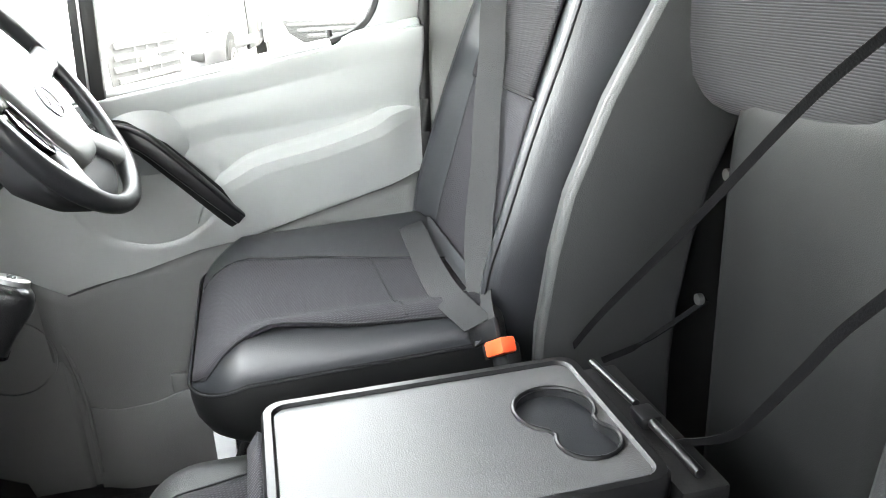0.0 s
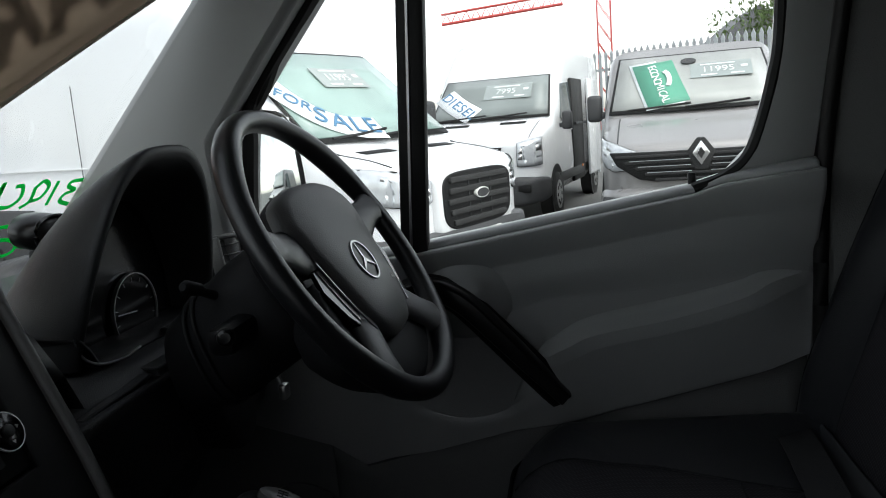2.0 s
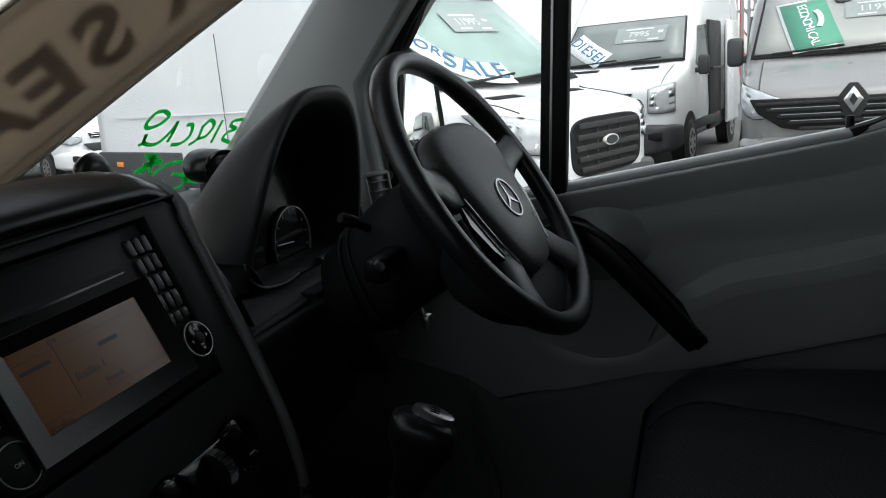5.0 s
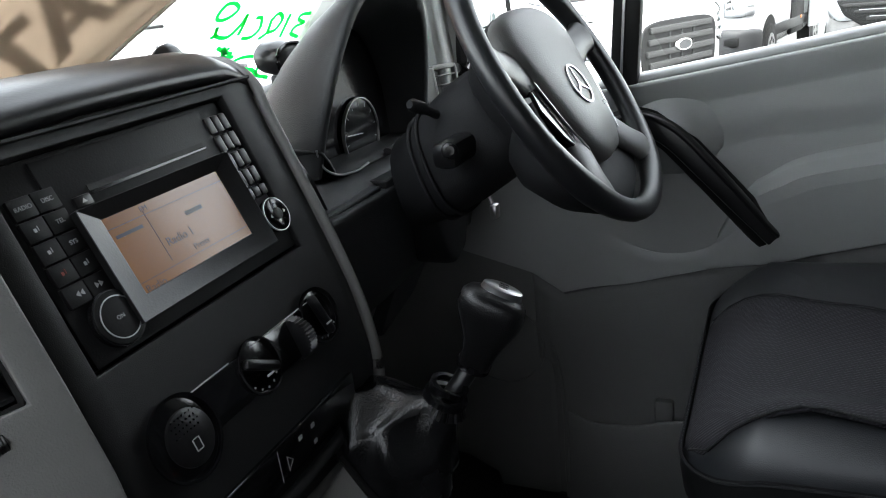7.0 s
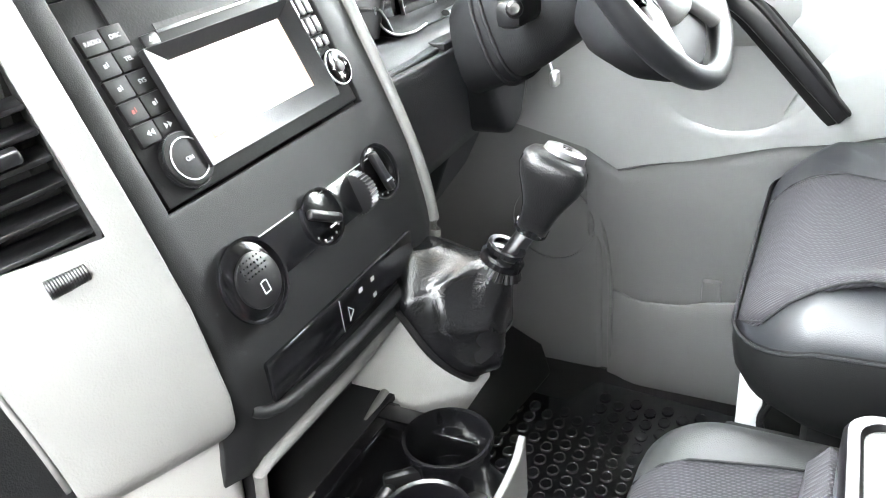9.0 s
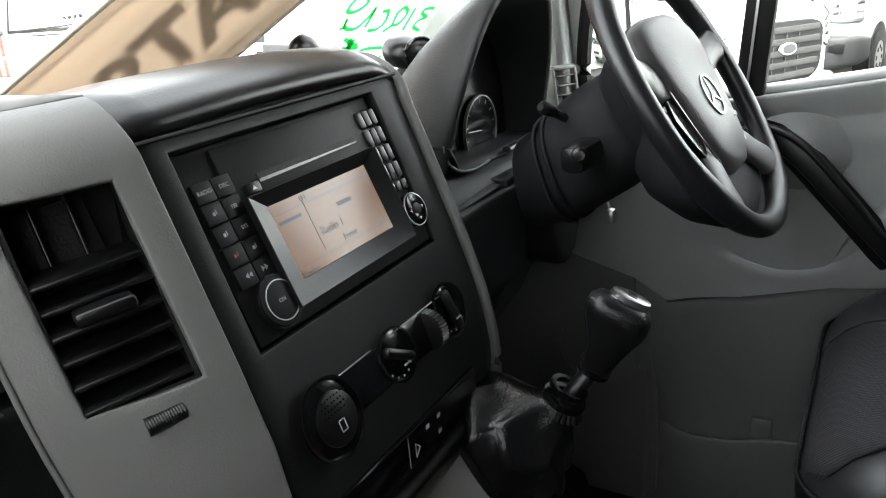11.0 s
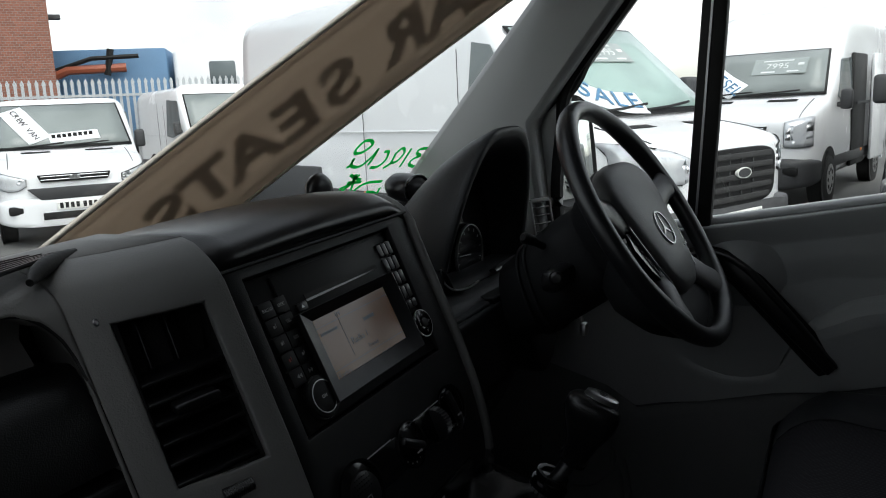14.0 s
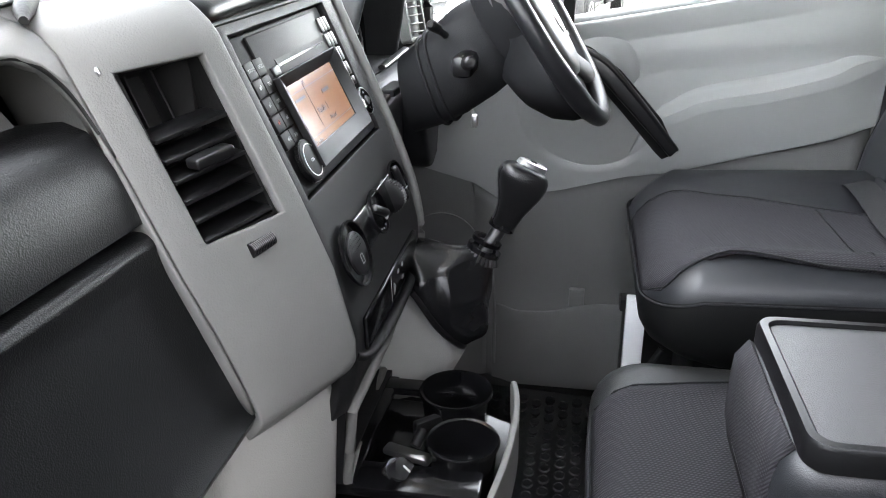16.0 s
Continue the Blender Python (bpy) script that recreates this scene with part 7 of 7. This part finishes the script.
# white high-roof van with an open sliding door, DIESEL banner
v2, note, strip, wp, vp, price = van("older white high-roof van with open sliding side door", 169.0, (10.55, 1.36), 5.3, 2.72, M_VANWHITE, "old", size=0.98)
strip([(-0.95, 0.62), (-0.60, 0.34), (-0.25, 0.10)], 0.34, M_BANNER)
for i, ch in enumerate("DIESEL"):
    note(ch, 0.24, -0.86 + 0.115 * i, 0.55 - 0.088 * i, -42, M_BLUE, "banner_letter")
price("7995", 0.155, 0.28, 0.62)
vp("sliding_opening", box((-2.72, 0.965, 1.20), (0.92, 0.06, 1.62), 0.03), M_RUBBER, v2, "dark open side doorway")
vp("sliding_door", box((-3.70, 1.075, 1.22), (1.05, 0.05, 1.60), 0.025), M_VANWHITE, v2, "white sliding door slid back")
vp("door_rail", box((-3.30, 1.02, 1.30), (1.9, 0.03, 0.04), 0.008), M_BUMPER, v2, "dark sliding door rail")
vp("partition", box((-3.0, 0.90, 1.15), (0.04, 0.14, 1.45), 0.01), M_BARN, v2, "brown wooden lining inside the doorway")
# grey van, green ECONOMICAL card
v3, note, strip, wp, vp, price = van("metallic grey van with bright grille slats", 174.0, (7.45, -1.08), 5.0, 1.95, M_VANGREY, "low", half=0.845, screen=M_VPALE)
strip([(-0.543, 0.86), (-0.28, 0.07)], 0.45, M_BANNER, "card_border", "white border of the green card", 0.030)
strip([(-0.53, 0.82), (-0.29, 0.10)], 0.40, M_TEAL, "green_card", "green card in the windscreen")
for i, ch in enumerate("ECONOMICAL"):
    note(ch, 0.115, -0.535 + 0.0225 * i, 0.735 - 0.066 * i, -68, M_BANNER, "card_letter")
strip([(-0.36, 0.66), (-0.31, 0.60), (-0.285, 0.50), (-0.30, 0.40)], 0.05, M_BANNER, "card_arrow", "white curved arrow on the card", 0.042)
vp("cabin_mirror", tube([wp(-0.02, 0.80, 0.036), wp(-0.02, 0.80, 0.046)], 0.075, 18, 0.6), M_BUMPER, v3, "dark mirror behind the windscreen")
price("11995", 0.125, 0.40, 0.62)
# white crew van further along the row
v5, note, strip, wp, vp, price = van("white crew van with slim chrome grille", 235.8, (6.518, 8.58), 5.0, 2.02, M_VANWHITE, "low", size=0.912, shape=(-1.077, 1.268, -1.815, 1.93, 1.074))
strip([(-0.85, 0.86), (-0.38, 0.16)], 0.34, M_BANNER)
for i, ch in enumerate("CREW VAN"):
    note(ch, 0.125, -0.80 + 0.05 * i, 0.78 - 0.078 * i, -58, M_RUBBER, "banner_letter")
strip([(-0.25, 0.20), (0.55, 0.26)], 0.20, M_BANNER)
for i in range(8):
    o = wp(-0.18 + 0.085 * i, 0.205 + 0.007 * i, 0.045)
    vp("banner_bar", box(o, (0.004, 0.05, 0.08)), M_RUBBER, v5, "unreadable dark bars")
v7, note, strip, wp, vp, price = van("dark grey van reflected in the wing mirror", 160.0, (5.0, -5.3), 5.0, 1.98, M_VANGREY, "low", half=0.86)
v6, note, strip, wp, vp, price = van("plain white van behind the crew van", 245.2, (12.545, 10.935), 4.8, 2.30, M_VANWHITE, "low", size=0.955, shape=(-1.126, 1.292, -1.743, 2.18, 1.10))


def fence(a, b, height, label):
    f = thing("palisade_fence", (a[0], a[1], GROUND), label, "fence")
    n = int((Vector(b) - Vector(a)).length / 0.155)
    d = (Vector(b) - Vector(a)).normalized()
    ang = math.degrees(math.atan2(d.y, d.x))
    prof = [(-0.034, 0.05), (0.034, 0.05), (0.034, height - 0.16), (0.046, height - 0.10), (0.0, height), (-0.046, height - 0.10), (-0.034, height - 0.16)]
    bm = prism(prof, "y", -0.012, 0.012)
    me = bpy.data.meshes.new("pale")
    bmesh.ops.recalc_face_normals(bm, faces=bm.faces)
    bm.to_mesh(me)
    bm.free()
    me.materials.append(M_GALV)
    for i in range(n):
        o = new("pale", me)
        o.parent = f
        o.matrix_parent_inverse = f.matrix_basis.inverted()
        p = Vector(a) + d * (0.155 * i)
        o.matrix_basis = pose(p.x, p.y, GROUND, 0, 0, ang)
    for hz_ in (0.45, height - 0.42):
        m = (Vector(a) + Vector(b)) / 2
        r = part("rail", box((0, 0.03, 0), ((Vector(b) - Vector(a)).length, 0.05, 0.06)), M_GALV, f)
        r.matrix_basis = pose(m.x, m.y, GROUND + hz_, 0, 0, ang)
    return f


fence((19.5, 0.6), (13.0, -7.4), 2.75, "grey galvanised palisade fence behind the grey van")
fence((19.75, 11.9), (9.0, 20.1), 2.60, "pale galvanised palisade fence at the end of the yard")

# brick building, lorry, crane, tree and roof beyond the fences
M_BRICK = bpy.data.materials.new("red_brick")
M_BRICK.use_nodes = True
bn, bl = M_BRICK.node_tree.nodes, M_BRICK.node_tree.links
bt, bc = bn.new("ShaderNodeTexBrick"), bn.new("ShaderNodeTexCoord")
bt.inputs["Scale"].default_value = 4.2
bt.inputs["Color1"].default_value, bt.inputs["Color2"].default_value, bt.inputs["Mortar"].default_value = (0.19, 0.075, 0.05, 1), (0.26, 0.10, 0.065, 1), (0.22, 0.19, 0.17, 1)
bt.inputs["Mortar Size"].default_value = 0.02
bmap = bn.new("ShaderNodeMapping")
bmap.inputs["Rotation"].default_value = (radians(90), 0, 0)
bl.new(bc.outputs["Object"], bmap.inputs["Vector"])
bl.new(bmap.outputs["Vector"], bt.inputs["Vector"])
bl.new(bt.outputs["Color"], bn["Principled BSDF"].inputs["Base Color"])
bn["Principled BSDF"].inputs["Roughness"].default_value = 0.85
BM = pose(13.3, 17.8, GROUND, 0, 0, 145)
house = thing("brick_building", BM.translation, "red brick building behind the fence", "building")
w_ = part("wall", box((4.0, 4.0, 3.5), (8, 8, 7.0)), M_BRICK, house, "red brick wall")
w_.matrix_basis = pose(13.3, 17.8, GROUND, 0, 0, 145) @ Matrix.Diagonal((1, -1, 1, 1))
r_ = part("roof", box((4.0, 4.0, 7.1), (8.4, 8.4, 0.25)), M_BUMPER, house, "dark flat roof edge")
r_.matrix_basis = w_.matrix_basis.copy()
lp = part("wall_lamp", box((-0.15, 1.2, 4.3), (0.35, 0.18, 0.14), 0.03), M_BUMPER, house, "dark wall lamp")
lp.matrix_basis = w_.matrix_basis.copy()
lorry = thing("lorry", (17.0, 18.4, GROUND), "blue curtain-sided lorry behind the fence", "lorry")
LM = pose(17.3, 18.2, GROUND, 0, 0, -50)
for nm, b, mt, lb in (("box_body", box((-1.5, 0, 2.28), (3.4, 2.5, 2.5), 0.06), shader("blue_curtain", (0.10, 0.20, 0.33), 0.6, spot=0.25, spot_scale=1.2), "blue curtain side"), ("cab", box((1.35, 0, 2.1), (2.0, 2.4, 2.75), 0.15, 3), M_VANWHITE, "white cab"), ("cab_window", box((1.7, 0, 2.75), (0.8, 2.44, 0.8), 0.08), M_VGLASS, "dark cab window"), ("chassis", box((-0.4, 0, 0.8), (5.2, 2.2, 0.5), 0.05), M_RUBBER, "dark chassis")):
    part(nm, xf(b, LM), mt, lorry, lb)
for wx in (1.4, -1.6, -2.6):
    for sy in (-1, 1):
        part("wheel", xf(tube([(wx, sy * 0.95, 0.5), (wx, sy * 1.2, 0.5)], 0.5, 20), LM), M_TYRE, lorry, "black tyre")
loader = thing("loader_crane", (14.6, 19.0, GROUND), "folded orange loader crane with black hoses", "crane")
for pts, r, mt in (([(14.2, 19.3, GROUND), (14.2, 19.3, 3.0)], 0.22, M_RUBBER), ([(13.9, 19.8, 2.5), (14.5, 18.9, 2.95), (15.6, 17.9, 3.0)], 0.12, shader("orange_paint", (0.30, 0.08, 0.04), 0.5, spot=0.2)), ([(14.0, 19.6, 2.8), (14.9, 18.4, 3.25), (15.8, 17.6, 3.3)], 0.06, M_RUBBER), ([(15.2, 18.2, 2.8), (15.3, 18.1, 3.5)], 0.09, M_RUBBER)):
    part("arm", tube(pts, r, 8), mt, loader, "crane arm")
M_CRANE = shader("red_crane_paint", (0.48, 0.06, 0.05), 0.5, spot=0.1)
tower = thing("tower_crane", (62, -3.0, GROUND), "tall red lattice tower crane far off", "crane")
bars = []
for sx in (-0.5, 0.5):
    for sy in (-0.5, 0.5):
        bars.append(box((62 + sx, -3.0 + sy, 11), (0.09, 0.09, 22.2)))
for k in range(14):
    z = 0.4 + 1.55 * k
    for sx in (-0.5, 0.5):
        bars.append(tube([(62 + sx, -3.5, z), (62 + sx, -2.5, z + 1.55)], 0.04, 5))
    for sy in (-0.5, 0.5):
        bars.append(tube([(61.5, -3.0 + sy, z), (62.5, -3.0 + sy, z + 1.55)], 0.04, 5))
part("mast", join(*bars), M_CRANE, tower, "red lattice mast")
bars = [tube([(82, 12.5, 11.5), (82, 0.0, 12.4)], 0.16, 5), tube([(82, 12.5, 12.5), (82, 0.0, 13.4)], 0.13, 5)]
for k in range(12):
    y = 12.5 - 1.04 * k
    z = 11.5 + 0.075 * k
    bars.append(tube([(82, y, z), (82, y - 0.52, z + 1.0), (82, y - 1.04, z)], 0.07, 5))
part("jib", join(*bars), M_CRANE, tower, "red lattice jib")
cottage = thing("house", (41, -8.6, GROUND), "small grey slate-roofed house far behind the fence", "house")
part("walls", box((41, -8.6, 1.9), (6, 4, 4.0)), shader("pale_render", (0.45, 0.43, 0.40), 0.8), cottage, "pale rendered walls")
part("roof", prism([(-11.0, 3.8), (-6.2, 3.8), (-8.6, 5.6)], "x", 37.8, 44.2), shader("slate", (0.12, 0.12, 0.13), 0.6, spot=0.2), cottage, "grey slate roof")
tree = thing("tree", (30, -8.2, GROUND), "green leafy tree beyond the fence", "tree")
M_LEAF = shader("leaves", (0.075, 0.12, 0.03), 0.6, spot=0.4, spot_scale=2.0)
M_BARK = shader("bark", (0.10, 0.075, 0.05), 0.9, grain=0.6, scale=20)
part("trunk", tube([(30, -8.2, GROUND), (30.05, -8.15, 1.5), (29.95, -8.2, 3.0), (30.1, -8.3, 5.0)], [0.22, 0.17, 0.13, 0.05], 10), M_BARK, tree, "brown trunk")
rng = random.Random(4)
for k in range(7):
    a = rng.uniform(0, 6.28)
    part("limb", tube([(30, -8.2, 2.2 + 0.35 * k), (30 + 0.7 * math.cos(a), -8.2 + 0.7 * math.sin(a), 2.9 + 0.35 * k), (30 + 1.5 * math.cos(a), -8.2 + 1.5 * math.sin(a), 3.4 + 0.36 * k)], [0.08, 0.05, 0.015], 6), M_BARK, tree)
vs_, fs_ = [], []
for k in range(2600):
    a, b, q = rng.uniform(0, 6.283), rng.uniform(-1, 1), rng.random() ** 0.4
    cr = math.sqrt(1 - b * b)
    lump = 1 + 0.22 * math.sin(5 * a + 3 * b) + 0.15 * math.sin(9 * b + a)
    c = Vector((30 + 2.1 * q * lump * cr * math.cos(a), -8.2 + 2.6 * q * lump * cr * math.sin(a), 4.2 + 1.7 * q * lump * b))
    e = Euler((rng.uniform(0, 6), rng.uniform(0, 6), rng.uniform(0, 6))).to_matrix()
    i = len(vs_)
    s_ = rng.uniform(0.07, 0.13)
    vs_ += [c + e @ Vector(p) for p in ((-s_, 0, 0), (0, -s_ * 0.45, 0.02), (s_, 0, 0), (0, s_ * 0.45, 0.02))]
    fs_.append((i, i + 1, i + 2, i + 3))
me = bpy.data.meshes.new("crown")
me.from_pydata([tuple(p) for p in vs_], [], fs_)
part("crown", me, M_LEAF, tree, "green leafy crown", kind="stuff")
